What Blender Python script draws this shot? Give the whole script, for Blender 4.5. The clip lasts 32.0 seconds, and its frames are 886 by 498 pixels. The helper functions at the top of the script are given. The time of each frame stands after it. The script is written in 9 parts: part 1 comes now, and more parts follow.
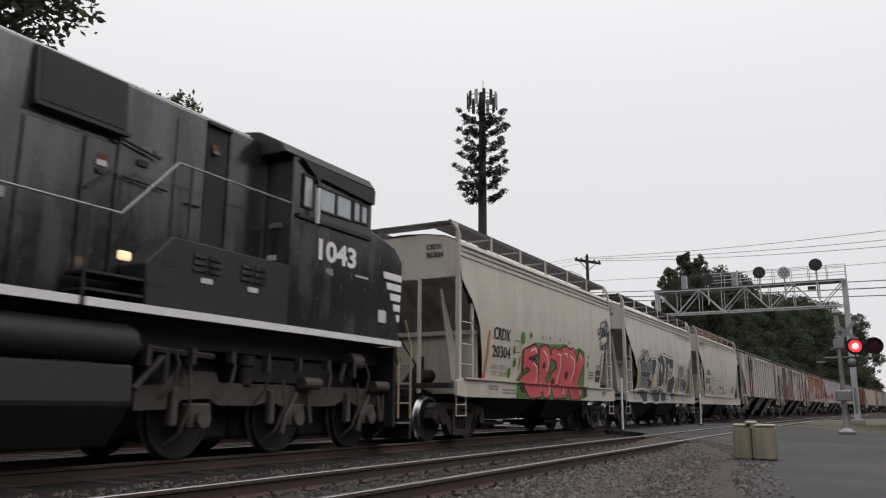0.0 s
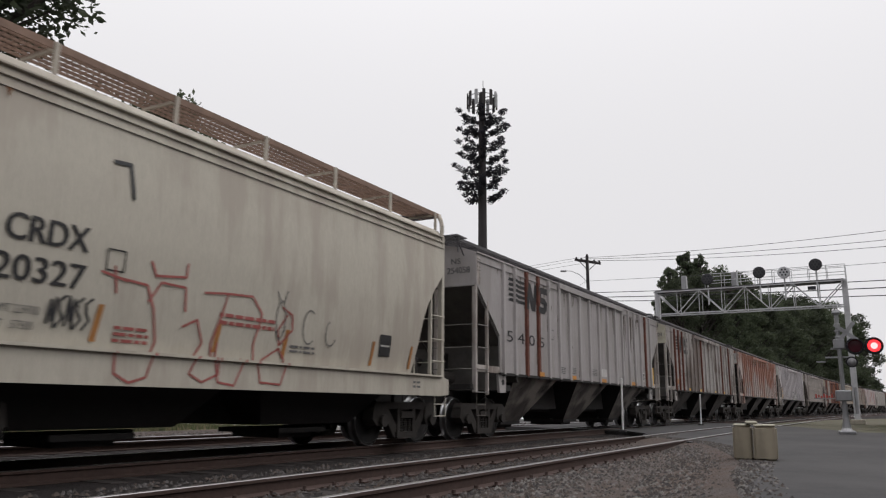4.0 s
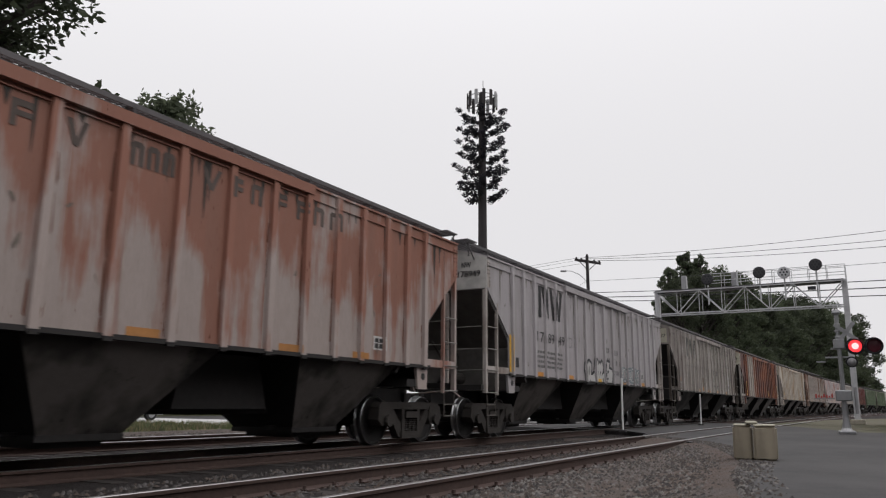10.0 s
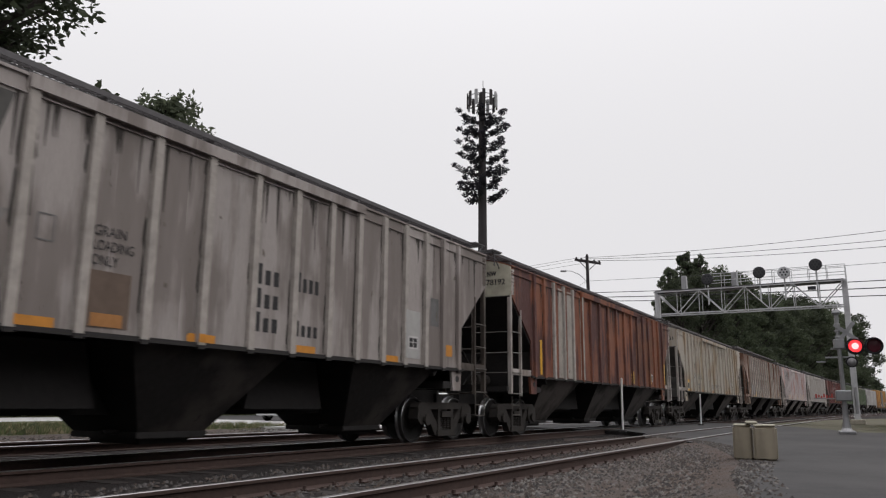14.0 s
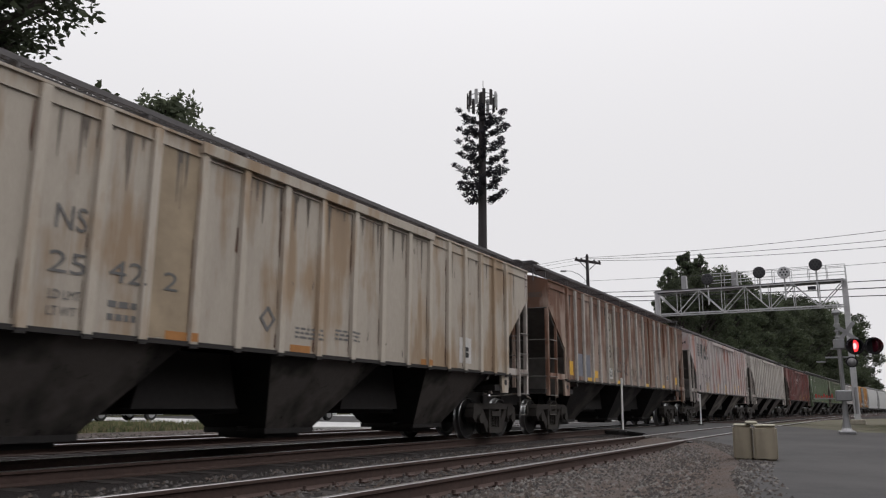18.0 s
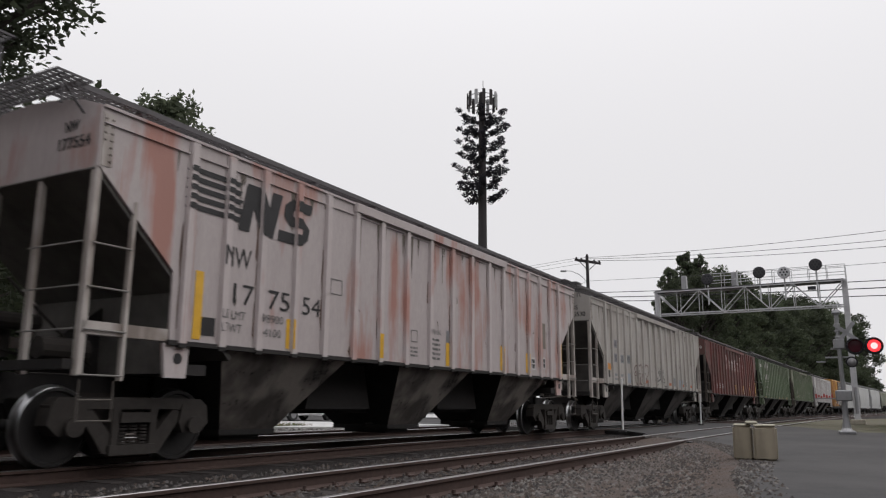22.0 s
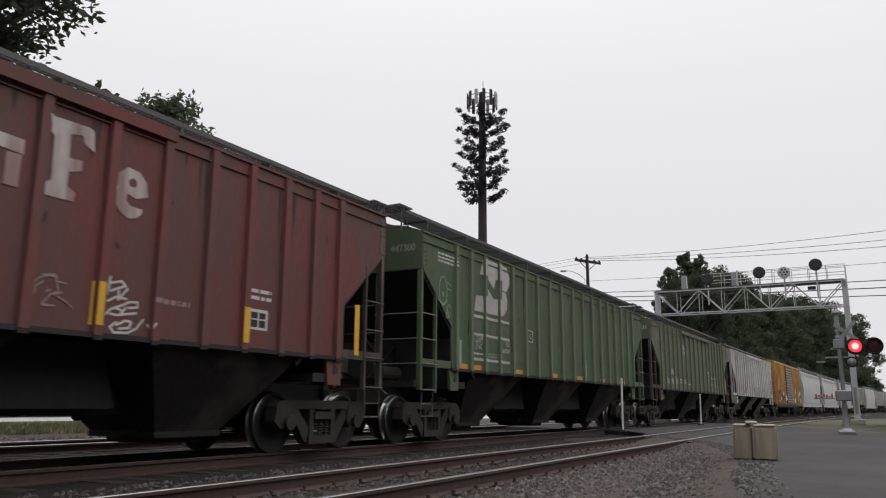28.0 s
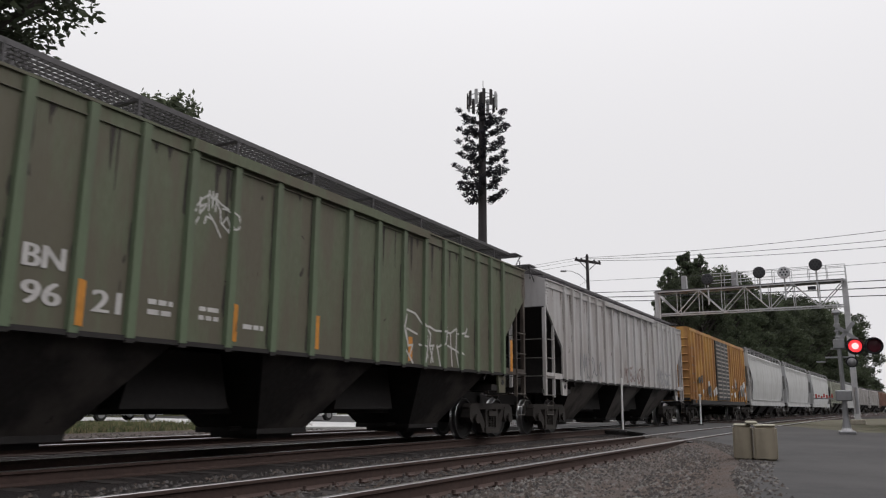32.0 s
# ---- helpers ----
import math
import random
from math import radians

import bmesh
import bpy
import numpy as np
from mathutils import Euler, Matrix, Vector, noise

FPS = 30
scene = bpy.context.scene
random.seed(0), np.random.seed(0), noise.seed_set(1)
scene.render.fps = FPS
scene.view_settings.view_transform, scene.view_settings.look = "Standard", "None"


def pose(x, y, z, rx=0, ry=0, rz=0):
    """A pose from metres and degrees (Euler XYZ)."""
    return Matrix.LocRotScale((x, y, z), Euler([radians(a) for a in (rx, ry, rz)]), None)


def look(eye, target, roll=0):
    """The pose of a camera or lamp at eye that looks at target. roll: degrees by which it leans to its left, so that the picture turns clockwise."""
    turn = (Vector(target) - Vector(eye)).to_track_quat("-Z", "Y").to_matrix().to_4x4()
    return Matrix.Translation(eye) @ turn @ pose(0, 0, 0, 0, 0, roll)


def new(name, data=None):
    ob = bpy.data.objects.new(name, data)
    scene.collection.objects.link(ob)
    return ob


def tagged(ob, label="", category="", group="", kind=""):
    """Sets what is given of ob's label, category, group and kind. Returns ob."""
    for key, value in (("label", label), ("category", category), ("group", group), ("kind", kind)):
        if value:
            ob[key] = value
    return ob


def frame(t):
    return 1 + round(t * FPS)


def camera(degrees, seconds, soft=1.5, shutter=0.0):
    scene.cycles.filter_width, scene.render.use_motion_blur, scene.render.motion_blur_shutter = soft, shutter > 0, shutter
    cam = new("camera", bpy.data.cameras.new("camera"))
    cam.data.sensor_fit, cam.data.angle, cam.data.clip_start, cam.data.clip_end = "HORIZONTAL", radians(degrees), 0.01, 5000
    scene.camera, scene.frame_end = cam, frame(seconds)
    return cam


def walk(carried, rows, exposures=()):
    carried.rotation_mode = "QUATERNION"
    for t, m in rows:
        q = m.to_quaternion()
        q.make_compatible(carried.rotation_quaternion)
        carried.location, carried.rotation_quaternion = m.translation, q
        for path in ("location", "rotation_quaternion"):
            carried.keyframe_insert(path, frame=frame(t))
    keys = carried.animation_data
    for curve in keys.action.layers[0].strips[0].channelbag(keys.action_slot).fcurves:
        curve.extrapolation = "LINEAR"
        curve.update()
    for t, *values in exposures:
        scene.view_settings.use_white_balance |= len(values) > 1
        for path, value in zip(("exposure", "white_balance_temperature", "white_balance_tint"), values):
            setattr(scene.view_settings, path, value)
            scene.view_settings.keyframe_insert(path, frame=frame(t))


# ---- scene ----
from mathutils.geometry import tessellate_polygon

cam = camera(59.908, 32.0, soft=1.2, shutter=0.18)
EYE = Vector((0.0, 0.0, 0.715))
YAW, PITCH = radians(26.232), radians(11.585)
HERE = look(EYE, EYE + Vector((math.cos(YAW) * math.cos(PITCH), math.sin(YAW) * math.cos(PITCH), math.sin(PITCH))), 0.39)
walk(cam, [(0, HERE), (32, HERE)], exposures=((0, 0.0, 6500, 10), (32, 0.0, 6500, 10)))

# ---- the line of the railway: one long curve, and the train's way along it ----
LINE_R, LINE_X0, LINE_D = 1688.06, -68.187, 10.4095
# metres that the train has run, second by second
RUN = (0.00, 9.12, 18.19, 27.18, 36.11, 44.98, 53.80, 62.53, 71.18, 79.86, 88.47, 97.06, 105.62, 114.07, 122.37, 130.62, 138.88, 147.08, 155.21, 163.26, 171.22, 179.11, 187.02, 194.81, 202.51, 210.15, 217.71, 225.17, 232.52, 239.75, 246.86, 253.95, 261.13)
FAR_TRACK, NEAR_TRACK = 4.75, -4.349


def run(t):
    i = min(int(t), len(RUN) - 2)
    u = t - i
    e = (2 * RUN[0] - RUN[1],) + RUN + (2 * RUN[-1] - RUN[-2],)
    a, b, c, d = e[i:i + 4]
    return b + 0.5 * u * (c - a + u * (2 * a - 5 * b + 4 * c - d + u * (3 * (b - c) + d - a)))


def on_line(s, a=0.0, z=0.0):
    """The pose of a thing s metres along the railway, a metres to its far side."""
    th = (s - LINE_X0) / LINE_R
    return pose(LINE_X0 + LINE_R * math.sin(th) + a * math.sin(th), LINE_D - LINE_R * (1 - math.cos(th)) + a * math.cos(th), z, 0, 0, -math.degrees(th))


# ---- light: an even overcast evening sky ----
SUN_AZ, SUN_EL = radians(-75), radians(50)
world = bpy.data.worlds.new("sky")
scene.world = world
world.use_nodes = True
wn, wl = world.node_tree.nodes, world.node_tree.links
wn.clear()
sky = wn.new("ShaderNodeTexSky")
sky.sky_type, sky.sun_disc = "NISHITA", False
sky.sun_elevation, sky.sun_rotation = SUN_EL, radians(90) - SUN_AZ
sky.air_density, sky.dust_density, sky.ozone_density = 1.0, 4.0, 1.0
grey = wn.new("ShaderNodeHueSaturation")
grey.inputs["Saturation"].default_value = 0.12
cloud = wn.new("ShaderNodeBackground")
clear = wn.new("ShaderNodeBackground")
both = wn.new("ShaderNodeAddShader")
wout = wn.new("ShaderNodeOutputWorld")
clear.inputs["Strength"].default_value = 0.004
# the cloud layer: brighter overhead, as an overcast sky is
height = wn.new("ShaderNodeTexGradient")
height.texture_mapping.mapping_x, height.texture_mapping.mapping_y, height.texture_mapping.mapping_z = "Z", "Y", "X"
bend = wn.new("ShaderNodeMath")
bend.operation = "POWER"
bend.inputs[1].default_value = 3.4
layer = wn.new("ShaderNodeMapRange")
layer.inputs["To Min"].default_value, layer.inputs["To Max"].default_value = 0.96, 2.75
cloud.inputs["Color"].default_value = (0.795, 0.785, 0.805, 1)
wl.new(height.outputs["Fac"], bend.inputs[0])
wl.new(bend.outputs[0], layer.inputs["Value"])
wl.new(layer.outputs["Result"], cloud.inputs["Strength"])
wl.new(sky.outputs[0], grey.inputs["Color"])
wl.new(grey.outputs[0], clear.inputs["Color"])
wl.new(clear.outputs[0], both.inputs[0])
wl.new(cloud.outputs[0], both.inputs[1])
wl.new(both.outputs[0], wout.inputs[0])
sun = new("sun", bpy.data.lights.new("sun", "SUN"))
sun.data.energy, sun.data.angle, sun.data.color = 0.8, radians(60), (1.0, 0.97, 0.93)
sun.matrix_world = look((math.cos(SUN_AZ) * math.cos(SUN_EL) * 100, math.sin(SUN_AZ) * math.cos(SUN_EL) * 100, math.sin(SUN_EL) * 100), (0, 0, 0))

# ---- materials ----
MATS = {}


def nodes_of(name):
    m = bpy.data.materials.new(name)
    m.use_nodes = True
    n = m.node_tree.nodes
    return m, n, m.node_tree.links, n["Principled BSDF"]


def coords(n, l, scale, origin=None, world_space=False):
    """Texture coordinates in metres, stretched by scale; origin: the thing whose space they follow."""
    mp = n.new("ShaderNodeMapping")
    mp.inputs["Scale"].default_value = scale
    if world_space:
        g = n.new("ShaderNodeNewGeometry")
        l.new(g.outputs["Position"], mp.inputs["Vector"])
    else:
        tc = n.new("ShaderNodeTexCoord")
        if origin:
            tc.object = origin
        l.new(tc.outputs["Object"], mp.inputs["Vector"])
    return mp


def noise_tex(n, l, vec, scale=1.0, detail=6.0, rough=0.6):
    t = n.new("ShaderNodeTexNoise")
    t.inputs["Scale"].default_value, t.inputs["Detail"].default_value, t.inputs["Roughness"].default_value = scale, detail, rough
    l.new(vec.outputs[0], t.inputs["Vector"])
    return t


def ramp(n, l, src, lo, hi, out_lo=0.0, out_hi=1.0):
    r = n.new("ShaderNodeMapRange")
    r.inputs["From Min"].default_value, r.inputs["From Max"].default_value = lo, hi
    r.inputs["To Min"].default_value, r.inputs["To Max"].default_value = out_lo, out_hi
    l.new(src, r.inputs["Value"])
    return r.outputs["Result"]


def mix(n, l, fac, a, b):
    m = n.new("ShaderNodeMix")
    m.data_type = "RGBA"
    if isinstance(fac, float):
        m.inputs["Factor"].default_value = fac
    else:
        l.new(fac, m.inputs["Factor"])
    for sock, v in ((m.inputs["A"], a), (m.inputs["B"], b)):
        if isinstance(v, tuple):
            sock.default_value = (*v, 1) if len(v) == 3 else v
        else:
            l.new(v, sock)
    return m.outputs["Result"]


def bumped(n, l, bsdf, height, strength=0.3, distance=0.01):
    b = n.new("ShaderNodeBump")
    b.inputs["Strength"].default_value, b.inputs["Distance"].default_value = strength, distance
    l.new(height, b.inputs["Height"])
    l.new(b.outputs[0], bsdf.inputs["Normal"])


def warm(c):
    """A slight reddish cast, put into the paint for the warm tone of the shade."""
    return (c[0] * 1.01, c[1] * 0.98, c[2] * 0.985)


def paint(name, base, stain=None, amount=0.4, rust=(0.10, 0.045, 0.025), rusting=0.25, origin=None, rough=0.62, seed=0.0, dirt=(0.09, 0.075, 0.065), dirty=0.35, zones=(), rust_zones=(), panel=0.0, top=0.0, spec=0.3, run=0.6, soft=0.085):
    """Weathered railway paint: faded patches, streaks running down, rust blooms, road dirt."""
    base, stain = warm(base), warm(stain) if stain else None
    m, n, l, b = nodes_of(name)
    broad, streak, fine = coords(n, l, (1, 1, 1), origin), coords(n, l, (3.6, 3.6, 0.6) if run < 1 else (1.6, 1.6, run), origin), coords(n, l, (14, 14, 7), origin)
    for mp in (broad, streak, fine):
        mp.inputs["Location"].default_value = (seed * 13.7, seed * 5.1, seed * 3.3)
    t1, t2, t3 = noise_tex(n, l, broad, 0.55, 5, 0.55), noise_tex(n, l, streak, 0.8, 3, 0.5), noise_tex(n, l, fine, 1.0, 5, 0.7)
    add = n.new("ShaderNodeMath")
    add.operation = "ADD"
    l.new(t1.outputs["Fac"], add.inputs[0])
    l.new(t2.outputs["Fac"], add.inputs[1])
    def zoned(value, places):
        """Add to a value within stretches (middle, half width, how much) along the thing."""
        for mid, half, more in places:
            xyz = n.new("ShaderNodeSeparateXYZ")
            tc = n.new("ShaderNodeTexCoord")
            tc.object = origin
            l.new(tc.outputs["Object"], xyz.inputs[0])
            d = n.new("ShaderNodeMath")
            d.operation = "SUBTRACT"
            l.new(xyz.outputs["X"], d.inputs[0])
            d.inputs[1].default_value = mid
            ab = n.new("ShaderNodeMath")
            ab.operation = "ABSOLUTE"
            l.new(d.outputs[0], ab.inputs[0])
            a2 = n.new("ShaderNodeMath")
            a2.operation = "ADD"
            l.new(value, a2.inputs[0])
            l.new(ramp(n, l, ab.outputs[0], half * 0.6, half * 1.1, more, 0.0), a2.inputs[1])
            value = a2.outputs[0]
        return value
    def plus(value, other):
        a2 = n.new("ShaderNodeMath")
        a2.operation = "ADD"
        l.new(value, a2.inputs[0])
        l.new(other, a2.inputs[1])
        return a2.outputs[0]
    first = add.outputs[0]
    if panel or top:
        xyz = n.new("ShaderNodeSeparateXYZ")
        tc = n.new("ShaderNodeTexCoord")
        if origin:
            tc.object = origin
        l.new(tc.outputs["Object"], xyz.inputs[0])
    if panel:
        # each panel between two posts has weathered in its own way
        cell = n.new("ShaderNodeMath")
        cell.operation = "MULTIPLY_ADD"
        l.new(xyz.outputs["X"], cell.inputs[0])
        cell.inputs[1].default_value, cell.inputs[2].default_value = 0.93, 40.3 + seed
        fl = n.new("ShaderNodeMath")
        fl.operation = "FLOOR"
        l.new(cell.outputs[0], fl.inputs[0])
        wnz = n.new("ShaderNodeTexWhiteNoise")
        wnz.noise_dimensions = "1D"
        l.new(fl.outputs[0], wnz.inputs["W"])
        first = plus(first, ramp(n, l, wnz.outputs["Value"], 0.0, 1.0, -panel, panel))
    if top:
        first = plus(first, ramp(n, l, xyz.outputs["Z"], 1.5, 4.1, -top, top))
    col = mix(n, l, ramp(n, l, t3.outputs["Fac"], 0.3, 0.75), base, tuple(c * 0.90 for c in base))
    if stain:
        k = 1.18 - 0.42 * amount
        col = mix(n, l, ramp(n, l, zoned(first, zones), k - soft, k + soft * 1.2), col, stain)
    col = mix(n, l, ramp(n, l, t2.outputs["Fac"], 0.45, 0.85, 0.0, dirty), col, dirt)
    t4 = noise_tex(n, l, streak, 0.8, 8, 0.7)
    t4.inputs["Distortion"].default_value = 0.4
    add2 = n.new("ShaderNodeMath")
    add2.operation = "ADD"
    l.new(t4.outputs["Fac"], add2.inputs[0])
    l.new(t3.outputs["Fac"], add2.inputs[1])
    k = 1.42 - 0.45 * rusting
    col = mix(n, l, ramp(n, l, zoned(add2.outputs[0], rust_zones), k - 0.03, k + 0.06), col, rust)
    l.new(col, b.inputs["Base Color"])
    l.new(ramp(n, l, t3.outputs["Fac"], 0.3, 0.7, rough - 0.08, rough + 0.14), b.inputs["Roughness"])
    b.inputs["Specular IOR Level"].default_value = spec
    bumped(n, l, b, t3.outputs["Fac"], 0.25, 0.004)
    return m


def plain(name, base, rough=0.6, metal=0.0, var=0.25, scale=8.0, bump=0.2, spec=0.4, emit=None):
    """A surface of one stuff, mottled at two scales."""
    if name in MATS:
        return MATS[name]
    m, n, l, b = nodes_of(name)
    v = coords(n, l, (1, 1, 1))
    t1, t2 = noise_tex(n, l, v, scale, 6, 0.6), noise_tex(n, l, v, scale * 0.13, 3, 0.5)
    c1 = mix(n, l, ramp(n, l, t1.outputs["Fac"], 0.3, 0.7), base, tuple(c * (1 - var) for c in base))
    l.new(mix(n, l, ramp(n, l, t2.outputs["Fac"], 0.35, 0.7, 0.0, var), c1, tuple(c * 0.55 for c in base)), b.inputs["Base Color"])
    b.inputs["Roughness"].default_value, b.inputs["Metallic"].default_value = rough, metal
    b.inputs["Specular IOR Level"].default_value = spec
    if bump:
        bumped(n, l, b, t1.outputs["Fac"], bump, 0.01)
    if emit:
        b.inputs["Emission Color"].default_value, b.inputs["Emission Strength"].default_value = (*emit[:3], 1), emit[3]
    MATS[name] = m
    return m


RUNGSTEEL = plain("worn_rung_steel", (0.25, 0.235, 0.225), 0.55, 0.3, 0.35, 8, 0)
RUNGDARK = plain("rusty_rung_steel", (0.12, 0.105, 0.095), 0.6, 0.2, 0.4, 8, 0)
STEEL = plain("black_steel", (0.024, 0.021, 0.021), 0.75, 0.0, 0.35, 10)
# bay slopes: soot and the shade beneath the wagon in one dark colour
SHADED_SOOT = plain("shaded_sooty_slope_iron", (0.020, 0.018, 0.018), 0.9, 0.0, 0.4, 5)
TRUCK = plain("brown_dusty_iron", (0.038, 0.032, 0.029), 0.8, 0.0, 0.4, 9, 0.5)
WHEEL = plain("dark_wheel_iron", (0.020, 0.018, 0.018), 0.7, 0.0, 0.3, 12)
TREAD = plain("polished_tread", (0.40, 0.40, 0.41), 0.30, 1.0, 0.15, 20, 0.05)
RAILTOP = plain("polished_rail_head", (0.42, 0.40, 0.40), 0.30, 1.0, 0.2, 20, 0.05)
RAILSIDE = plain("rusty_rail_side", (0.060, 0.036, 0.030), 0.85, 0.0, 0.35, 14, 0.4)
TIE = plain("weathered_tie_wood", (0.034, 0.027, 0.025), 0.9, 0.0, 0.45, 9, 0.6)
GRATE = plain("grey_roof_grating", (0.10, 0.095, 0.10), 0.6, 0.4, 0.2, 10, 0)
GALV = plain("galvanised_steel", (0.30, 0.30, 0.31), 0.45, 0.6, 0.2, 7, 0.1)
WHITE = plain("white_paint", (0.72, 0.71, 0.70), 0.55, 0.0, 0.12, 9, 0.1)
BLACKINK = plain("black_lettering", (0.025, 0.024, 0.026), 0.6, 0.0, 0.3, 6, 0)
GREYINK = plain("faded_grey_lettering", (0.16, 0.155, 0.155), 0.7, 0.0, 0.4, 4, 0)
WHITEINK = plain("white_lettering", (0.60, 0.58, 0.57), 0.65, 0.0, 0.3, 4, 0)
ORANGE = plain("orange_reflector", (0.62, 0.26, 0.04), 0.5, 0.0, 0.3, 6, 0)
YELLOW = plain("yellow_reflector", (0.70, 0.40, 0.04), 0.5, 0.0, 0.2, 6, 0)
BRIDGESTEEL = plain("pale_galvanised_lattice", (0.50, 0.50, 0.52), 0.5, 0.3, 0.2, 7, 0.1)
CONCRETE = plain("concrete", (0.36, 0.33, 0.27), 0.9, 0.0, 0.3, 9, 0.5)

# ---- mesh helpers ----


def box(bm, x0, x1, y0, y1, z0, z1):
    v = [bm.verts.new(p) for p in ((x0, y0, z0), (x1, y0, z0), (x1, y1, z0), (x0, y1, z0), (x0, y0, z1), (x1, y0, z1), (x1, y1, z1), (x0, y1, z1))]
    for f in ((3, 2, 1, 0), (4, 5, 6, 7), (0, 1, 5, 4), (1, 2, 6, 5), (2, 3, 7, 6), (3, 0, 4, 7)):
        bm.faces.new([v[i] for i in f])
    return bm


def bevelled(bm, w=0.01, segments=1):
    bmesh.ops.bevel(bm, geom=bm.edges[:], offset=w, segments=segments, affect="EDGES", clamp_overlap=True)
    return bm


def slab(bm, pts, axis, lo, hi):
    """A flat polygon given thickness along an axis (0 x, 1 y, 2 z)."""
    def at(p, d):
        q = list(p)
        q.insert(axis, d)
        return q
    a, b = [bm.verts.new(at(p, lo)) for p in pts], [bm.verts.new(at(p, hi)) for p in pts]
    bm.faces.new(a)
    bm.faces.new(b[::-1])
    for i in range(len(pts)):
        j = (i + 1) % len(pts)
        bm.faces.new((a[i], b[i], b[j], a[j]))
    bmesh.ops.recalc_face_normals(bm, faces=bm.faces[:])
    return bm


def rod(bm, p, q, r, sides=8, r2=None):
    """A round bar from p to q."""
    p, q = Vector(p), Vector(q)
    d = (q - p).normalized()
    u = d.orthogonal().normalized()
    w = d.cross(u)
    rings = []
    for c, rr in ((p, r), (q, r if r2 is None else r2)):
        rings.append([bm.verts.new(c + (u * math.cos(2 * math.pi * i / sides) + w * math.sin(2 * math.pi * i / sides)) * rr) for i in range(sides)])
    for i in range(sides):
        j = (i + 1) % sides
        bm.faces.new((rings[0][i], rings[0][j], rings[1][j], rings[1][i]))
    bm.faces.new(rings[0][::-1])
    bm.faces.new(rings[1])
    return bm


def tube(bm, pts, r, sides=6):
    """One unbroken round bar bent through the points."""
    pts = [Vector(p) for p in pts]
    rings = []
    u = None
    for i, p in enumerate(pts):
        d = (pts[min(i + 1, len(pts) - 1)] - pts[max(i - 1, 0)]).normalized()
        u = d.orthogonal().normalized() if u is None else (u - d * u.dot(d)).normalized()
        w = d.cross(u)
        rings.append([bm.verts.new(p + (u * math.cos(2 * math.pi * k / sides) + w * math.sin(2 * math.pi * k / sides)) * r) for k in range(sides)])
    for a, b in zip(rings, rings[1:]):
        for k in range(sides):
            j = (k + 1) % sides
            bm.faces.new((a[k], a[j], b[j], b[k]))
    bm.faces.new(rings[0][::-1])
    bm.faces.new(rings[-1])
    return bm


def turned(bm, profile, axis=1, sides=24, centre=(0, 0, 0)):
    """A body of revolution; profile: (radius, place along the axis)."""
    rings = []
    for r, d in profile:
        ring = []
        for i in range(sides):
            a = 2 * math.pi * i / sides
            p = [math.cos(a) * r, math.sin(a) * r]
            p.insert(axis, d)
            ring.append(bm.verts.new(Vector(p) + Vector(centre)))
        rings.append(ring)
    for a, b in zip(rings, rings[1:]):
        for i in range(sides):
            j = (i + 1) % sides
            bm.faces.new((a[i], a[j], b[j], b[i]))
    if profile[0][0] > 0.002:
        bm.faces.new(rings[0])
    if profile[-1][0] > 0.002:
        bm.faces.new(rings[-1][::-1])
    bmesh.ops.recalc_face_normals(bm, faces=bm.faces[:])
    return bm


def mesh(name, bm, material, smooth=False):
    me = bpy.data.meshes.new(name)
    bm.to_mesh(me)
    bm.free()
    for m in material if isinstance(material, (list, tuple)) else [material]:
        me.materials.append(m)
    if smooth:
        me.shade_smooth()
        me.set_sharp_from_angle(angle=radians(35))
    return me


def put(name, me, parent=None, at=None, material=None, label=""):
    """Link a mesh as one object; material: a material of this object's own."""
    ob = new(name, me)
    if parent:
        ob.parent = parent
    if at is not None:
        ob.matrix_basis = at
    if material:
        ob.material_slots[0].link = "OBJECT"
        ob.material_slots[0].material = material
    if label:
        ob["label"] = label
    return ob


def part(name, bm, material, parent, label="", at=None, smooth=False):
    return put(name, mesh(name, bm, material, smooth), parent, at, None, label)


def thing(name, label, category, m=None, group="", kind=""):
    ob = new(name)
    ob.empty_display_size = 0.2
    if m is not None:
        ob.matrix_basis = m
    return tagged(ob, label, category, group, kind)


LETTERS = {}


def lettering(text, size, material, parent, x, z, y=-1.535, label="", width=None, bold=0.0):
    """Flat painted letters on the side that faces the road; x, z: their lower left corner."""
    key = (text, size, bold)
    if key not in LETTERS:
        cu = bpy.data.curves.new("lettering", "FONT")
        cu.body, cu.size, cu.offset = text, size, bold
        cu.resolution_u = 3
        tmp = bpy.data.objects.new("tmp", cu)
        scene.collection.objects.link(tmp)
        dg = bpy.context.evaluated_depsgraph_get()
        me = bpy.data.meshes.new_from_object(tmp.evaluated_get(dg))
        me.name = "lettering"
        bpy.data.objects.remove(tmp)
        me.materials.clear()
        me.materials.append(BLACKINK)
        LETTERS[key] = me
    me = LETTERS[key]
    ob = put("lettering", me, parent, None, material, label)
    sx = 1.0
    if width:
        w = max(v.co.x for v in me.vertices) - min(v.co.x for v in me.vertices)
        sx = width / max(w, 0.01)
    ob.matrix_basis = pose(x, y, z, 90, 0, 0) @ Matrix.Diagonal((sx, 1, 1, 1))
    return ob


def bars(material, parent, x, z, w, h, y=-1.53, name="lettering_bar", label=""):
    return part(name, box(bmesh.new(), x, x + w, y - 0.004, y, z, z + h), material, parent, label)


CARS = []     # (thing, metres along the line at the start, wheelsets)


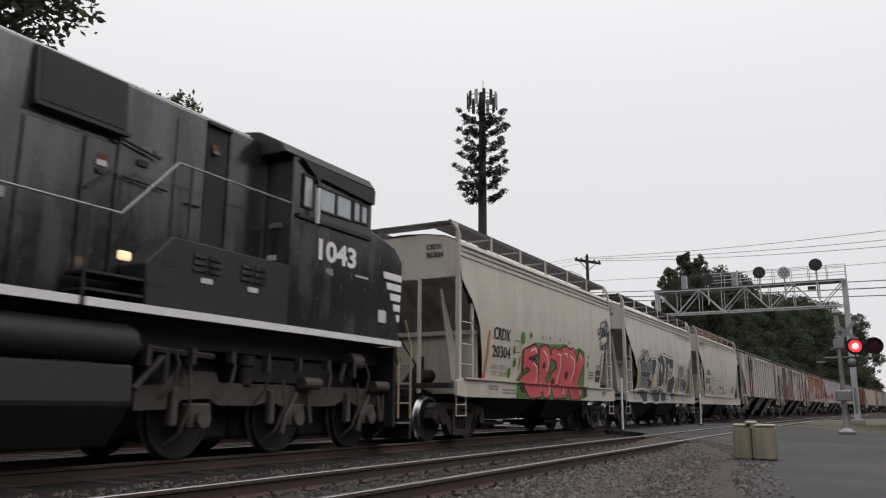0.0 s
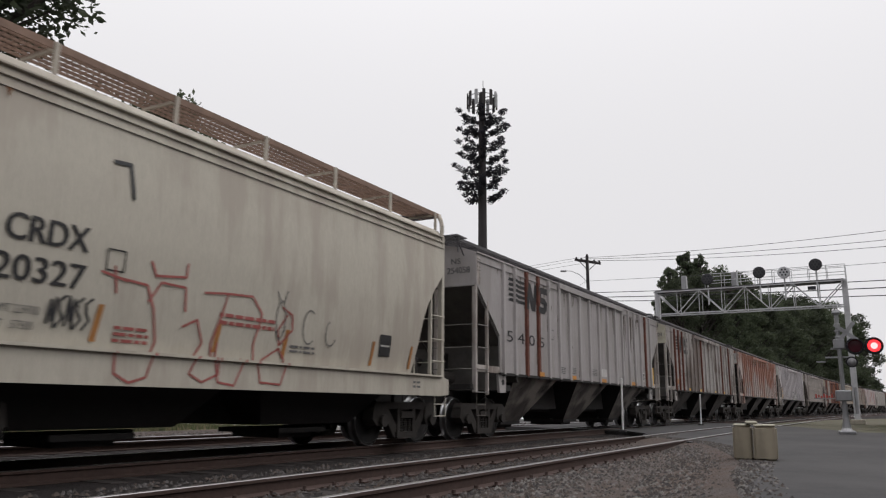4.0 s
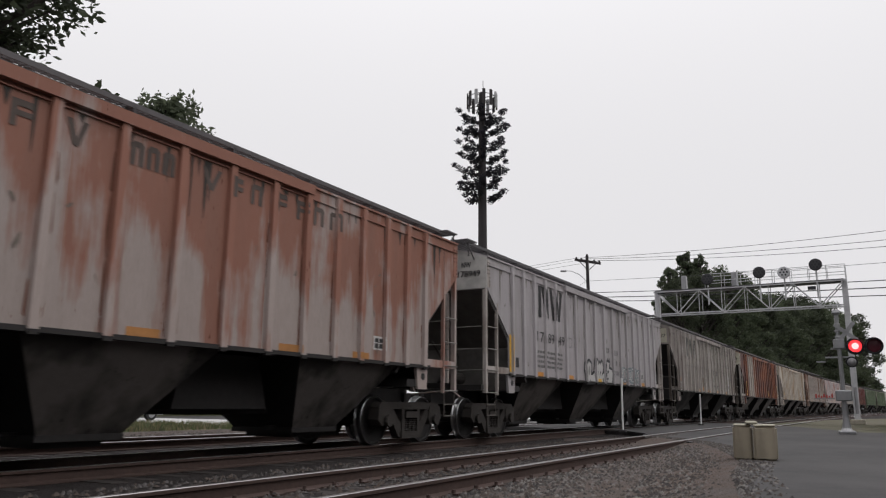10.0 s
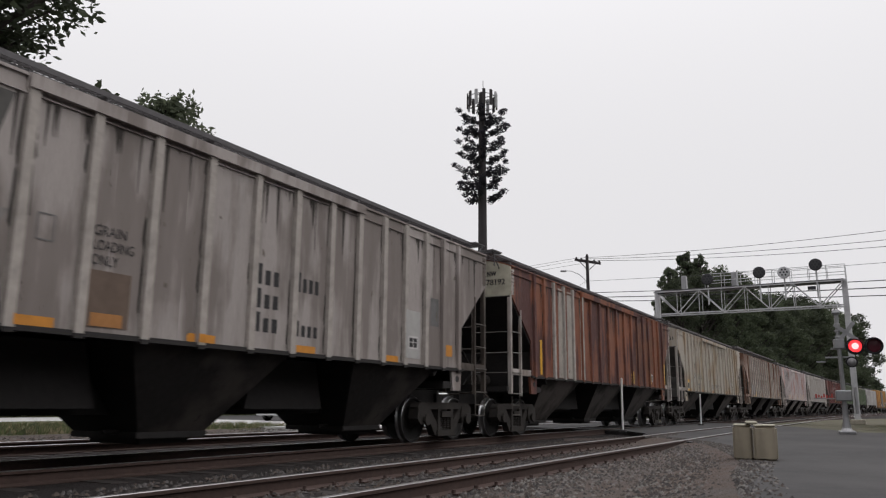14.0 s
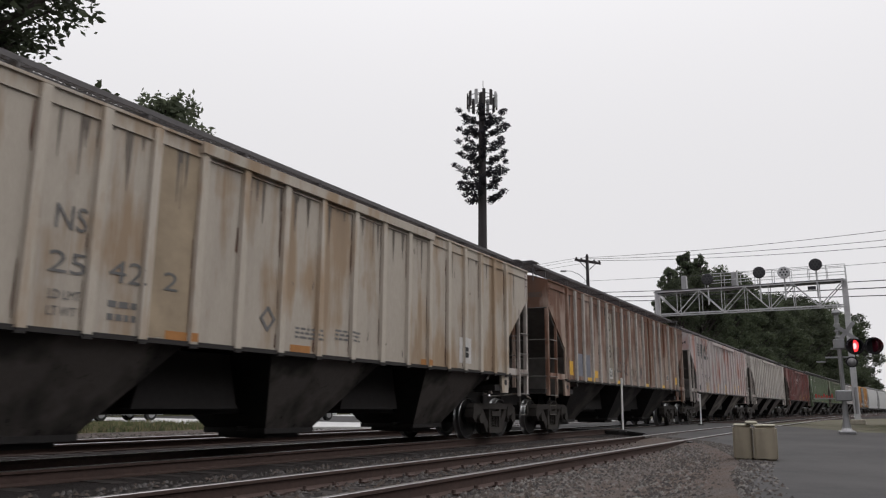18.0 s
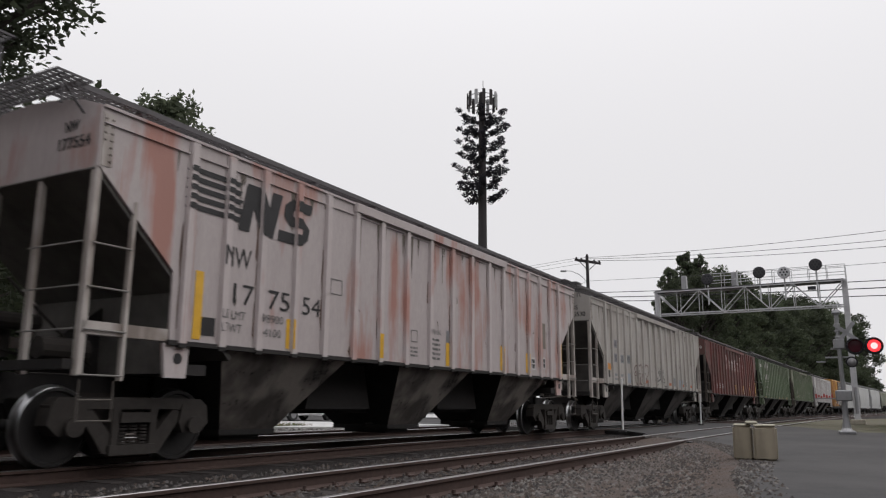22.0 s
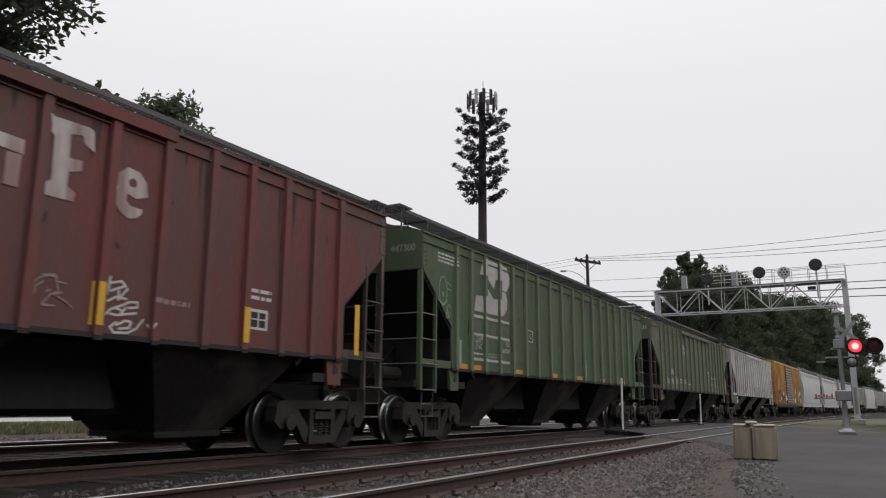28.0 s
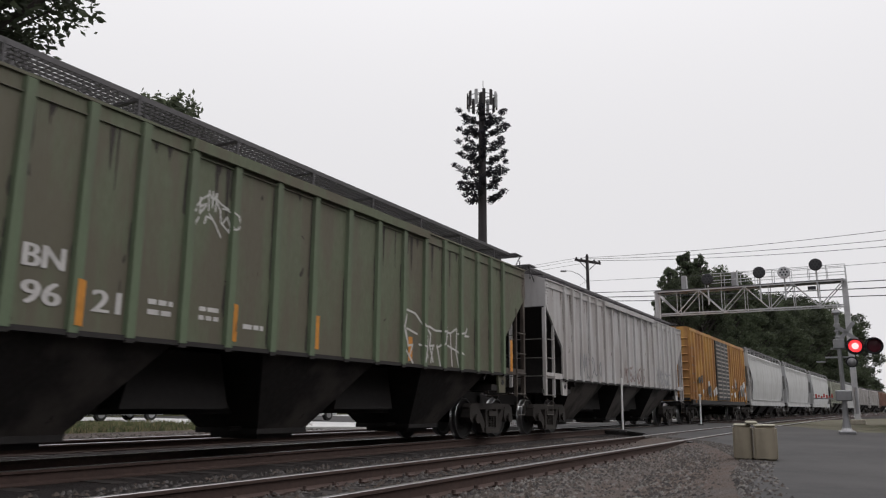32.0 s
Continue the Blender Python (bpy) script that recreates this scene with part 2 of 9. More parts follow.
# ---- running gear, shared by all the wagons ----
def side_frame_mesh():
    bm = bmesh.new()
    slab(bm, [(-1.12, 0.60), (-1.16, 0.70), (-1.05, 0.79), (-0.4, 0.80), (0.4, 0.80), (1.05, 0.79), (1.16, 0.70), (1.12, 0.60), (0.62, 0.66), (-0.62, 0.66)], 1, -0.09, 0.09)
    for s in (-1, 1):
        slab(bm, [(s * 1.14, 0.72), (s * 1.18, 0.48), (s * 1.04, 0.36), (s * 0.74, 0.36), (s * 0.68, 0.50), (s * 0.72, 0.72)], 1, -0.11, 0.11)
        slab(bm, [(s * 0.78, 0.62), (s * 0.60, 0.66), (s * 0.24, 0.27), (s * 0.30, 0.13), (s * 0.42, 0.15)], 1, -0.075, 0.075)
        box(bm, *sorted((s * 0.23, s * 0.33)), -0.10, 0.10, 0.24, 0.68)
        rod(bm, (s * 0.889, -0.17, 0.457), (s * 0.889, 0.17, 0.457), 0.085, 10)
        rod(bm, (s * 0.889, -0.19, 0.457), (s * 0.889, -0.15, 0.457), 0.115, 10)
    box(bm, -0.36, 0.36, -0.12, 0.12, 0.12, 0.24)
    box(bm, -0.24, 0.24, -0.14, 0.14, 0.50, 0.62)
    for x in (-0.15, 0.0, 0.15):
        for z in (0.26, 0.30, 0.34, 0.38, 0.42, 0.46):
            turned(bm, [(0.066, -0.012), (0.066, 0.012)], 2, 8, (x, -0.03, z))
    return mesh("side_frame", bm, TRUCK)


def bolster_mesh():
    bm = bmesh.new()
    box(bm, -0.20, 0.20, -1.02, 1.02, 0.50, 0.70)
    box(bm, -0.28, 0.28, -0.30, 0.30, 0.66, 0.86)
    for s in (-1, 1):
        box(bm, s * 0.40 - 0.03, s * 0.40 + 0.03, -0.85, 0.85, 0.36, 0.46)
        for y in (-0.72, 0.72):
            box(bm, s * 0.44 - 0.05, s * 0.44 + 0.05, y - 0.09, y + 0.09, 0.30, 0.52)
    return mesh("truck_bolster", bm, TRUCK)


def wheelset_mesh(r=0.457, sides=36):
    bm = bmesh.new()
    rod(bm, (0, -1.08, 0), (0, 1.08, 0), 0.075, 12)
    for s in (-1, 1):
        turned(bm, [(0.09, s * 0.66), (0.13, s * 0.68), (r - 0.09, s * 0.715), (r - 0.055, s * 0.685), (r + 0.022, s * 0.688), (r + 0.026, s * 0.705), (r + 0.004, s * 0.73), (r, s * 0.75),
                    (r - 0.004, s * 0.822), (r - 0.012, s * 0.828), (r - 0.05, s * 0.828), (r - 0.065, s * 0.80), (0.16, s * 0.775), (0.125, s * 0.83), (0.09, s * 0.835)], 1, sides)
    for f in bm.faces:
        c = f.calc_center_median()
        if math.hypot(c.x, c.z) > r - 0.010:
            f.material_index = 1
    return mesh("wheelset", bm, (WHEEL, TREAD), True)


SIDE_FRAME, BOLSTER, WHEELSET = side_frame_mesh(), bolster_mesh(), wheelset_mesh()


def bogie(car, x):
    """A three-piece freight truck under a wagon; returns its two wheelsets."""
    truck = put("truck", BOLSTER, car, pose(x, 0, 0))
    for y, turn in ((-1.0, 0), (1.0, 180)):
        put("side_frame", SIDE_FRAME, truck, pose(0, y, 0, 0, 0, turn))
    out = []
    for dx in (-0.889, 0.889):
        w = put("wheelset", WHEELSET, truck, pose(dx, 0, 0.457))
        out.append((w, dx))
    return [(w, x + dx, Vector((dx, 0, 0.457))) for w, dx in out]


def coupler_mesh():
    bm = bmesh.new()
    box(bm, -0.75, 0.30, -0.07, 0.07, 0.78, 0.92)
    slab(bm, [(0.25, -0.16), (0.50, -0.17), (0.62, -0.10), (0.60, 0.02), (0.48, 0.0), (0.44, 0.14), (0.25, 0.14)], 2, 0.72, 0.99)
    box(bm, -0.2, 0.1, -0.22, 0.22, 0.72, 1.0)
    return mesh("coupler", bm, STEEL)


def hose_mesh():
    bm = bmesh.new()
    pts = [(0.0, -0.3, 0.80), (0.18, -0.34, 0.66), (0.36, -0.32, 0.50), (0.56, -0.26, 0.46)]
    for p, q in zip(pts, pts[1:]):
        rod(bm, p, q, 0.025, 6)
    return mesh("brake_hose", bm, STEEL)


COUPLER, HOSE = coupler_mesh(), hose_mesh()

# ---- the ribbed covered hopper ----
HL = 8.10         # half its body
EAVE, SILL = 4.12, 1.50
POSTS = [-6.71, -6.035, -5.33, -4.56, -3.815, -3.025, -2.23, -1.35, -0.455, 0.455, 1.35, 2.23, 3.025, 3.815, 4.56, 5.33, 6.035, 6.71]


def ribbed_meshes():
    M = {}
    bm = bmesh.new()
    c = 1.22
    slab(bm, [(-HL, EAVE), (HL, EAVE), (HL, 3.42), (HL - c + 0.02, 2.36), (HL - c, SILL), (-HL + c, SILL), (-HL + c - 0.02, 2.36), (-HL, 3.42)], 1, -0.02, 0.02)
    M["side"] = mesh("side_sheet", bm, WHITE)
    bm = bmesh.new()
    slab(bm, [(-0.072, 0.0), (0.072, 0.0), (0.058, -0.062), (-0.058, -0.062)], 2, SILL - 0.03, EAVE - 0.02)
    M["post"] = mesh("side_post", bm, WHITE)
    M["post_foot"] = mesh("post_foot", box(bmesh.new(), -0.06, 0.06, -0.058, 0.0, SILL - 0.085, SILL - 0.035), STEEL)
    bm = bmesh.new()
    slab(bm, [(-0.03, EAVE - 0.13), (-0.105, EAVE - 0.13), (-0.115, EAVE + 0.02), (-0.03, EAVE + 0.05)], 0, -3.10, 3.10)
    M["chord"] = mesh("top_chord", bm, WHITE)
    bm = bmesh.new()
    box(bm, -HL + 0.02, HL - 0.02, -0.045, 0.02, EAVE - 0.19, EAVE - 0.172)
    box(bm, -HL, HL, -0.05, 0.03, EAVE, EAVE + 0.035)
    M["seam"] = mesh("eave_angle", bm, WHITE)
    bm = bmesh.new()
    box(bm, -HL + 1.18, HL - 1.18, -0.06, 0.04, SILL - 0.06, SILL)
    M["sill"] = mesh("side_sill", bm, STEEL)
    bm = bmesh.new()
    box(bm, 0, 1.20, -0.05, 0.05, SILL - 0.02, SILL + 0.13)
    M["stub"] = mesh("end_sill_rail", bm, WHITE)
    # roof
    bm = bmesh.new()
    prof = [(-1.5, EAVE + 0.03), (-1.1, EAVE + 0.17), (-0.45, EAVE + 0.28), (0, EAVE + 0.30), (0.45, EAVE + 0.28), (1.1, EAVE + 0.17), (1.5, EAVE + 0.03)]
    slab(bm, prof + [(y, z - 0.03) for y, z in prof[::-1]], 0, -HL, HL)
    M["roof"] = mesh("roof", bm, WHITE)
    bm = bmesh.new()
    box(bm, -1.26, 1.26, -0.31, 0.31, EAVE + 0.27, EAVE + 0.42)
    M["hatch"] = mesh("hatch_cover", bm, GRATE)
    # grating walkway
    bm = bmesh.new()
    z = EAVE + 0.34
    for i in range(6):
        y = -0.28 + i * 0.112
        box(bm, -HL - 0.1, HL + 0.1, y - 0.009, y + 0.009, z, z + 0.035)
    n = 190
    for i in range(n):
        x = -HL - 0.1 + (2 * HL + 0.2) * i / (n - 1)
        box(bm, x - 0.008, x + 0.008, -0.285, 0.285, z + 0.004, z + 0.030)
    box(bm, -HL - 0.1, HL + 0.1, -0.30, -0.285, z - 0.02, z + 0.05)
    M["walk"] = mesh("running_board", bm, GRATE)
    bm = bmesh.new()
    box(bm, -0.025, 0.025, -0.48, 0.28, EAVE + 0.02, EAVE + 0.055)
    box(bm, -0.02, 0.02, -0.30, -0.27, EAVE - 0.12, EAVE + 0.36)
    box(bm, -0.025, 0.025, -0.30, 0.30, EAVE + 0.30, EAVE + 0.34)
    M["bracket"] = mesh("walk_bracket", bm, GRATE)
    bm = bmesh.new()
    for i in range(5):
        x = i * 0.11
        box(bm, x - 0.009, x + 0.009, -1.25, 1.25, z, z + 0.035)
    for i in range(28):
        y = -1.25 + 2.5 * i / 27
        box(bm, -0.02, 0.46, y - 0.008, y + 0.008, z + 0.004, z + 0.03)
    for y in (-1.2, 1.2):
        rod(bm, (0.42, y, z), (0.02, y, z - 0.38), 0.016, 6)
    M["platform"] = mesh("end_platform", bm, GRATE)
    # ends, built for the end towards +x
    bm = bmesh.new()
    slab(bm, [(-1.5, 3.40), (1.5, 3.40), (1.5, EAVE), (1.1, EAVE + 0.14), (0.45, EAVE + 0.25), (-0.45, EAVE + 0.25), (-1.1, EAVE + 0.14), (-1.5, EAVE)], 0, -0.02, 0.02)
    M["end"] = mesh("end_panel", bm, WHITE)
    bm = bmesh.new()
    slab(bm, [(0.0, 3.42), (0.03, 3.38), (-2.30, 1.30), (-2.33, 1.36)], 1, -1.46, 1.46)
    M["slope"] = mesh("slope_sheet", bm, STEEL)
    M["corner"] = mesh("corner_post", bevelled(box(bmesh.new(), -0.045, 0.04, -0.05, 0.05, 1.02, EAVE), 0.008), WHITE)
    M["plate"] = mesh("bolted_plate", box(bmesh.new(), -0.075, 0.075, -0.005, 0.005, 3.42, 4.06), WHITE)
    bm = bmesh.new()
    for k in range(7):
        rod(bm, (0.045, -0.010, 3.48 + k * 0.085), (0.045, 0.0, 3.48 + k * 0.085), 0.014, 6)
        if k > 2:
            rod(bm, (-0.045, -0.010, 3.48 + k * 0.085), (-0.045, 0.0, 3.48 + k * 0.085), 0.014, 6)
    M["bolts"] = mesh("bolt_row", bm, RAILSIDE)
    M["ppost"] = mesh("platform_post", rod(bmesh.new(), (0, 0, EAVE - 0.02), (0, 0, EAVE + 0.36), 0.016, 6), GRATE)
    bm = bmesh.new()
    slab(bm, [(-1.38, 1.10), (-1.35, 1.10), (-1.35, 2.12), (-1.38, 2.12)], 1, -1.40, 1.40)
    M["low_end"] = mesh("end_sheet", bm, STEEL)
    M["mid"] = mesh("end_post", box(bmesh.new(), -0.035, 0.035, -0.04, 0.04, 1.05, 3.42), WHITE)
    M["stile"] = mesh("ladder_stile", box(bmesh.new(), -0.024, 0.024, -0.05, 0.02, 0.98, 3.10), WHITE)
    M["rung"] = mesh("rung", rod(bmesh.new(), (0, -0.05, 0), (0.55, -0.05, 0), 0.012, 6), RUNGSTEEL)
    M["erung"] = mesh("end_rung", rod(bmesh.new(), (0.07, 0, 0), (0.07, 1.0, 0), 0.012, 6), RUNGSTEEL)
    bm = bmesh.new()
    slab(bm, [(-0.24, SILL - 0.04), (0.18, SILL - 0.04), (0.15, 1.04), (-0.18, 1.04)], 1, -0.03, 0.03)
    M["pad"] = mesh("jacking_pad", bm, WHITE)
    M["padhole"] = mesh("jacking_hole", rod(bmesh.new(), (0.0, -0.036, 1.28), (0.0, 0.0, 1.28), 0.07, 12), BLACKINK)
    bm = bmesh.new()
    box(bm, -2.6, 0.22, -0.16, 0.16, 0.78, 1.08)
    M["draft"] = mesh("draft_sill", bm, STEEL)
    M["endsill"] = mesh("end_sill", box(bmesh.new(), -0.02, 0.14, -1.42, 1.42, 1.09, 1.20), STEEL)
    M["bolster"] = mesh("body_bolster", box(bmesh.new(), -1.9, -1.5, -1.45, 1.45, 1.085, 1.22), STEEL)
    M["web"] = mesh("end_web", slab(bmesh.new(), [(-0.1, 1.1), (-1.5, 1.1), (-1.5, 2.1)], 1, -0.03, 0.03), STEEL)
    # three hopper bays
    bm = bmesh.new()
    a = [bm.verts.new(p) for p in ((-1.44, -1.46, SILL - 0.02), (1.44, -1.46, SILL - 0.02), (1.44, 1.46, SILL - 0.02), (-1.44, 1.46, SILL - 0.02))]
    b = [bm.verts.new(p) for p in ((-0.55, -0.62, 0.32), (0.55, -0.62, 0.32), (0.55, 0.62, 0.32), (-0.55, 0.62, 0.32))]
    for i in range(4):
        j = (i + 1) % 4
        bm.faces.new((a[i], a[j], b[j], b[i]))
    bm.faces.new(a)
    bm.faces.new(b)
    bmesh.ops.recalc_face_normals(bm, faces=bm.faces[:])
    # faces along x take the darker colour, with their shade painted in
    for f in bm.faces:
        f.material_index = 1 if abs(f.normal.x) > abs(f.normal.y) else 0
    M["bay"] = mesh("hopper_bay", bm, (STEEL, SHADED_SOOT))
    M["centre"] = mesh("centre_sill", box(bmesh.new(), -6.0, 6.0, -0.28, 0.28, 0.58, 1.10), STEEL)
    M["ridge"] = mesh("cross_ridge", slab(bmesh.new(), [(-0.95, 0.66), (0.95, 0.66), (0.74, SILL - 0.05), (-0.74, SILL - 0.05)], 1, -0.70, 0.70), STEEL)
    bm = bmesh.new()
    box(bm, -0.60, 0.60, -0.66, 0.66, 0.28, 0.36)
    box(bm, -0.42, 0.42, -0.50, 0.50, 0.20, 0.29)
    rod(bm, (-0.85, -0.3, 0.36), (0.85, -0.3, 0.36), 0.035, 8)
    M["gate"] = mesh("outlet_gate", bm, STEEL)
    bm = bmesh.new()
    turned(bm, [(0.22, 0.0), (0.235, 0.012), (0.22, 0.024), (0.20, 0.012), (0.22, 0.0)], 0, 16)
    for i in range(4):
        a = i * math.pi / 2
        rod(bm, (0.012, 0, 0), (0.012, 0.21 * math.cos(a), 0.21 * math.sin(a)), 0.012, 6)
    M["brake"] = mesh("brake_wheel", bm, GALV)
    bm = bmesh.new()
    rod(bm, (-0.9, 0.35, 1.38), (-0.25, 0.35, 1.38), 0.14, 12)
    rod(bm, (-0.75, -0.45, 1.75), (-0.15, -0.45, 1.75), 0.11, 12)
    box(bm, -0.5, -0.2, -0.9, -0.6, 1.3, 1.7)
    rod(bm, (-1.4, -0.6, 1.15), (0.05, -0.6, 1.5), 0.02, 6)
    rod(bm, (-1.2, 0.1, 1.2), (0.05, 0.1, 2.2), 0.02, 6)
    M["gear"] = mesh("air_brake_gear", bm, TRUCK)
    M["cut"] = mesh("cut_lever", rod(rod(bmesh.new(), (0.17, -1.3, 1.05), (0.17, -0.3, 0.98), 0.016, 6), (0.17, -1.3, 1.05), (0.30, -1.42, 0.92), 0.016, 6), WHITE)
    bm = bmesh.new()
    rod(bm, (0, 0, 0.98), (0, 0, 0.52), 0.011, 6)
    rod(bm, (0.44, 0, 0.98), (0.44, 0, 0.52), 0.011, 6)
    for z2 in (0.53, 0.76):
        rod(bm, (0, 0, z2), (0.44, 0, z2), 0.012, 6)
    M["step"] = mesh("sill_step", bm, WHITE)
    return M


HM = ribbed_meshes()


def end_frame(car, x, turn):
    for name, key in (("draft_sill", "draft"), ("end_sill", "endsill"), ("body_bolster", "bolster"), ("end_web", "web")):
        put(name, HM[key], car, pose(x, 0, 0, 0, 0, turn))


def ribbed_hopper(label, s, colours, end_plate=None, slope=None, dark_posts=(), light_posts=(), frame_col=None, under=None, plate_part=False, lift=0.0, chord=True, post_col=None, group="grain train wagons"):
    """A ribbed covered hopper whose body's middle stands s metres along the line at the start."""
    car = thing("covered_hopper", label, "freight wagon", group=group)
    p = paint("wagon_paint", origin=car, seed=len(CARS) * 1.37 + 0.5, **colours)
    sp = slope or STEEL
    under = under or STEEL
    # the posts' paint: the sheet's colours made lighter, with half the dirt
    worn = dict(colours)
    worn["base"] = tuple(min(0.8, c * 1.13) for c in colours["base"])
    if worn.get("stain"):
        worn["stain"] = tuple(min(0.8, c * 1.1) for c in colours["stain"])
    worn["dirty"] = 0.5 * colours.get("dirty", 0.35)
    pp = paint("post_paint", origin=car, seed=len(CARS) * 1.37 + 0.5, **worn)
    fp = frame_col or pp
    rp = RUNGDARK if frame_col == FRAMEDARK else RUNGSTEEL
    for y, turn in ((-1.48, 0), (1.48, 180)):
        side = put("side_sheet", HM["side"], car, pose(0, y, 0, 0, 0, turn), p)
        for i, x in enumerate(POSTS):
            mat = post_col or pp
            if i in dark_posts:
                mat = RUSTPOST
            elif i in light_posts:
                mat = PALEPOST
            put("side_post", HM["post"], side, pose(x, -0.02, 0), mat)
            if turn == 0:
                put("post_foot", HM["post_foot"], side, pose(x, -0.02, 0))
        if chord:
            put("top_chord", HM["chord"], side, pose(0, 0, 0), pp)
        put("eave_angle", HM["seam"], side, pose(0, -0.0, 0), p)
        put("side_sill", HM["sill"], side, pose(0, 0, 0))
    put("roof", HM["roof"], car, pose(0, 0, 0), p)
    for i in range(6):
        put("hatch_cover", HM["hatch"], car, pose(-6.6 + i * 2.64, 0, 0))
    for y, turn in ((-0.78, 0), (0.78, 180)):
        board = put("running_board", HM["walk"], car, pose(0, y, lift, 0, 0, turn))
        for i in range(9):
            put("walk_bracket", HM["bracket"], board, pose(-7.2 + i * 1.8, 0, 0))
    for turn, sx in ((0, 1), (180, -1)):
        e = put("end_panel", HM["end"], car, pose(sx * HL, 0, 0, 0, 0, turn), p if plate_part else end_plate or p)
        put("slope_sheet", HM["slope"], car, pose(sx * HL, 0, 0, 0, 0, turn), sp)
        put("end_platform", HM["platform"], car, pose(sx * (HL + 0.02), 0, lift, 0, 0, turn))
        for y in (-1.44, 1.44):
            put("corner_post", HM["corner"], car, pose(sx * (HL - 0.03), y, 0), fp)
            lad = put("ladder_stile", HM["stile"], car, pose(sx * (HL - 0.56), math.copysign(1.46, y), 0, 0, 0, 0 if y < 0 else 180), fp)
            for k in range(4):
                put("rung", HM["rung"], lad, pose(0 if (sx > 0) == (y < 0) else -0.55, 0, (1.03, 1.53, 2.01, 2.51)[k]), rp)
            if y < 0:
                put("bolted_plate", HM["plate"], car, pose(sx * (HL - 0.09), -1.503, 0), fp)
                put("bolt_row", HM["bolts"], car, pose(sx * (HL - 0.09), -1.507, 0))
                put("platform_post", HM["ppost"], car, pose(sx * (HL + 0.36), -1.22, 0))
            put("end_sill_rail", HM["stub"], car, pose(sx * HL - (1.20 if sx > 0 else 0), y, 0), fp)
            put("sill_step", HM["step"], car, pose(sx * (HL - 0.05) - (0.44 if sx > 0 else 0), math.copysign(1.47, y), 0), RUNGDARK)
        for y in (-0.45, 0.45):
            put("end_post", HM["mid"], car, pose(sx * (HL - 0.03), y, 0), fp)
        for k in range(3):
            for side_y in (-1.45, 0.45):
                put("end_rung", HM["erung"], e, pose(0.0, side_y, (1.53, 2.01, 2.51)[k]), rp)
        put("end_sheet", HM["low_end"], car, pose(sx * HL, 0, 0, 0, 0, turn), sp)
        pad = put("jacking_pad", HM["pad"], car, pose(sx * (HL - 1.38), -1.46, 0, 0, 0, 0), pp)
        put("jacking_hole", HM["padhole"], pad)
        end_frame(car, sx * HL, turn)
        put("coupler", COUPLER, car, pose(sx * (HL + 0.2), 0, 0, 0, 0, turn))
        put("brake_hose", HOSE, car, pose(sx * (HL + 0.2), 0, 0, 0, 0, turn))
        put("air_brake_gear", HM["gear"], car, pose(sx * HL, 0, 0, 0, 0, turn))
        put("cut_lever", HM["cut"], car, pose(sx * HL, 0, 0, 0, 0, turn), fp)
    if plate_part:
        part("number_panel", box(bmesh.new(), -HL - 0.026, -HL - 0.021, -1.40, -0.30, 3.46, 4.06), end_plate, car, "chipped white number panel")
    put("brake_wheel", HM["brake"], car, pose(-HL - 0.14, 0.55, 2.35))
    put("centre_sill", HM["centre"], car)
    for x in (-2.25, 2.25):
        put("cross_ridge", HM["ridge"], car, pose(x, 0, 0))
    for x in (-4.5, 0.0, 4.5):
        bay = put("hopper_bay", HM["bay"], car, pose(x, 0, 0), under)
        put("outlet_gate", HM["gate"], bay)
    sets = bogie(car, -6.95) + bogie(car, 6.95)
    CARS.append((car, s, sets))
    return car


# ---- the smooth-sided two-bay hopper ----
def smooth_profile():
    """Half the bulging cross-section, from the sill to the roof's crown: (y, z)."""
    return [(1.42, 1.29), (1.50, 1.85), (1.545, 2.6), (1.535, 3.2), (1.49, 3.8), (1.475, 4.06), (1.45, 4.18), (1.36, 4.32), (1.10, 4.42), (0.6, 4.50), (0.0, 4.54)]


# how far the body's end lies behind the sill's end, by height: the curved cut-away
CUT = ((1.29, 1.36), (1.76, 1.23), (2.16, 1.12), (2.49, 1.02), (2.71, 0.88), (3.0, 0.65), (3.36, 0.27), (3.42, 0.20))
DEEP_CUT = ((1.29, 1.56), (1.76, 1.52), (2.11, 1.42), (2.45, 1.18), (2.84, 0.76), (3.1, 0.50), (3.36, 0.27), (3.42, 0.20))


SMOOTH = {}


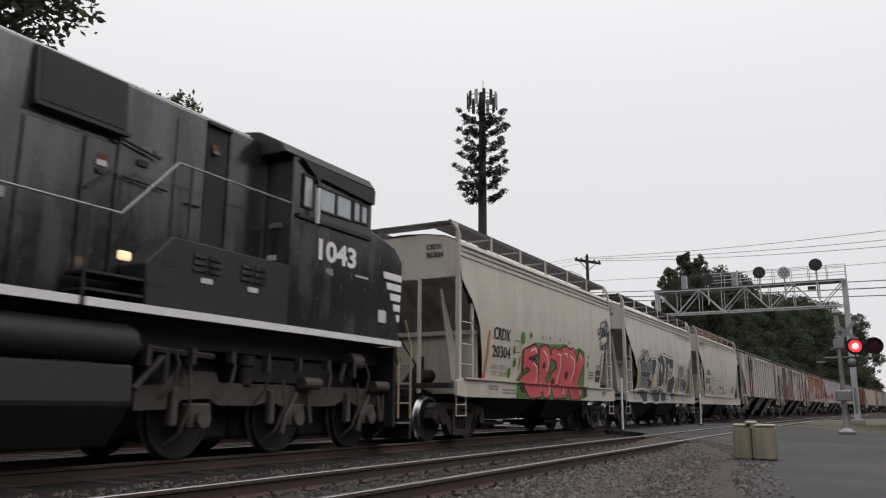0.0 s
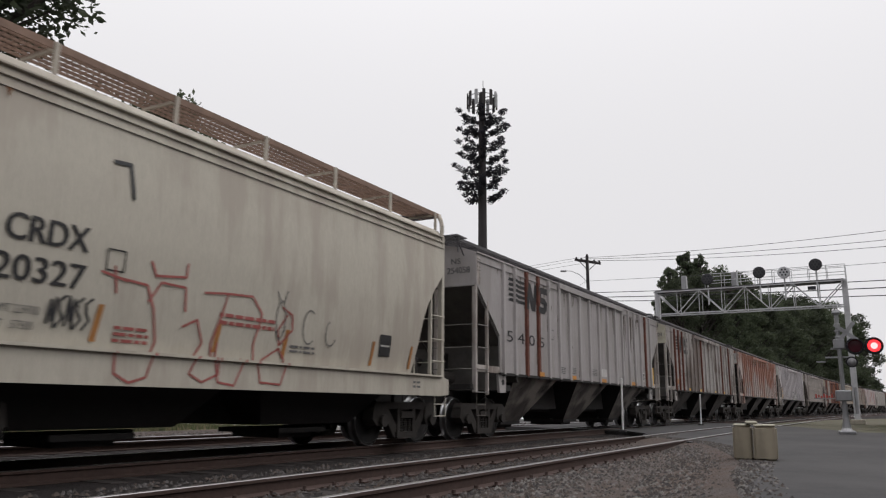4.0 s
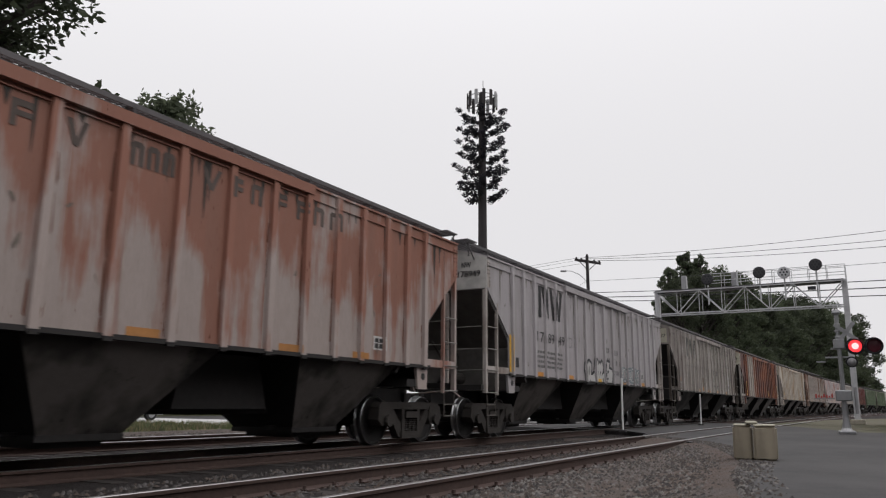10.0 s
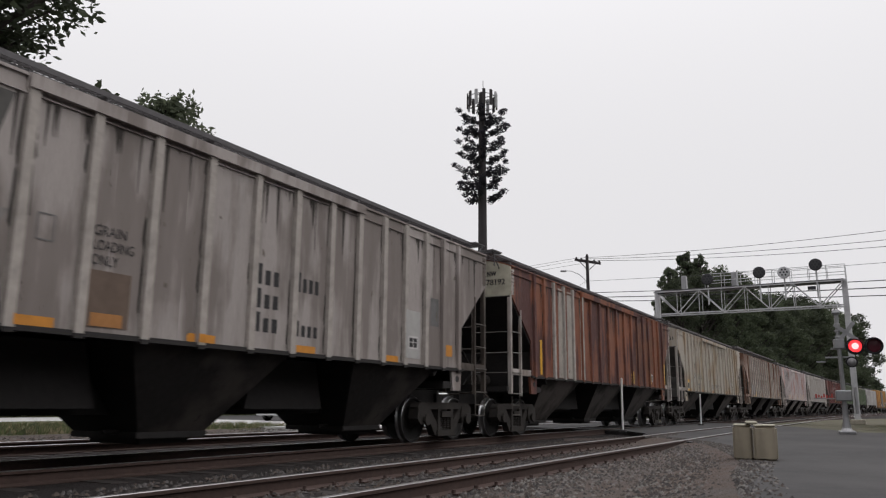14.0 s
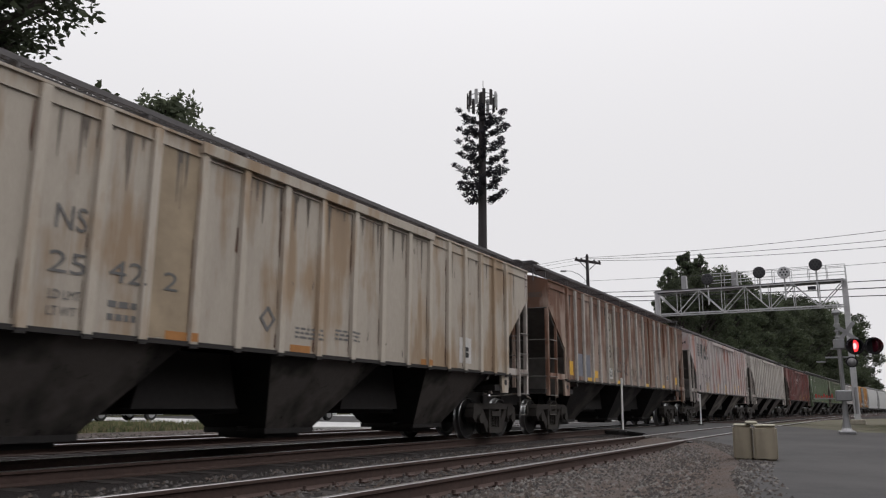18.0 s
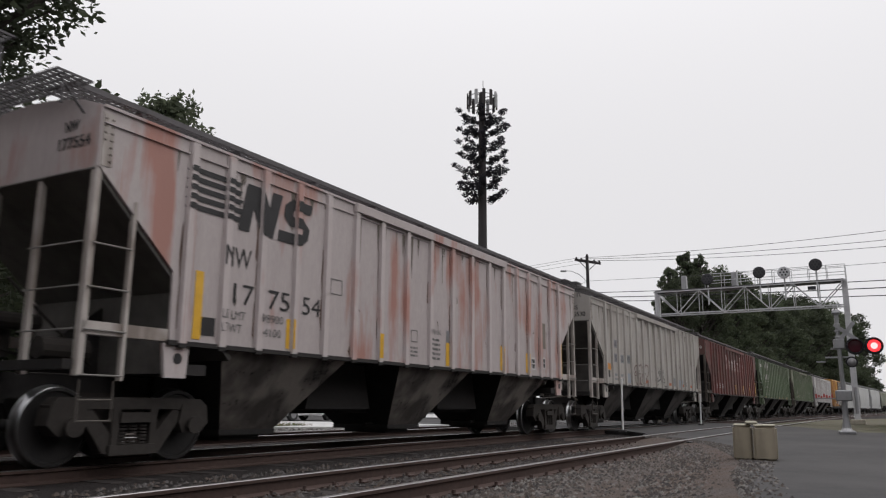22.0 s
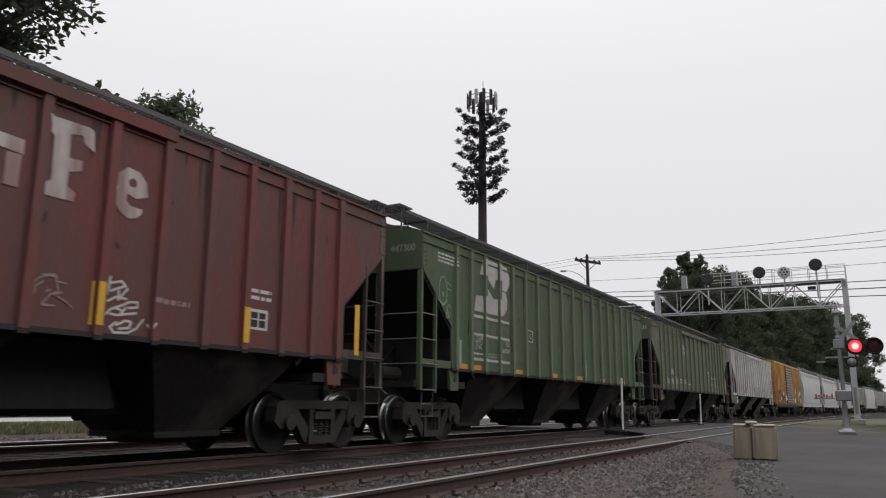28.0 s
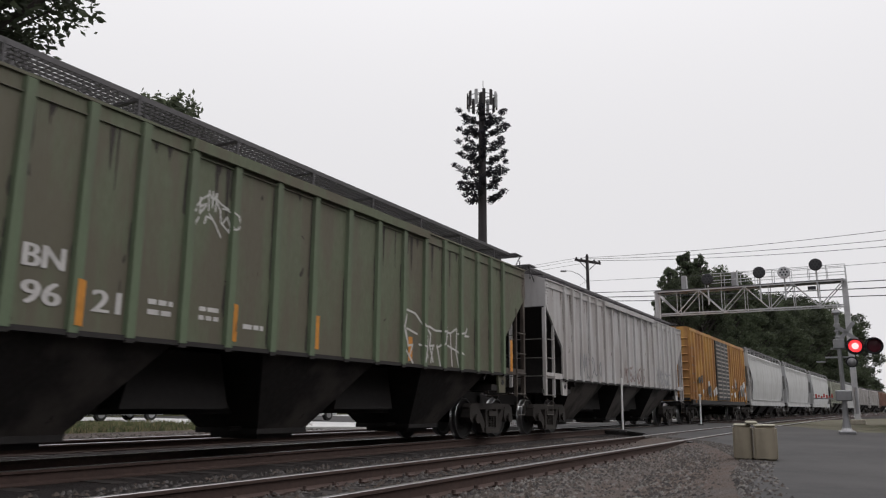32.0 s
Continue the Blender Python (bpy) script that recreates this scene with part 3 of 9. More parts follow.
def smooth_meshes(half, cut=CUT):
    if (half, cut) in SMOOTH:
        return SMOOTH[half, cut]
    M = {}
    prof = smooth_profile()

    def inset(z):
        for (z0, d0), (z1, d1) in zip(cut, cut[1:]):
            if z0 <= z <= z1:
                return d0 + (d1 - d0) * (z - z0) / (z1 - z0)
        return 0.20
    zs = [1.29, 1.5, 1.76, 1.95, 2.16, 2.3, 2.45, 2.58, 2.71, 2.84, 3.0, 3.18, 3.36, 3.42, 3.6, 3.8, 4.06, 4.18, 4.32]

    def yz(z):
        for (y0, z0), (y1, z1) in zip(prof, prof[1:]):
            if z0 <= z <= z1:
                return y0 + (y1 - y0) * (z - z0) / (z1 - z0)
        return prof[0][0]
    bm = bmesh.new()
    rows = []
    for z in zs:
        e = half - inset(z)
        rows.append([bm.verts.new((-e + 2 * e * i / 16, -yz(z), z)) for i in range(17)])
    e = half - 0.20
    for y, z in prof[8:] + [(-y, z) for y, z in prof[8:-1][::-1]]:
        rows.append([bm.verts.new((-e + 2 * e * i / 16, -y, z)) for i in range(17)])
    for z in zs[::-1]:
        e = half - inset(z)
        rows.append([bm.verts.new((-e + 2 * e * i / 16, yz(z), z)) for i in range(17)])
    for a, b in zip(rows, rows[1:]):
        for i in range(16):
            bm.faces.new((a[i], a[i + 1], b[i + 1], b[i]))
    bmesh.ops.recalc_face_normals(bm, faces=bm.faces[:])
    M["body"] = mesh("hopper_body", bm, WHITE, True)
    bm = bmesh.new()
    box(bm, 0.20 - half, half - 0.20, -0.055, 0.055, 0.0, 0.022)
    M["bead"] = mesh("eave_bead", bm, WHITE)
    bm = bmesh.new()
    slab(bm, [(-half, 1.24), (-half + 0.25, 1.30), (half - 0.25, 1.30), (half, 1.24), (half, 0.95), (half - 0.3, 0.92), (-half + 0.3, 0.92), (-half, 0.95)], 1, -0.05, 0.03)
    box(bm, -half + 0.3, half - 0.3, -0.10, 0.03, 1.29, 1.325)
    M["sill"] = mesh("side_sill", bm, WHITE)
    bm = bmesh.new()
    slab(bm, [(-1.44, 3.48), (1.44, 3.48), (1.47, 3.8), (1.44, 4.17), (1.35, 4.30), (1.10, 4.40), (0.6, 4.48), (-0.6, 4.48), (-1.10, 4.40), (-1.35, 4.30), (-1.44, 4.17), (-1.47, 3.8)], 0, -0.03, 0.0)
    M["end"] = mesh("end_panel", bm, WHITE)
    bm = bmesh.new()
    slab(bm, [(0.0, 3.50), (0.02, 3.46), (-2.2, 1.05), (-2.25, 1.10)], 1, -1.42, 1.42)
    M["slope"] = mesh("slope_sheet", bm, WHITE)
    bm = bmesh.new()
    slab(bm, [(-0.03, 3.25), (-0.10, 3.18), (-1.05, 1.30), (-0.50, 1.30)], 1, -0.02, 0.02)
    M["gusset"] = mesh("end_gusset", bm, WHITE)
    M["bulkhead"] = mesh("end_bulkhead", box(bmesh.new(), -0.98, -0.95, -1.40, 1.40, 1.0, 2.36), WHITE)
    M["beam"] = mesh("end_beam", box(bmesh.new(), -0.95, -0.84, -1.42, 1.42, 2.30, 2.40), WHITE)
    M["mid"] = mesh("end_post", box(bmesh.new(), -0.03, 0.03, -0.035, 0.035, 1.0, 3.50), WHITE)
    M["corner"] = mesh("corner_post", bevelled(box(bmesh.new(), -0.055, 0.055, -0.05, 0.05, 0.98, 4.18), 0.008), WHITE)
    M["stile"] = mesh("ladder_stile", box(bmesh.new(), -0.025, 0.025, -0.06, 0.0, 1.18, 2.95), WHITE)
    M["centre"] = mesh("centre_sill", box(bmesh.new(), -half + 1.0, half - 1.0, -0.25, 0.25, 0.45, 1.05), STEEL)
    z = 4.66
    bm = bmesh.new()
    for i in range(6):
        y = -0.30 + i * 0.12
        box(bm, -half, half, y - 0.009, y + 0.009, z, z + 0.035)
    n = int(half * 22)
    for i in range(n):
        x = -half + 2 * half * i / (n - 1)
        box(bm, x - 0.008, x + 0.008, -0.30, 0.30, z + 0.004, z + 0.030)
    box(bm, -half, half, -0.325, -0.305, z - 0.03, z + 0.06)
    M["walk"] = mesh("running_board", bm, GRATE)
    bm = bmesh.new()
    box(bm, -0.03, 0.03, -0.36, -0.325, 4.33, z + 0.05)
    box(bm, -0.02, 0.02, -0.32, 0.32, z - 0.03, z)
    M["bracket"] = mesh("walk_bracket", bm, WHITE)
    bm = bmesh.new()
    for i in range(5):
        x = -0.44 + i * 0.11
        box(bm, x - 0.009, x + 0.009, -1.2, 1.2, z, z + 0.035)
    for i in range(26):
        y = -1.2 + 2.4 * i / 25
        box(bm, -0.46, 0.02, y - 0.008, y + 0.008, z + 0.004, z + 0.03)
    M["platform"] = mesh("end_platform", bm, GRATE)
    bm = bmesh.new()
    pts = [(0.0, -1.45, 4.12), (0.0, -1.45, 4.40), (0.02, -1.42, 4.52), (0.10, -1.31, 4.69)]
    for p, q in zip(pts, pts[1:]):
        rod(bm, p, q, 0.045, 8)
    M["grab"] = mesh("roof_grab_rail", bm, WHITE)
    bm = bmesh.new()
    a = [bm.verts.new(p) for p in ((-1.9, -1.38, 1.24), (1.9, -1.38, 1.24), (1.9, 1.38, 1.24), (-1.9, 1.38, 1.24))]
    b = [bm.verts.new(p) for p in ((-1.15, -0.75, 0.42), (1.15, -0.75, 0.42), (1.15, 0.75, 0.42), (-1.15, 0.75, 0.42))]
    for i in range(4):
        j = (i + 1) % 4
        bm.faces.new((a[i], a[j], b[j], b[i]))
    bm.faces.new(b)
    bm.faces.new(a)
    bmesh.ops.recalc_face_normals(bm, faces=bm.faces[:])
    M["bay"] = mesh("hopper_bay", bm, STEEL)
    SMOOTH[half, cut] = M
    return M


def smooth_hopper(label, s, half, colours, group="grain train wagons", slope=None, walkcol=None, cut=CUT):
    car = thing("covered_hopper", label, "freight wagon", group=group)
    p = paint("wagon_paint", origin=car, seed=len(CARS) * 1.37 + 0.5, **colours)
    M = smooth_meshes(half, cut)
    sp = slope or p
    put("hopper_body", M["body"], car, None, p)
    for y in (-1.45, 1.45):
        for z in (3.93, 4.05, 4.165):
            put("eave_bead", M["bead"], car, pose(0, y, z), p)
    for y, turn in ((-1.47, 0), (1.47, 180)):
        put("side_sill", M["sill"], car, pose(0, y, 0, 0, 0, turn), p)
        board = put("running_board", M["walk"], car, pose(0, y * 0.68, 0, 0, 0, turn), walkcol)
        n = 7 if half < 6 else 10
        for i in range(n):
            put("walk_bracket", M["bracket"], board, pose(-half + 0.3 + i * (2 * half - 0.6) / (n - 1), 0, 0), p)
    for turn, sx in ((0, 1), (180, -1)):
        e = put("end_panel", M["end"], car, pose(sx * (half - 0.20), 0, 0, 0, 0, turn), p)
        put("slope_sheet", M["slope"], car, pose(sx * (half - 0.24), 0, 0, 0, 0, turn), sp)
        put("end_platform", M["platform"], car, pose(sx * half, 0, 0, 0, 0, turn))
        for y in (-0.48, 0.48):
            put("end_gusset", M["gusset"], car, pose(sx * (half - 0.24), y * 2.0, 0, 0, 0, turn), p)
            put("end_post", M["mid"], car, pose(sx * (half - 0.18), y, 0), p)
        put("end_bulkhead", M["bulkhead"], car, pose(sx * (half - 0.2), 0, 0, 0, 0, turn), p)
        put("end_beam", M["beam"], car, pose(sx * (half - 0.2), 0, 0, 0, 0, turn), p)
        for y in (-1.44, 1.44):
            put("corner_post", M["corner"], car, pose(sx * (half - 0.20), y, 0), p)
            lad = put("ladder_stile", M["stile"], car, pose(sx * (half - 0.73), math.copysign(1.46, y), 0, 0, 0, 0 if y < 0 else 180), p)
            for k in range(4):
                put("rung", HM["rung"], lad, pose(0 if (sx > 0) == (y < 0) else -0.55, 0, (1.19, 1.60, 2.03, 2.50)[k]), p)
            put("sill_step", HM["step"], car, pose(sx * (half - 0.05) - (0.44 if sx > 0 else 0), math.copysign(1.47, y), 0), p)
        put("roof_grab_rail", M["grab"], car, pose(half - 0.20, 0, 0) if sx > 0 else pose(0.20 - half, 0, 0) @ Matrix.Diagonal((-1, 1, 1, 1)), p)
        for k in range(4):
            put("end_rung", HM["erung"], e, pose(0.0, -1.45, (1.19, 1.60, 2.03, 2.50)[k]), p)
        end_frame(car, sx * half, turn)
        put("coupler", COUPLER, car, pose(sx * (half + 0.2), 0, 0, 0, 0, turn))
        put("brake_hose", HOSE, car, pose(sx * (half + 0.2), 0, 0, 0, 0, turn))
        put("air_brake_gear", HM["gear"], car, pose(sx * half, 0, 0, 0, 0, turn))
    put("brake_wheel", HM["brake"], car, pose(-half - 0.14, 0.55, 2.35))
    put("centre_sill", M["centre"], car)
    bays = (-2.0, 2.0) if half < 6 else (-4.3, 0.0, 4.3)
    for x in bays:
        bay = put("hopper_bay", M["bay"], car, pose(x, 0, 0))
        put("outlet_gate", HM["gate"], bay)
    sets = bogie(car, -half + 0.93) + bogie(car, half - 0.93)
    CARS.append((car, s, sets))
    return car


RUSTPOST = plain("rusted_post_paint", (0.16, 0.055, 0.038), 0.8, 0.0, 0.4, 6)
PALEPOST = plain("pale_post_paint", (0.42, 0.38, 0.35), 0.7, 0.0, 0.35, 6)


# ---- the locomotive ----
LOCO = paint("black_locomotive_paint", (0.017, 0.017, 0.019), (0.060, 0.059, 0.063), 0.30, (0.05, 0.043, 0.04), 0.08, None, 0.16, 2.2, dirt=(0.045, 0.042, 0.04), dirty=0.28, spec=0.8)
LOCO_DULL = plain("dull_black_paint", (0.022, 0.021, 0.022), 0.6, 0.0, 0.3, 5, 0.1)
# opaque pale colour stands in for the brightness seen in the cab windows
GLASS = plain("bright_cab_glass", (0.35, 0.38, 0.40), 0.08, 0.0, 0.1, 3, 0, 0.9)
LOCO_TRUCK = plain("grey_truck_casting", (0.078, 0.067, 0.062), 0.75, 0.0, 0.35, 8, 0.4)
LAMP_WARM = plain("lit_step_lamp", (0.9, 0.7, 0.45), 0.4, 0, 0, 5, 0, 0.4, (1.0, 0.66, 0.36, 0.9))


def locomotive(s):
    L = thing("diesel_locomotive", "glossy black six-axle diesel locomotive, white sill stripe and number", "locomotive")
    y0 = -1.52
    part("frame_sill", box(bmesh.new(), -11.0, 11.0, -1.05, 1.05, 1.45, 1.80), LOCO_DULL, L)
    for s2 in (-1, 1):
        stripe = part("sill_stripe", box(bmesh.new(), -10.9, 4.32, y0 - 0.02 if s2 < 0 else 1.50, y0 + 0.02 if s2 < 0 else 1.54, 1.785, 1.885), WHITE, L, "white sill stripe")
        part("sill_stripe", box(bmesh.new(), 4.40, 11.04, y0 - 0.02 if s2 < 0 else 1.50, y0 + 0.02 if s2 < 0 else 1.54, 1.785, 1.885), WHITE, L, "white sill stripe")
    part("walkway", box(bmesh.new(), -11.0, 11.04, -1.50, 1.50, 1.80, 1.87), LOCO_DULL, L)
    # long hood with its doors
    bm = bmesh.new()
    slab(bm, [(-0.96, 1.87), (0.96, 1.87), (0.96, 4.79), (0.84, 4.88), (-0.84, 4.88), (-0.96, 4.79)], 0, -10.2, 7.9)
    part("long_hood", bevelled(bm, 0.02), LOCO, L)
    for i in range(13):
        x = -9.0 + i * 0.98
        d = part("hood_door", bevelled(box(bmesh.new(), x, x + 0.94, -0.995, -0.955, 1.95, 4.5), 0.012), LOCO, L)
        part("door_latch", box(bmesh.new(), x + 0.84, x + 0.90, -1.015, -0.995, 2.9, 3.02), GALV, d)
    for x0, x1, z1 in ((3.80, 4.53, 3.92), (4.59, 5.02, 3.92)):
        part("hood_door", bevelled(box(bmesh.new(), x0, x1, -1.0, -0.955, 1.92, z1), 0.012), LOCO, L)
    # flared screen boxes under the roof line
    for x0, x1 in ((-9.6, -5.6), (3.84, 5.10)):
        bm = bmesh.new()
        slab(bm, [(-0.90, 4.02), (-1.08, 4.08), (-1.02, 4.76), (-0.90, 4.80)], 0, x0, x1)
        g = part("grille_box", bm, LOCO_DULL, L)
        bm = bmesh.new()
        slab(bm, [(-1.084, 4.11), (-1.088, 4.11), (-1.034, 4.73), (-1.030, 4.73)], 0, x0 + 0.06, x1 - 0.05)
        part("grille_screen", bm, STEEL, g, "dark air-intake screen")
        part("lower_lip", box(bmesh.new(), x0, x1 + 0.02, -1.12, -1.0, 4.03, 4.07), LOCO_DULL, g)
    # high equipment panel with its doors, and the dark gap before the cab
    part("equipment_panel", bevelled(box(bmesh.new(), 5.06, 6.50, -1.0, -0.955, 1.92, 4.76), 0.015), LOCO, L)
    part("equipment_panel", bevelled(box(bmesh.new(), 6.97, 7.82, -1.0, -0.955, 1.92, 4.76), 0.015), LOCO, L)
    part("door_recess", box(bmesh.new(), 6.54, 6.93, -0.972, -0.955, 1.92, 4.72), STEEL, L)
    part("door_header", box(bmesh.new(), 6.50, 6.97, -1.03, -0.955, 4.70, 4.75), LOCO_DULL, L)
    part("hood_door", bevelled(box(bmesh.new(), 5.95, 6.48, -1.022, -1.0, 2.85, 4.62), 0.01), LOCO, L)
    for x, z, w, h, m in ((5.38, 3.96, 0.16, 0.05, GREYINK), (5.34, 3.74, 0.16, 0.08, STEEL), (5.60, 3.95, 0.12, 0.06, GREYINK), (4.74, 3.58, 0.14, 0.07, WHITEINK), (4.75, 3.48, 0.10, 0.06, STEEL), (6.62, 4.28, 0.12, 0.05, GREYINK)):
        part("data_plate", box(bmesh.new(), x, x + w, -1.03, -1.0, z, z + h), m, L)
    for x, z, w in ((4.76, 3.66, 0.14), (6.60, 4.34, 0.13)):
        part("caution_plate", box(bmesh.new(), x, x + w, -1.012, -1.0, z, z + 0.08), RUSTPOST, L, "faded orange caution plate")
    part("data_plate", box(bmesh.new(), 7.825, 7.85, -1.22, -1.06, 2.90, 2.98), WHITEINK, L)
    part("cab_latch", box(bmesh.new(), 7.80, 7.85, -1.30, -1.10, 3.40, 3.48), GALV, L)
    # low body below the cab, with louvres
    bm = bmesh.new()
    slab(bm, [(5.25, 1.88), (7.9, 1.88), (7.9, 2.80), (5.60, 2.80), (5.20, 2.40)], 1, -1.49, -1.0)
    part("battery_box", bevelled(bm, 0.015), LOCO_DULL, L)
    for x, z in ((5.47, 2.42), (5.25, 2.13)):
        part("vent_slot", box(bmesh.new(), x, x + 0.27, -1.494, -1.488, z, z + 0.07), STEEL, L)
    for x in (5.96, 6.84):
        for k in range(3):
            for dx in (0.0, 0.26):
                part("louvre", box(bmesh.new(), x + dx, x + dx + 0.22, -1.515, -1.49, 2.42 + k * 0.09, 2.47 + k * 0.09), LOCO, L)
        part("data_plate", box(bmesh.new(), x + 0.14, x + 0.34, -1.50, -1.488, 2.28, 2.35), WHITEINK, L)
    part("step_lamp", bevelled(box(bmesh.new(), 4.86, 5.04, -1.44, -1.38, 2.39, 2.50), 0.02), LAMP_WARM, L, "lit warm step lamp")
    # cab
    bm = bmesh.new()
    slab(bm, [(7.85, 1.88), (10.0, 1.88), (10.03, 4.52), (7.85, 4.60)], 1, -1.50, 1.50)
    cab = part("cab", bevelled(bm, 0.02), LOCO, L)
    bm = bmesh.new()
    slab(bm, [(-1.53, 4.54), (-1.40, 4.72), (-0.95, 4.95), (-0.6, 5.0), (0.6, 5.0), (0.95, 4.95), (1.40, 4.72), (1.53, 4.54)], 0, 7.62, 10.08)
    part("cab_roof", bevelled(bm, 0.015), LOCO_DULL, L)
    bm = bmesh.new()
    slab(bm, [(7.98, 4.52), (10.02, 4.50), (10.0, 4.24), (8.46, 4.32), (8.38, 4.20), (8.30, 4.32)], 1, -1.57, -1.50)
    part("sun_visor", bm, LOCO_DULL, L)
    for x0, x1, z0, z1 in ((8.09, 8.30, 3.79, 4.28), (8.50, 8.90, 3.82, 4.18), (8.96, 9.36, 3.83, 4.18), (9.45, 9.62, 3.85, 4.18), (9.68, 9.85, 3.86, 4.16)):
        w = part("cab_window", box(bmesh.new(), x0, x1, -1.515, -1.495, z0, z1), GLASS, cab)
        for f in ((x0 - 0.03, x0, z0 - 0.03, z1 + 0.03), (x1, x1 + 0.03, z0 - 0.03, z1 + 0.03), (x0, x1, z0 - 0.03, z0), (x0, x1, z1, z1 + 0.03)):
            part("window_frame", box(bmesh.new(), f[0], f[1], -1.535, -1.50, f[2], f[3]), LOCO_DULL, w)
    part("mirror", box(bmesh.new(), 8.31, 8.35, -1.64, -1.58, 3.54, 4.12), WHITE, L, "pale side mirror")
    part("window_ledge", box(bmesh.new(), 7.95, 9.95, -1.55, -1.50, 3.58, 3.64), LOCO_DULL, L)
    # nose
    bm = bmesh.new()
    slab(bm, [(10.0, 1.88), (11.02, 1.88), (11.14, 3.38), (10.90, 3.64), (10.0, 3.84)], 1, -1.25, 1.25)
    part("nose", bevelled(bm, 0.03), LOCO, L)
    bm = bmesh.new()
    slab(bm, [(9.98, 1.88), (11.0, 1.88), (11.12, 3.36), (10.86, 3.60), (9.98, 3.80)], 1, -1.49, -1.25)
    part("nose_side", bevelled(bm, 0.02), LOCO, L)
    for k in range(5):
        z = 2.99 - k * 0.187
        bm = bmesh.new()
        slab(bm, [(10.47 + 0.113 * k, z), (11.06 - 0.014 * k, z), (11.07 - 0.014 * k, z + 0.125), (10.45 + 0.113 * k, z + 0.125)], 1, -1.505, -1.49)
        part("nose_stripe", bm, WHITE, L, "white nose stripe")
    part("data_plate", box(bmesh.new(), 10.30, 10.55, -1.505, -1.49, 2.18, 2.40), WHITEINK, L)
    lettering("1043", 0.46, WHITE, L, 8.42, 3.02, -1.515, "white road number", 1.04, 0.016)
    lettering("NS", 0.15, WHITEINK, L, 8.73, 2.80, -1.515)
    bars(WHITEINK, L, 9.57, 2.88, 0.38, 0.035, -1.505)
    # handrails and steps
    bm = bmesh.new()
    rail = [(-10.6, -1.46, 2.96), (4.82, -1.46, 2.93), (5.62, -1.46, 3.78), (7.85, -1.46, 3.78)]
    for p, q in zip(rail, rail[1:]):
        rod(bm, p, q, 0.015, 8)
    part("handrail", bm, GALV, L)
    for i in range(9):
        part("stanchion", rod(bmesh.new(), (-10.4 + i * 1.85, -1.46, 1.85), (-10.4 + i * 1.85, -1.46, 2.97), 0.018, 6), LOCO_DULL, L)
    part("stanchion", rod(bmesh.new(), (5.85, -1.46, 2.78), (5.85, -1.46, 3.78), 0.02, 6), LOCO_DULL, L)
    for x, z in ((11.12, 2.05), (11.55, 2.30)):
        part("step_rail", tube(bmesh.new(), [(x, -1.44, 0.5), (x, -1.44, z - 0.5), (x - 0.22, -1.44, z)], 0.02, 6), YELLOWRAIL, L, "yellowed hand rail")
    for k in range(4):
        part("step", box(bmesh.new(), 11.1, 11.55, -1.45, -1.0, 0.40 + k * 0.36, 0.43 + k * 0.36), GALV, L)
    part("pilot", box(bmesh.new(), 11.0, 11.10, -1.40, 1.40, 0.35, 1.78), LOCO_DULL, L)
    put("coupler", COUPLER, L, pose(11.6, 0, 0))
    for x, z in ((5.27, 2.00), (5.27, 2.20)):
        part("side_step", box(bmesh.new(), x - 0.85, x - 0.05, -1.47, -1.05, z - 0.03, z), LOCO_DULL, L)
    for x0, z0, x1, z1 in ((4.62, 3.24, 5.02, 3.58), (5.08, 3.52, 5.80, 3.50), (5.08, 3.52, 5.08, 3.20), (6.16, 3.42, 6.40, 3.42), (5.0, 4.0, 5.66, 3.90)):
        part("grab_iron", rod(bmesh.new(), (x0, -1.06, z0), (x1, -1.06, z1), 0.018, 6), LOCO_DULL, L)
    for i in range(7):
        part("pipe_bracket", box(bmesh.new(), 5.4 + i * 0.72, 5.47 + i * 0.72, -1.42, -1.30, 1.18 + 0.05 * (i % 3), 1.44), TRUCK, L)
    for i, (x, z) in enumerate(((5.9, 1.22), (6.9, 1.25), (7.6, 1.18), (9.1, 1.2), (10.2, 1.24))):
        part("air_hose", tube(bmesh.new(), [(x, -1.32, 1.42), (x + 0.06, -1.36, z), (x + 0.02, -1.34, z - 0.25), (x - 0.12, -1.26, z - 0.45)], 0.028, 6), LOCO_TRUCK if i % 2 else TRUCK, L)
    part("snow_plough", box(bmesh.new(), 11.56, 11.64, -1.42, 1.42, 0.12, 0.9), LOCO_DULL, L)
    # tanks
    bm = bmesh.new()
    slab(bm, [(-1.44, 1.17), (1.44, 1.17), (1.48, 0.72), (1.1, 0.22), (-1.1, 0.22), (-1.48, 0.72)], 0, -4.2, 5.2)
    part("fuel_tank", bevelled(bm, 0.03), LOCO_DULL, L)
    part("air_reservoir", turned(bmesh.new(), [(0.02, -4.0), (0.20, -3.96), (0.235, -3.86), (0.235, 5.14), (0.20, 5.24), (0.02, 5.30)], 0, 24, (0, -1.27, 1.43)), LOCO_DULL, L, smooth=True)
    # trucks
    wm = wheelset_mesh(0.533, 40)
    sets = []
    for cx in (8.5, -7.6):
        bm = bmesh.new()
        slab(bm, [(-3.0, 0.64), (-3.02, 0.93), (-2.55, 0.98), (-2.40, 1.16), (-1.70, 1.16), (-1.58, 1.02), (2.55, 1.02), (2.66, 0.92), (2.60, 0.72), (1.78, 0.70), (1.55, 0.79), (1.25, 0.79), (1.05, 0.71), (-0.25, 0.70), (-0.50, 0.78), (-0.85, 0.71), (-1.60, 0.71), (-1.75, 0.80), (-2.25, 0.78), (-2.45, 0.66)], 1, -1.14, -0.98)
        slab(bm, [(-2.5, 0.80), (2.5, 0.80), (2.4, 1.05), (-2.4, 1.05)], 1, 0.98, 1.14)
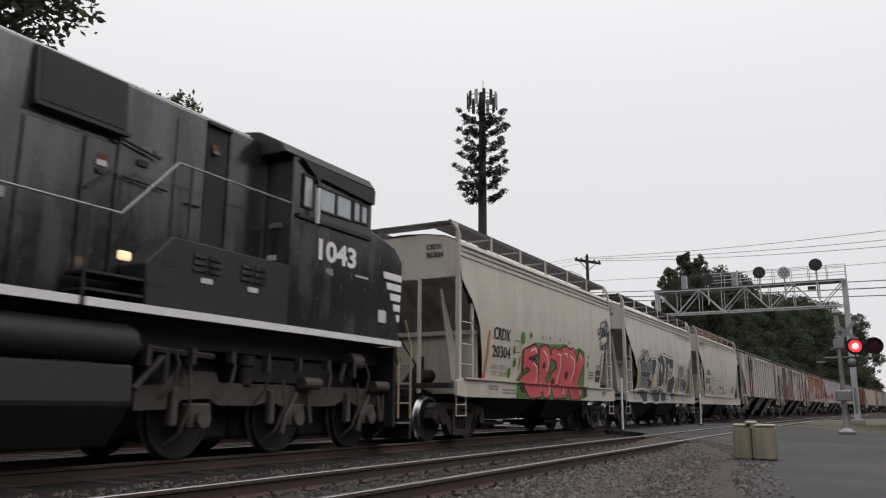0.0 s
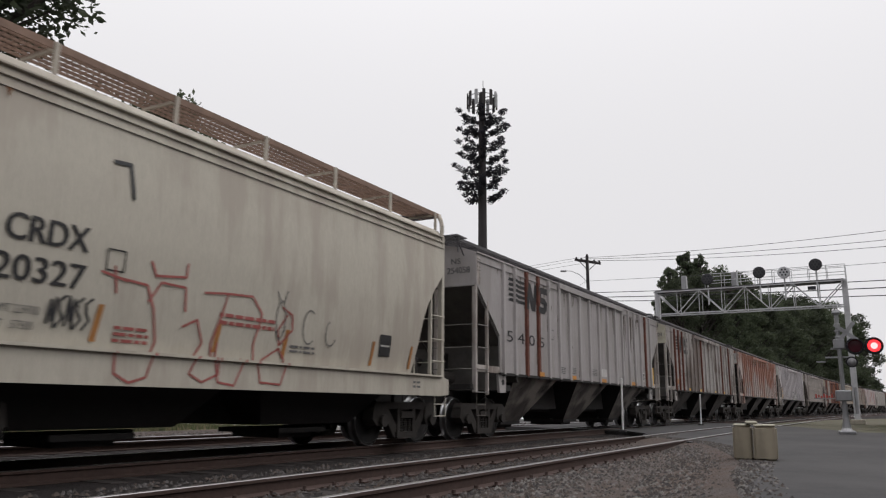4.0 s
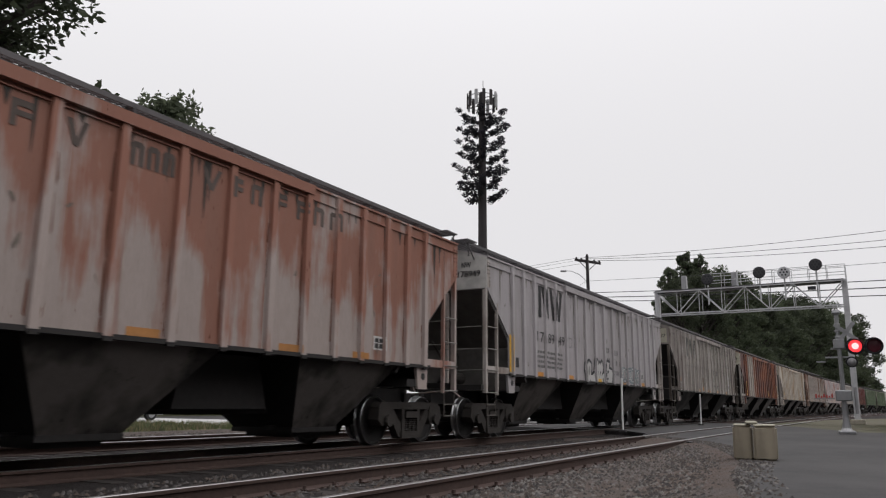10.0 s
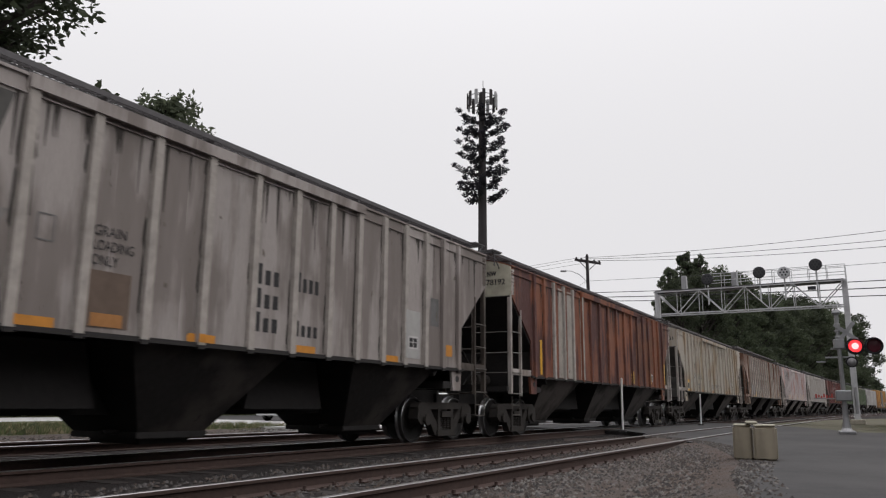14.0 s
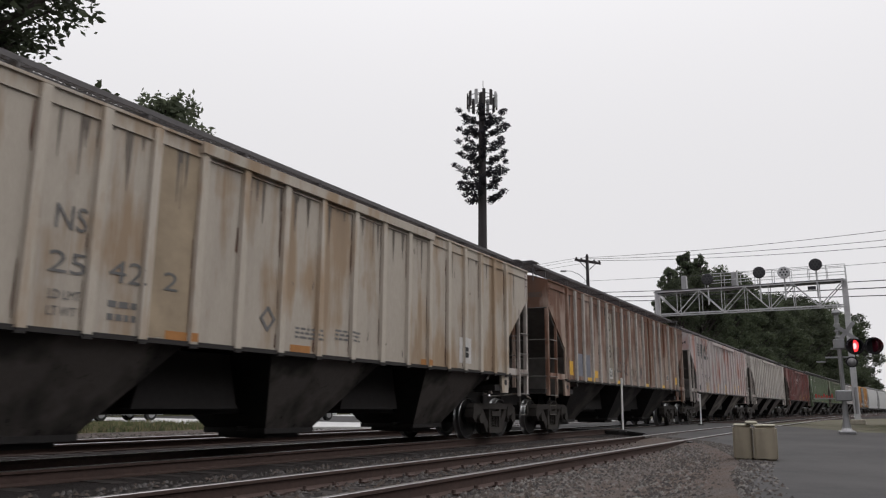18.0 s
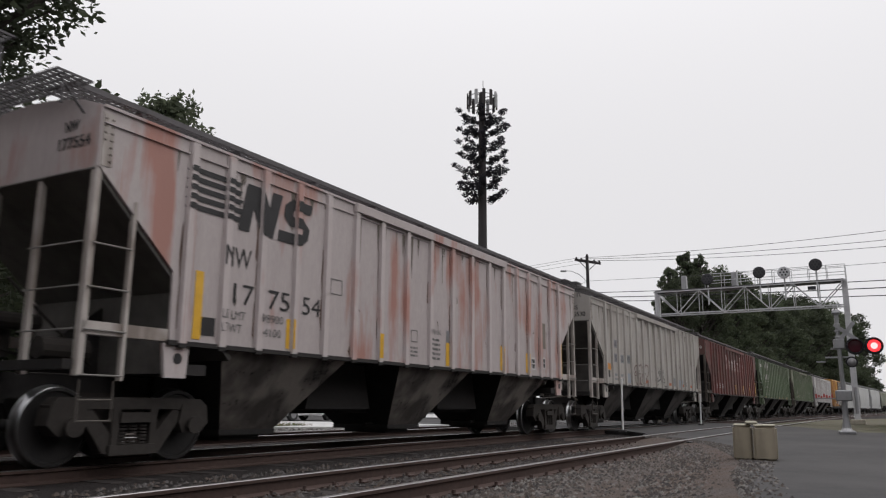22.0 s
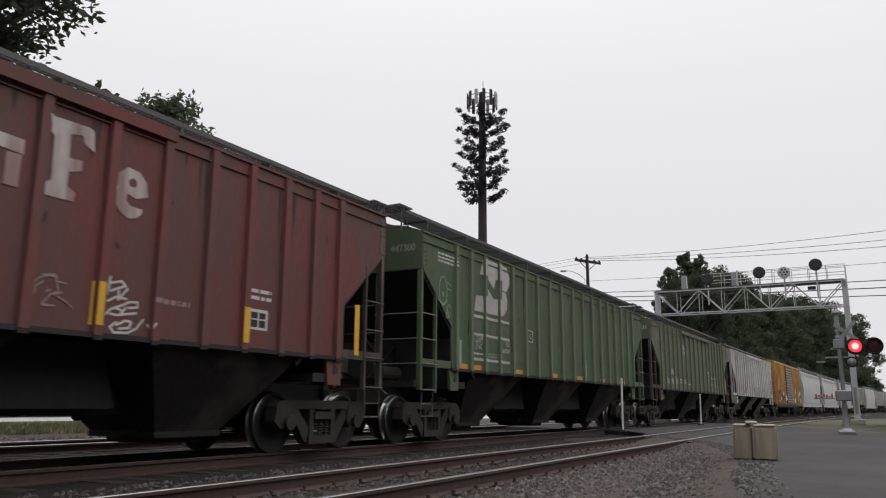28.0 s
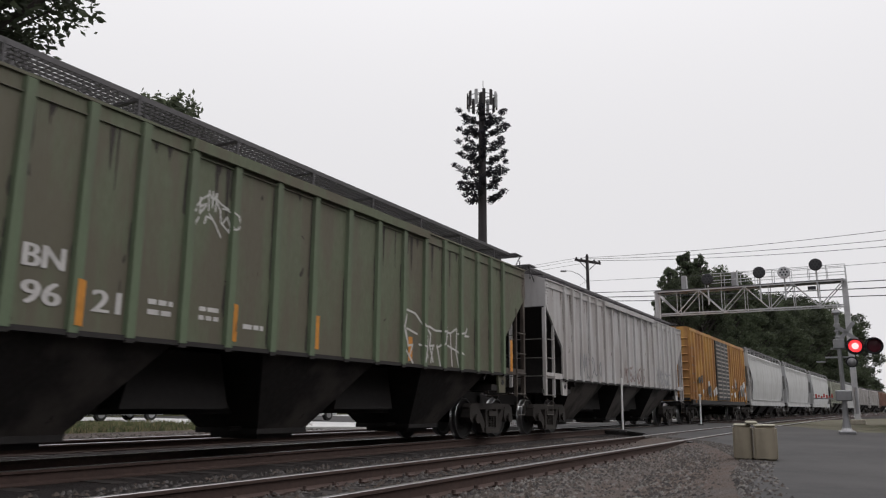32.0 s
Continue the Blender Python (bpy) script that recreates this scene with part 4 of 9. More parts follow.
        box(bm, -0.3, 0.3, -1.0, 1.0, 0.7, 1.1)
        tr = part("truck", bm, LOCO_TRUCK, L, at=pose(cx, 0, 0))
        for ax in (-1.6, 0.0, 1.6):
            part("traction_motor", bevelled(box(bmesh.new(), ax - 0.77, ax + 0.77, -0.62, 0.62, 0.22, 1.38), 0.05), STEEL, tr)
        part("centre_plate", box(bmesh.new(), -1.1, 1.1, -1.05, 1.05, 1.06, 1.40), STEEL, tr)
        for ax in (-1.98, 0.0, 2.0):
            part("journal_box", bevelled(box(bmesh.new(), ax - 0.20, ax + 0.20, -1.22, -1.0, 0.40, 0.74), 0.03), LOCO_TRUCK, tr)
            part("axle_cap", rod(bmesh.new(), (ax, -1.30, 0.533), (ax, -1.2, 0.533), 0.12, 12), LOCO_TRUCK, tr)
            for d in (-0.30, 0.30):
                part("journal_spring", turned(bmesh.new(), [(0.075, 0.74), (0.06, 0.78), (0.075, 0.82), (0.06, 0.86), (0.075, 0.90), (0.06, 0.94)], 2, 10, (ax + d, -1.06, 0)), TRUCK, tr)
            w = put("wheelset", wm, tr, pose(ax, 0, 0.533))
            sets.append((w, cx + ax, Vector((ax, 0, 0.533))))
        for ax in (-2.42, -0.55, 1.40, 2.48):
            part("pedestal", bevelled(box(bmesh.new(), ax - 0.06, ax + 0.06, -1.22, -1.10, 0.44, 0.94), 0.02), LOCO_TRUCK, tr)
            part("sand_pipe", tube(bmesh.new(), [(ax + 0.14, -1.28, 1.1), (ax + 0.17, -1.30, 0.7), (ax + 0.10, -1.20, 0.35), (ax + 0.02, -1.0, 0.18)], 0.022, 6), LOCO_TRUCK, tr)
        for ax in (0.02, 2.02):
            part("brake_cylinder", rod(bmesh.new(), (ax, -1.28, 1.06), (ax + 0.42, -1.28, 1.06), 0.095, 12), LOCO_TRUCK, tr)
            bm = bmesh.new()
            for p, q in (((ax, -1.2, 0.9), (ax - 0.3, -1.22, 0.55)), ((ax - 0.3, -1.22, 0.55), (ax - 0.35, -1.22, 0.30)), ((ax + 0.2, -1.24, 0.9), (ax + 0.3, -1.24, 0.45))):
                rod(bm, p, q, 0.04, 6)
            part("brake_rigging", bm, LOCO_TRUCK, tr)
        part("damper", turned(bmesh.new(), [(0.10, 1.0), (0.10, 1.25), (0.13, 1.28), (0.13, 1.42)], 2, 12, (-1.05, -1.1, 0)), TRUCK, tr)
    for p, q in (((5.35, -1.3, 1.4), (6.6, -1.3, 1.35)), ((5.8, -1.3, 1.4), (5.8, -1.3, 1.0)), ((6.2, -1.25, 1.4), (6.25, -1.25, 1.1)), ((9.6, -1.3, 1.4), (9.5, -1.3, 1.1)), ((5.3, -1.35, 0.9), (5.7, -1.35, 1.3))):
        part("pipe", rod(bmesh.new(), p, q, 0.045, 6), TRUCK, L)
    part("sand_box", rod(bmesh.new(), (9.72, -1.28, 1.46), (10.05, -1.28, 1.46), 0.14, 14), LOCO_TRUCK, L)
    CARS.append((L, s, [(w, x, p, 0.533) for w, x, p in sets]))
    return L


YELLOWRAIL = plain("dull_yellow_paint", (0.45, 0.36, 0.20), 0.6, 0, 0.3, 6, 0)


# ---- the boxcar ----
def boxcar(label, s, colours):
    car = thing("boxcar", label, "freight wagon", group="grain train wagons")
    p = paint("wagon_paint", origin=car, seed=40.0, **colours)
    H = 7.55
    part("underframe", box(bmesh.new(), -H, H, -1.35, 1.35, 0.85, 1.12), STEEL, car)
    for y, turn in ((-1.45, 0), (1.45, 180)):
        side = part("side_wall", box(bmesh.new(), -H, H, -0.03, 0.03, 1.05, 4.42), p, car, at=pose(0, y, 0, 0, 0, turn))
        for i in range(23):
            x = -H + 0.15 + i * (2 * H - 0.3) / 22
            if abs(x) > 1.75:
                put("side_post", BOXPOST, side, pose(x, -0.03, 0), p)
        part("top_chord", box(bmesh.new(), -H, H, -0.08, 0.0, 4.30, 4.45), p, side)
        part("side_sill", box(bmesh.new(), -H, H, -0.07, 0.0, 0.92, 1.12), STEEL, side)
        door = part("sliding_door", box(bmesh.new(), -1.7, 1.7, -0.12, -0.03, 1.15, 4.28), LOCO_DULL, side, "dark ribbed sliding door")
        for k in range(14):
            put("door_rib", DOORRIB, door, pose(0, -0.12, 1.28 + k * 0.21))
        for x in (-0.55, 0.6):
            part("lock_bar", rod(bmesh.new(), (x, -0.16, 1.2), (x, -0.16, 4.25), 0.02, 6), GALV, door)
    bm = bmesh.new()
    slab(bm, [(-1.5, 4.42), (0, 4.62), (1.5, 4.42), (1.5, 4.38), (0, 4.56), (-1.5, 4.38)], 0, -H, H)
    part("roof", bm, p, car)
    for sx, turn in ((1, 0), (-1, 180)):
        part("end_wall", box(bmesh.new(), -0.03, 0.03, -1.45, 1.45, 1.05, 4.5), p, car, at=pose(sx * H, 0, 0, 0, 0, turn))
        for k in range(8):
            put("end_rib", ENDRIB, car, pose(sx * H, 0, 1.35 + k * 0.37, 0, 0, turn), p)
        end_frame(car, sx * H, turn)
        put("coupler", COUPLER, car, pose(sx * (H + 0.2), 0, 0, 0, 0, turn))
        lad = put("ladder_stile", HM["stile"], car, pose(sx * (H - 0.6), -1.53, 0), p)
        for k in range(7):
            put("rung", HM["rung"], lad, pose(0 if sx > 0 else -0.65, 0, 1.1 + k * 0.4))
    sets = bogie(car, -H + 1.5) + bogie(car, H - 1.5)
    rnd = random.Random(5)
    for i in range(26):
        x = rnd.choice((rnd.uniform(-7.2, -2.2), rnd.uniform(2.0, 7.0)))
        z = rnd.uniform(1.15, 1.9)
        w, h = rnd.uniform(0.12, 0.5), rnd.uniform(0.15, 0.75)
        bm = bmesh.new()
        slab(bm, [(x, z), (x + w, z + 0.1), (x + w * 0.8, z + h), (x - 0.1, z + h * 0.8)], 1, -1.575 - 0.001 * i, -1.57 - 0.001 * i)
        part("graffiti_patch", bm, rnd.choice((WHITEINK, WHITEINK, BLACKINK, GREYINK)), car)
    CARS.append((car, s, sets))
    return car


BOXPOST = mesh("side_post", slab(bmesh.new(), [(-0.09, 0.0), (0.09, 0.0), (0.06, -0.07), (-0.06, -0.07)], 2, 1.1, 4.32), WHITE)
DOORRIB = mesh("door_rib", box(bmesh.new(), -1.6, 1.6, -0.03, 0.0, 0.0, 0.07), PALEPOST)
ENDRIB = mesh("end_rib", slab(bmesh.new(), [(0.0, -0.09), (0.08, 0.0), (0.0, 0.09)], 1, -1.4, 1.4), WHITE)

# ---- graffiti: drawn strokes of paint on a wagon's side ----


def curl(x, z, w, h, turns=1.0, start=0.0, n=14):
    return [(x + w * math.cos(start + 2 * math.pi * turns * i / n), z + h * math.sin(start + 2 * math.pi * turns * i / n)) for i in range(n + 1)]


# ---- the train ----
locomotive(1.5)
CREAM = (0.47, 0.445, 0.385)
# recessed slope sheets: grimy cream, darkened for the shade under the end panel
SMOOTHSLOPE = paint("shaded_grimy_slope_sheet", (0.30, 0.285, 0.26), (0.20, 0.19, 0.17), 0.4, (0.08, 0.06, 0.05), 0.2, None, 0.7, 3.1, dirty=0.3)
c1 = smooth_hopper("cream smooth-sided covered hopper with big red graffiti letters", 20.27, 5.52, dict(base=CREAM, stain=(0.44, 0.42, 0.365), amount=0.3, rusting=0.05, dirty=0.25), slope=SMOOTHSLOPE)
c2 = smooth_hopper("pale smooth-sided covered hopper with black and white graffiti", 32.65, 5.47, dict(base=(0.475, 0.462, 0.43), stain=(0.42, 0.40, 0.37), amount=0.3, rusting=0.10, dirty=0.25), walkcol=STEEL, cut=DEEP_CUT, slope=SMOOTHSLOPE)
c3 = smooth_hopper("cream smooth-sided covered hopper with thin red graffiti", 44.96, 5.52, dict(base=(0.448, 0.430, 0.367), stain=(0.385, 0.358, 0.305), amount=0.3, rusting=0.06, dirty=0.15), walkcol=plain("rusty_tan_walkway", (0.26, 0.17, 0.13), 0.8, 0, 0.4, 5), slope=SMOOTHSLOPE)
BROWN, DARK = (0.11, 0.075, 0.055), (0.05, 0.04, 0.036)
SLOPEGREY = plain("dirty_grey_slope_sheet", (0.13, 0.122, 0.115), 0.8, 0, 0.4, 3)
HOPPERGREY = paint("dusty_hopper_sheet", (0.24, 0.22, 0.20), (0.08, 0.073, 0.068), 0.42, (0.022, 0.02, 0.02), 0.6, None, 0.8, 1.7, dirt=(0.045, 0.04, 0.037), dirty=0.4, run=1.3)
# two darker bay sheets: one near black, one mottled dark grey
HOPPERDARK = paint("near_black_hopper_sheet", (0.020, 0.018, 0.0175), (0.050, 0.045, 0.042), 0.25, (0.015, 0.014, 0.014), 0.4, None, 0.85, 4.4, run=1.3)
HOPPERMID = paint("dark_grey_hopper_sheet", (0.115, 0.105, 0.098), (0.030, 0.028, 0.026), 0.50, (0.016, 0.015, 0.015), 0.55, None, 0.8, 6.1, dirt=(0.03, 0.027, 0.025), dirty=0.4, run=1.3)
GREENPOST = paint("worn_green_post_paint", (0.120, 0.160, 0.100), (0.105, 0.125, 0.085), 0.35, (0.07, 0.06, 0.04), 0.15, None, 0.65, 2.9, dirty=0.2)
FRAMEDARK = paint("grimy_frame_paint", (0.062, 0.052, 0.045), (0.115, 0.10, 0.085), 0.35, (0.10, 0.05, 0.035), 0.25, None, 0.75, 5.3, dirty=0.3)
FRAMEPALE = paint("chipped_pale_frame_paint", (0.42, 0.395, 0.37), (0.20, 0.17, 0.15), 0.42, (0.16, 0.07, 0.045), 0.22, None, 0.65, 9.3, dirty=0.25)
PLATE_CREAM = plain("cream_end_plate", (0.48, 0.45, 0.36), 0.7, 0, 0.35, 3)
PLATE_WHITE = plain("white_end_plate", (0.52, 0.51, 0.49), 0.7, 0, 0.35, 3)
c4 = ribbed_hopper("light grey ribbed covered hopper with brown rust patches", 59.93, dict(base=(0.345, 0.332, 0.328), stain=(0.30, 0.288, 0.28), amount=0.4, rust=BROWN, rusting=0.15, dirty=0.15), under=HOPPERGREY, dark_posts=(2, 3, 16), slope=SLOPEGREY, frame_col=FRAMEPALE)
c5 = ribbed_hopper("grey ribbed covered hopper stained dark at one end", 77.51, dict(base=(0.335, 0.318, 0.305), stain=(0.143, 0.116, 0.103), amount=0.15, rust=BROWN, rusting=0.15, dirty=0.25, zones=((-2.7, 2.0, 0.16),)), under=HOPPERMID, end_plate=PLATE_CREAM, dark_posts=(0, 1, 2, 7, 13, 16), slope=SLOPEGREY, frame_col=FRAMEPALE)
c6 = ribbed_hopper("orange-rusted ribbed covered hopper with faded grey paint", 95.14, dict(base=(0.32, 0.275, 0.255), stain=(0.24, 0.112, 0.08), amount=0.52, rust=(0.13, 0.05, 0.032), rusting=0.35, dirty=0.3, panel=0.10, top=0.13), under=HOPPERMID, end_plate=PLATE_WHITE, plate_part=True)
c7 = ribbed_hopper("light grey ribbed covered hopper with black roadname letters", 112.81, dict(base=(0.345, 0.332, 0.340), stain=(0.30, 0.288, 0.292), amount=0.4, rust=BROWN, rusting=0.12, dirty=0.15), under=HOPPERMID, end_plate=PLATE_WHITE, slope=SLOPEGREY, frame_col=FRAMEPALE)
c8 = ribbed_hopper("dirty beige-grey ribbed covered hopper", 130.45, dict(base=(0.335, 0.31, 0.295), stain=(0.20, 0.178, 0.165), amount=0.55, panel=0.1, rust=DARK, rusting=0.3, dirty=0.45), under=HOPPERDARK, end_plate=PLATE_CREAM, frame_col=FRAMEDARK, plate_part=True, light_posts=tuple(range(2, 16)))
c9 = ribbed_hopper("dark brown rusted ribbed covered hopper with pale streaks", 148.09, dict(base=(0.088, 0.040, 0.036), stain=(0.215, 0.082, 0.046), amount=0.52, rust=(0.27, 0.15, 0.11), rusting=0.28, dirty=0.4, panel=0.1), under=HOPPERMID, light_posts=(2, 3, 4), end_plate=PLATE_CREAM, frame_col=FRAMEPALE)
c10 = ribbed_hopper("beige ribbed covered hopper with faint brown streaks", 165.73, dict(base=(0.385, 0.355, 0.305), stain=(0.296, 0.224, 0.152), amount=0.34, panel=0.07, rust=BROWN, rusting=0.12, dirty=0.3), under=HOPPERMID, slope=SLOPEGREY, frame_col=FRAMEPALE)
c11 = ribbed_hopper("brown rusty ribbed covered hopper, paint worn to beige", 183.38, dict(base=(0.31, 0.245, 0.205), stain=(0.135, 0.068, 0.044), amount=0.60, rust=(0.075, 0.036, 0.026), rusting=0.4, dirty=0.5, panel=0.14, top=0.14), under=HOPPERDARK, slope=SLOPEGREY, light_posts=(1, 2, 3, 4, 5, 6, 7, 8, 9, 10, 12, 13, 15, 17), lift=0.14, chord=False)
c12 = ribbed_hopper("pale grey ribbed covered hopper with pink faded stains", 201.06, dict(base=(0.421, 0.385, 0.381), stain=(0.36, 0.195, 0.165), amount=0.10, soft=0.11, rust=(0.30, 0.16, 0.09), rusting=0.12, dirty=0.15, panel=0.06, zones=((-7.2, 0.35, 0.20), (-1.6, 0.5, 0.12), (0.6, 0.4, 0.08), (6.8, 0.5, 0.12))), under=HOPPERGREY, slope=SLOPEGREY, frame_col=FRAMEPALE)
c13 = ribbed_hopper("off-white ribbed covered hopper with black scrawled graffiti", 218.75, dict(base=(0.375, 0.362, 0.338), stain=(0.33, 0.313, 0.29), amount=0.4, rust=BROWN, rusting=0.12, dirty=0.2), under=HOPPERMID, slope=SLOPEGREY, frame_col=FRAMEPALE, lift=0.07)
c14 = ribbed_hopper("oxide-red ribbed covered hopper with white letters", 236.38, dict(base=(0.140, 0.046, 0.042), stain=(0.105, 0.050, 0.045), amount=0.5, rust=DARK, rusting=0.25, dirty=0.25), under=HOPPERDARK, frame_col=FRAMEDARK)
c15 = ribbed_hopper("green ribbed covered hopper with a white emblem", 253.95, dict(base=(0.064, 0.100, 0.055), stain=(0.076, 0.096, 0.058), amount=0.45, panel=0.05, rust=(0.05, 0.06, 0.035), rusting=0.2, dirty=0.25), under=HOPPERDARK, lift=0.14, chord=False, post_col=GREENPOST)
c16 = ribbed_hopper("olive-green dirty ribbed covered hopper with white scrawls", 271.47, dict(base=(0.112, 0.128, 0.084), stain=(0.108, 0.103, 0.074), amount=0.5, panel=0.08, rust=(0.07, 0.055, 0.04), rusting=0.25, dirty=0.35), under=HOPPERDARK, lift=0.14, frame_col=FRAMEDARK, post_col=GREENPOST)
c17 = ribbed_hopper("light grey ribbed covered hopper with dark graffiti", 289.10, dict(base=(0.43, 0.43, 0.43), stain=(0.37, 0.36, 0.35), amount=0.4, rust=BROWN, rusting=0.2, dirty=0.3), under=HOPPERMID)
boxcar("yellow-orange ribbed boxcar with a dark sliding door", 306.4, dict(base=(0.44, 0.25, 0.075), stain=(0.33, 0.165, 0.06), amount=0.5, rust=(0.14, 0.06, 0.03), rusting=0.35, dirty=0.3))
PALE = dict(base=(0.40, 0.415, 0.415), stain=(0.33, 0.34, 0.335), amount=0.35, rusting=0.05, dirty=0.2)
smooth_hopper("white smooth-sided covered hopper", 323.7, 8.0, PALE)
smooth_hopper("white smooth-sided covered hopper", 341.7, 8.0, PALE)
smooth_hopper("white smooth-sided covered hopper", 360.4, 8.0, PALE)
ribbed_hopper("grey-green ribbed covered hopper", 378.9, dict(base=(0.269, 0.287, 0.233), stain=(0.215, 0.224, 0.188), amount=0.5, rusting=0.2))
smooth_hopper("white smooth-sided covered hopper", 396.9, 8.0, PALE)
ribbed_hopper("pale grey ribbed covered hopper", 414.4, dict(base=(0.358, 0.358, 0.349), stain=(0.269, 0.260, 0.251), amount=0.5, rusting=0.2))
ribbed_hopper("pale grey ribbed covered hopper", 431.9, dict(base=(0.358, 0.358, 0.349), stain=(0.269, 0.260, 0.251), amount=0.5, rusting=0.2))
ribbed_hopper("brown ribbed covered hopper", 449.4, dict(base=(0.143, 0.081, 0.063), stain=(0.179, 0.099, 0.072), amount=0.5, rusting=0.2))


# ---- what is painted on the wagons ----
def clip(poly, axis, limit, keep_above):
    out = []
    for i, p in enumerate(poly):
        q = poly[(i + 1) % len(poly)]
        a, b = (p[axis] >= limit) == keep_above, (q[axis] >= limit) == keep_above
        if a:
            out.append(p)
        if a != b and q[axis] != p[axis]:
            t = (limit - p[axis]) / (q[axis] - p[axis])
            out.append((p[0] + t * (q[0] - p[0]), p[1] + t * (q[1] - p[1])))
    return out if len(out) > 2 else []


def bands(poly, axis, cuts):
    """The pieces of a polygon between cuts along an axis."""
    edges = [-99.0, *cuts, 99.0]
    for lo, hi in zip(edges, edges[1:]):
        piece = clip(poly, axis, lo, True)
        piece = clip(piece, axis, hi, False) if piece else []
        if piece:
            yield piece, (lo + hi) / 2


def skin(z):
    prof = smooth_profile()
    for (y0, z0), (y1, z1) in zip(prof, prof[1:]):
        if z0 <= z <= z1:
            return y0 + (y1 - y0) * (z - z0) / (z1 - z0)
    return 1.42


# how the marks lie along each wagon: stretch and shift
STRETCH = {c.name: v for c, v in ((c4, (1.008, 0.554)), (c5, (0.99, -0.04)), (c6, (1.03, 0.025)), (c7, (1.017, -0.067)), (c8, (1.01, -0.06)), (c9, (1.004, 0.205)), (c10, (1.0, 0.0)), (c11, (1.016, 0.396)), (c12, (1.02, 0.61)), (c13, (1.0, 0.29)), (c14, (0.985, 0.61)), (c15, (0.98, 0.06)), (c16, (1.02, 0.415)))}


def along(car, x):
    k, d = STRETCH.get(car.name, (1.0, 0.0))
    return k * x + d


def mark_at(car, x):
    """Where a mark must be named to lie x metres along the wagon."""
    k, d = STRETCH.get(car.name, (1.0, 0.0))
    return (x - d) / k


def triangles(poly):
    if len(poly) < 4:
        return [poly]
    pts = [Vector((x, z, 0)) for x, z in poly]
    return [[poly[i] for i in tri] for tri in tessellate_polygon([pts])]


def painted(car, polys, material, layer=0, name="lettering", label="", smooth=False, posts=True):
    """Polygons (x, z) painted on the road side of a wagon; on ribbed sides they run over the posts too."""
    bm = bmesh.new()
    lift = 0.004 + 0.002 * layer
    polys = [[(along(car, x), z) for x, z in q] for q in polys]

    def face(pts, depth):
        try:
            bm.faces.new([bm.verts.new((x, depth(z), z)) for x, z in pts])
        except ValueError:
            pass
    for order, poly in enumerate(polys):
        lift = 0.004 + 0.002 * layer + 0.0003 * (order % 6)
        if smooth:
            for piece, mid in (b for tri in triangles(poly) for b in bands(tri, 1, (1.289, 1.326, 1.85, 2.25, 2.6, 3.2, 3.8))):
                top = max(p[1] for p in piece)
                if top <= 1.290:
                    face(piece, lambda z: -1.52 - lift)
                elif top <= 1.327:
                    face(piece, lambda z: -1.57 - lift)
                else:
                    face(piece, lambda z: -skin(z) - 0.008 - lift)
        else:
            for tri in triangles(poly):
                face(tri, lambda z: -1.50 - lift)
                for xp in POSTS if posts else ():
                    piece = clip(tri, 0, xp - 0.058, True)
                    piece = clip(piece, 0, xp + 0.058, False) if piece else []
                    if piece:
                        face(piece, lambda z: -1.562 - lift)
    bmesh.ops.recalc_face_normals(bm, faces=bm.faces[:])
    ob = part(name, bm, material, car, label)
    return tagged(ob, label, kind="stuff") if len(polys) > 3 else ob


FONT_POLYS = {}


def letter_polys(text):
    if text not in FONT_POLYS:
        cu = bpy.data.curves.new("lettering", "FONT")
        cu.body, cu.size, cu.resolution_u = text, 1.0, 3
        tmp = bpy.data.objects.new("tmp", cu)
        scene.collection.objects.link(tmp)
        me = bpy.data.meshes.new_from_object(tmp.evaluated_get(bpy.context.evaluated_depsgraph_get()))
        FONT_POLYS[text] = [[(me.vertices[i].co.x, me.vertices[i].co.y) for i in p.vertices] for p in me.polygons]
        bpy.data.objects.remove(tmp)
        bpy.data.meshes.remove(me)
    return FONT_POLYS[text]


def words(car, text, x0, z0, x1, z1, material, layer=1, smooth=False, label="", bold=0.0):
    """Letters fitted into the box x0..x1, z0..z1."""
    polys = letter_polys(text)
    xs, zs = [p[0] for q in polys for p in q], [p[1] for q in polys for p in q]
    ax, az = min(xs), min(zs)
    sx, sz = (x1 - x0) / (max(xs) - ax), (z1 - z0) / (max(zs) - az)
    out = [[(x0 + (x - ax) * sx, z0 + (z - az) * sz) for x, z in q] for q in polys]
    if bold:
        out = out + [[(x + bold, z) for x, z in q] for q in out]
    return painted(car, out, material, layer, "lettering", label, smooth)


def block(car, x0, z0, x1, z1, material, layer=0, smooth=False, name="painted_label", label="", slant=0.0):
    return painted(car, [[(x0, z0), (x1, z0), (x1 + slant, z1), (x0 + slant, z1)]], material, layer, name, label, smooth)


def line_polys(pts, width, cap=True):
    out = []
    for (x0, z0), (x1, z1) in zip(pts, pts[1:]):
        d = math.hypot(x1 - x0, z1 - z0) or 1
        ox, oz = -(z1 - z0) / d * width / 2, (x1 - x0) / d * width / 2
        out.append([(x0 + ox, z0 + oz), (x1 + ox, z1 + oz), (x1 - ox, z1 - oz), (x0 - ox, z0 - oz)])
    if cap:
        for x, z in pts:
            out.append([(x + width / 2 * math.cos(k * math.pi / 5), z + width / 2 * math.sin(k * math.pi / 5)) for k in range(10)])
    return out


def lines(car, strokes, width, material, layer=0, smooth=False, name="graffiti", label="", cap=True):
    return painted(car, [p for pts in strokes for p in line_polys(pts, width, cap)], material, layer, name, label, smooth)


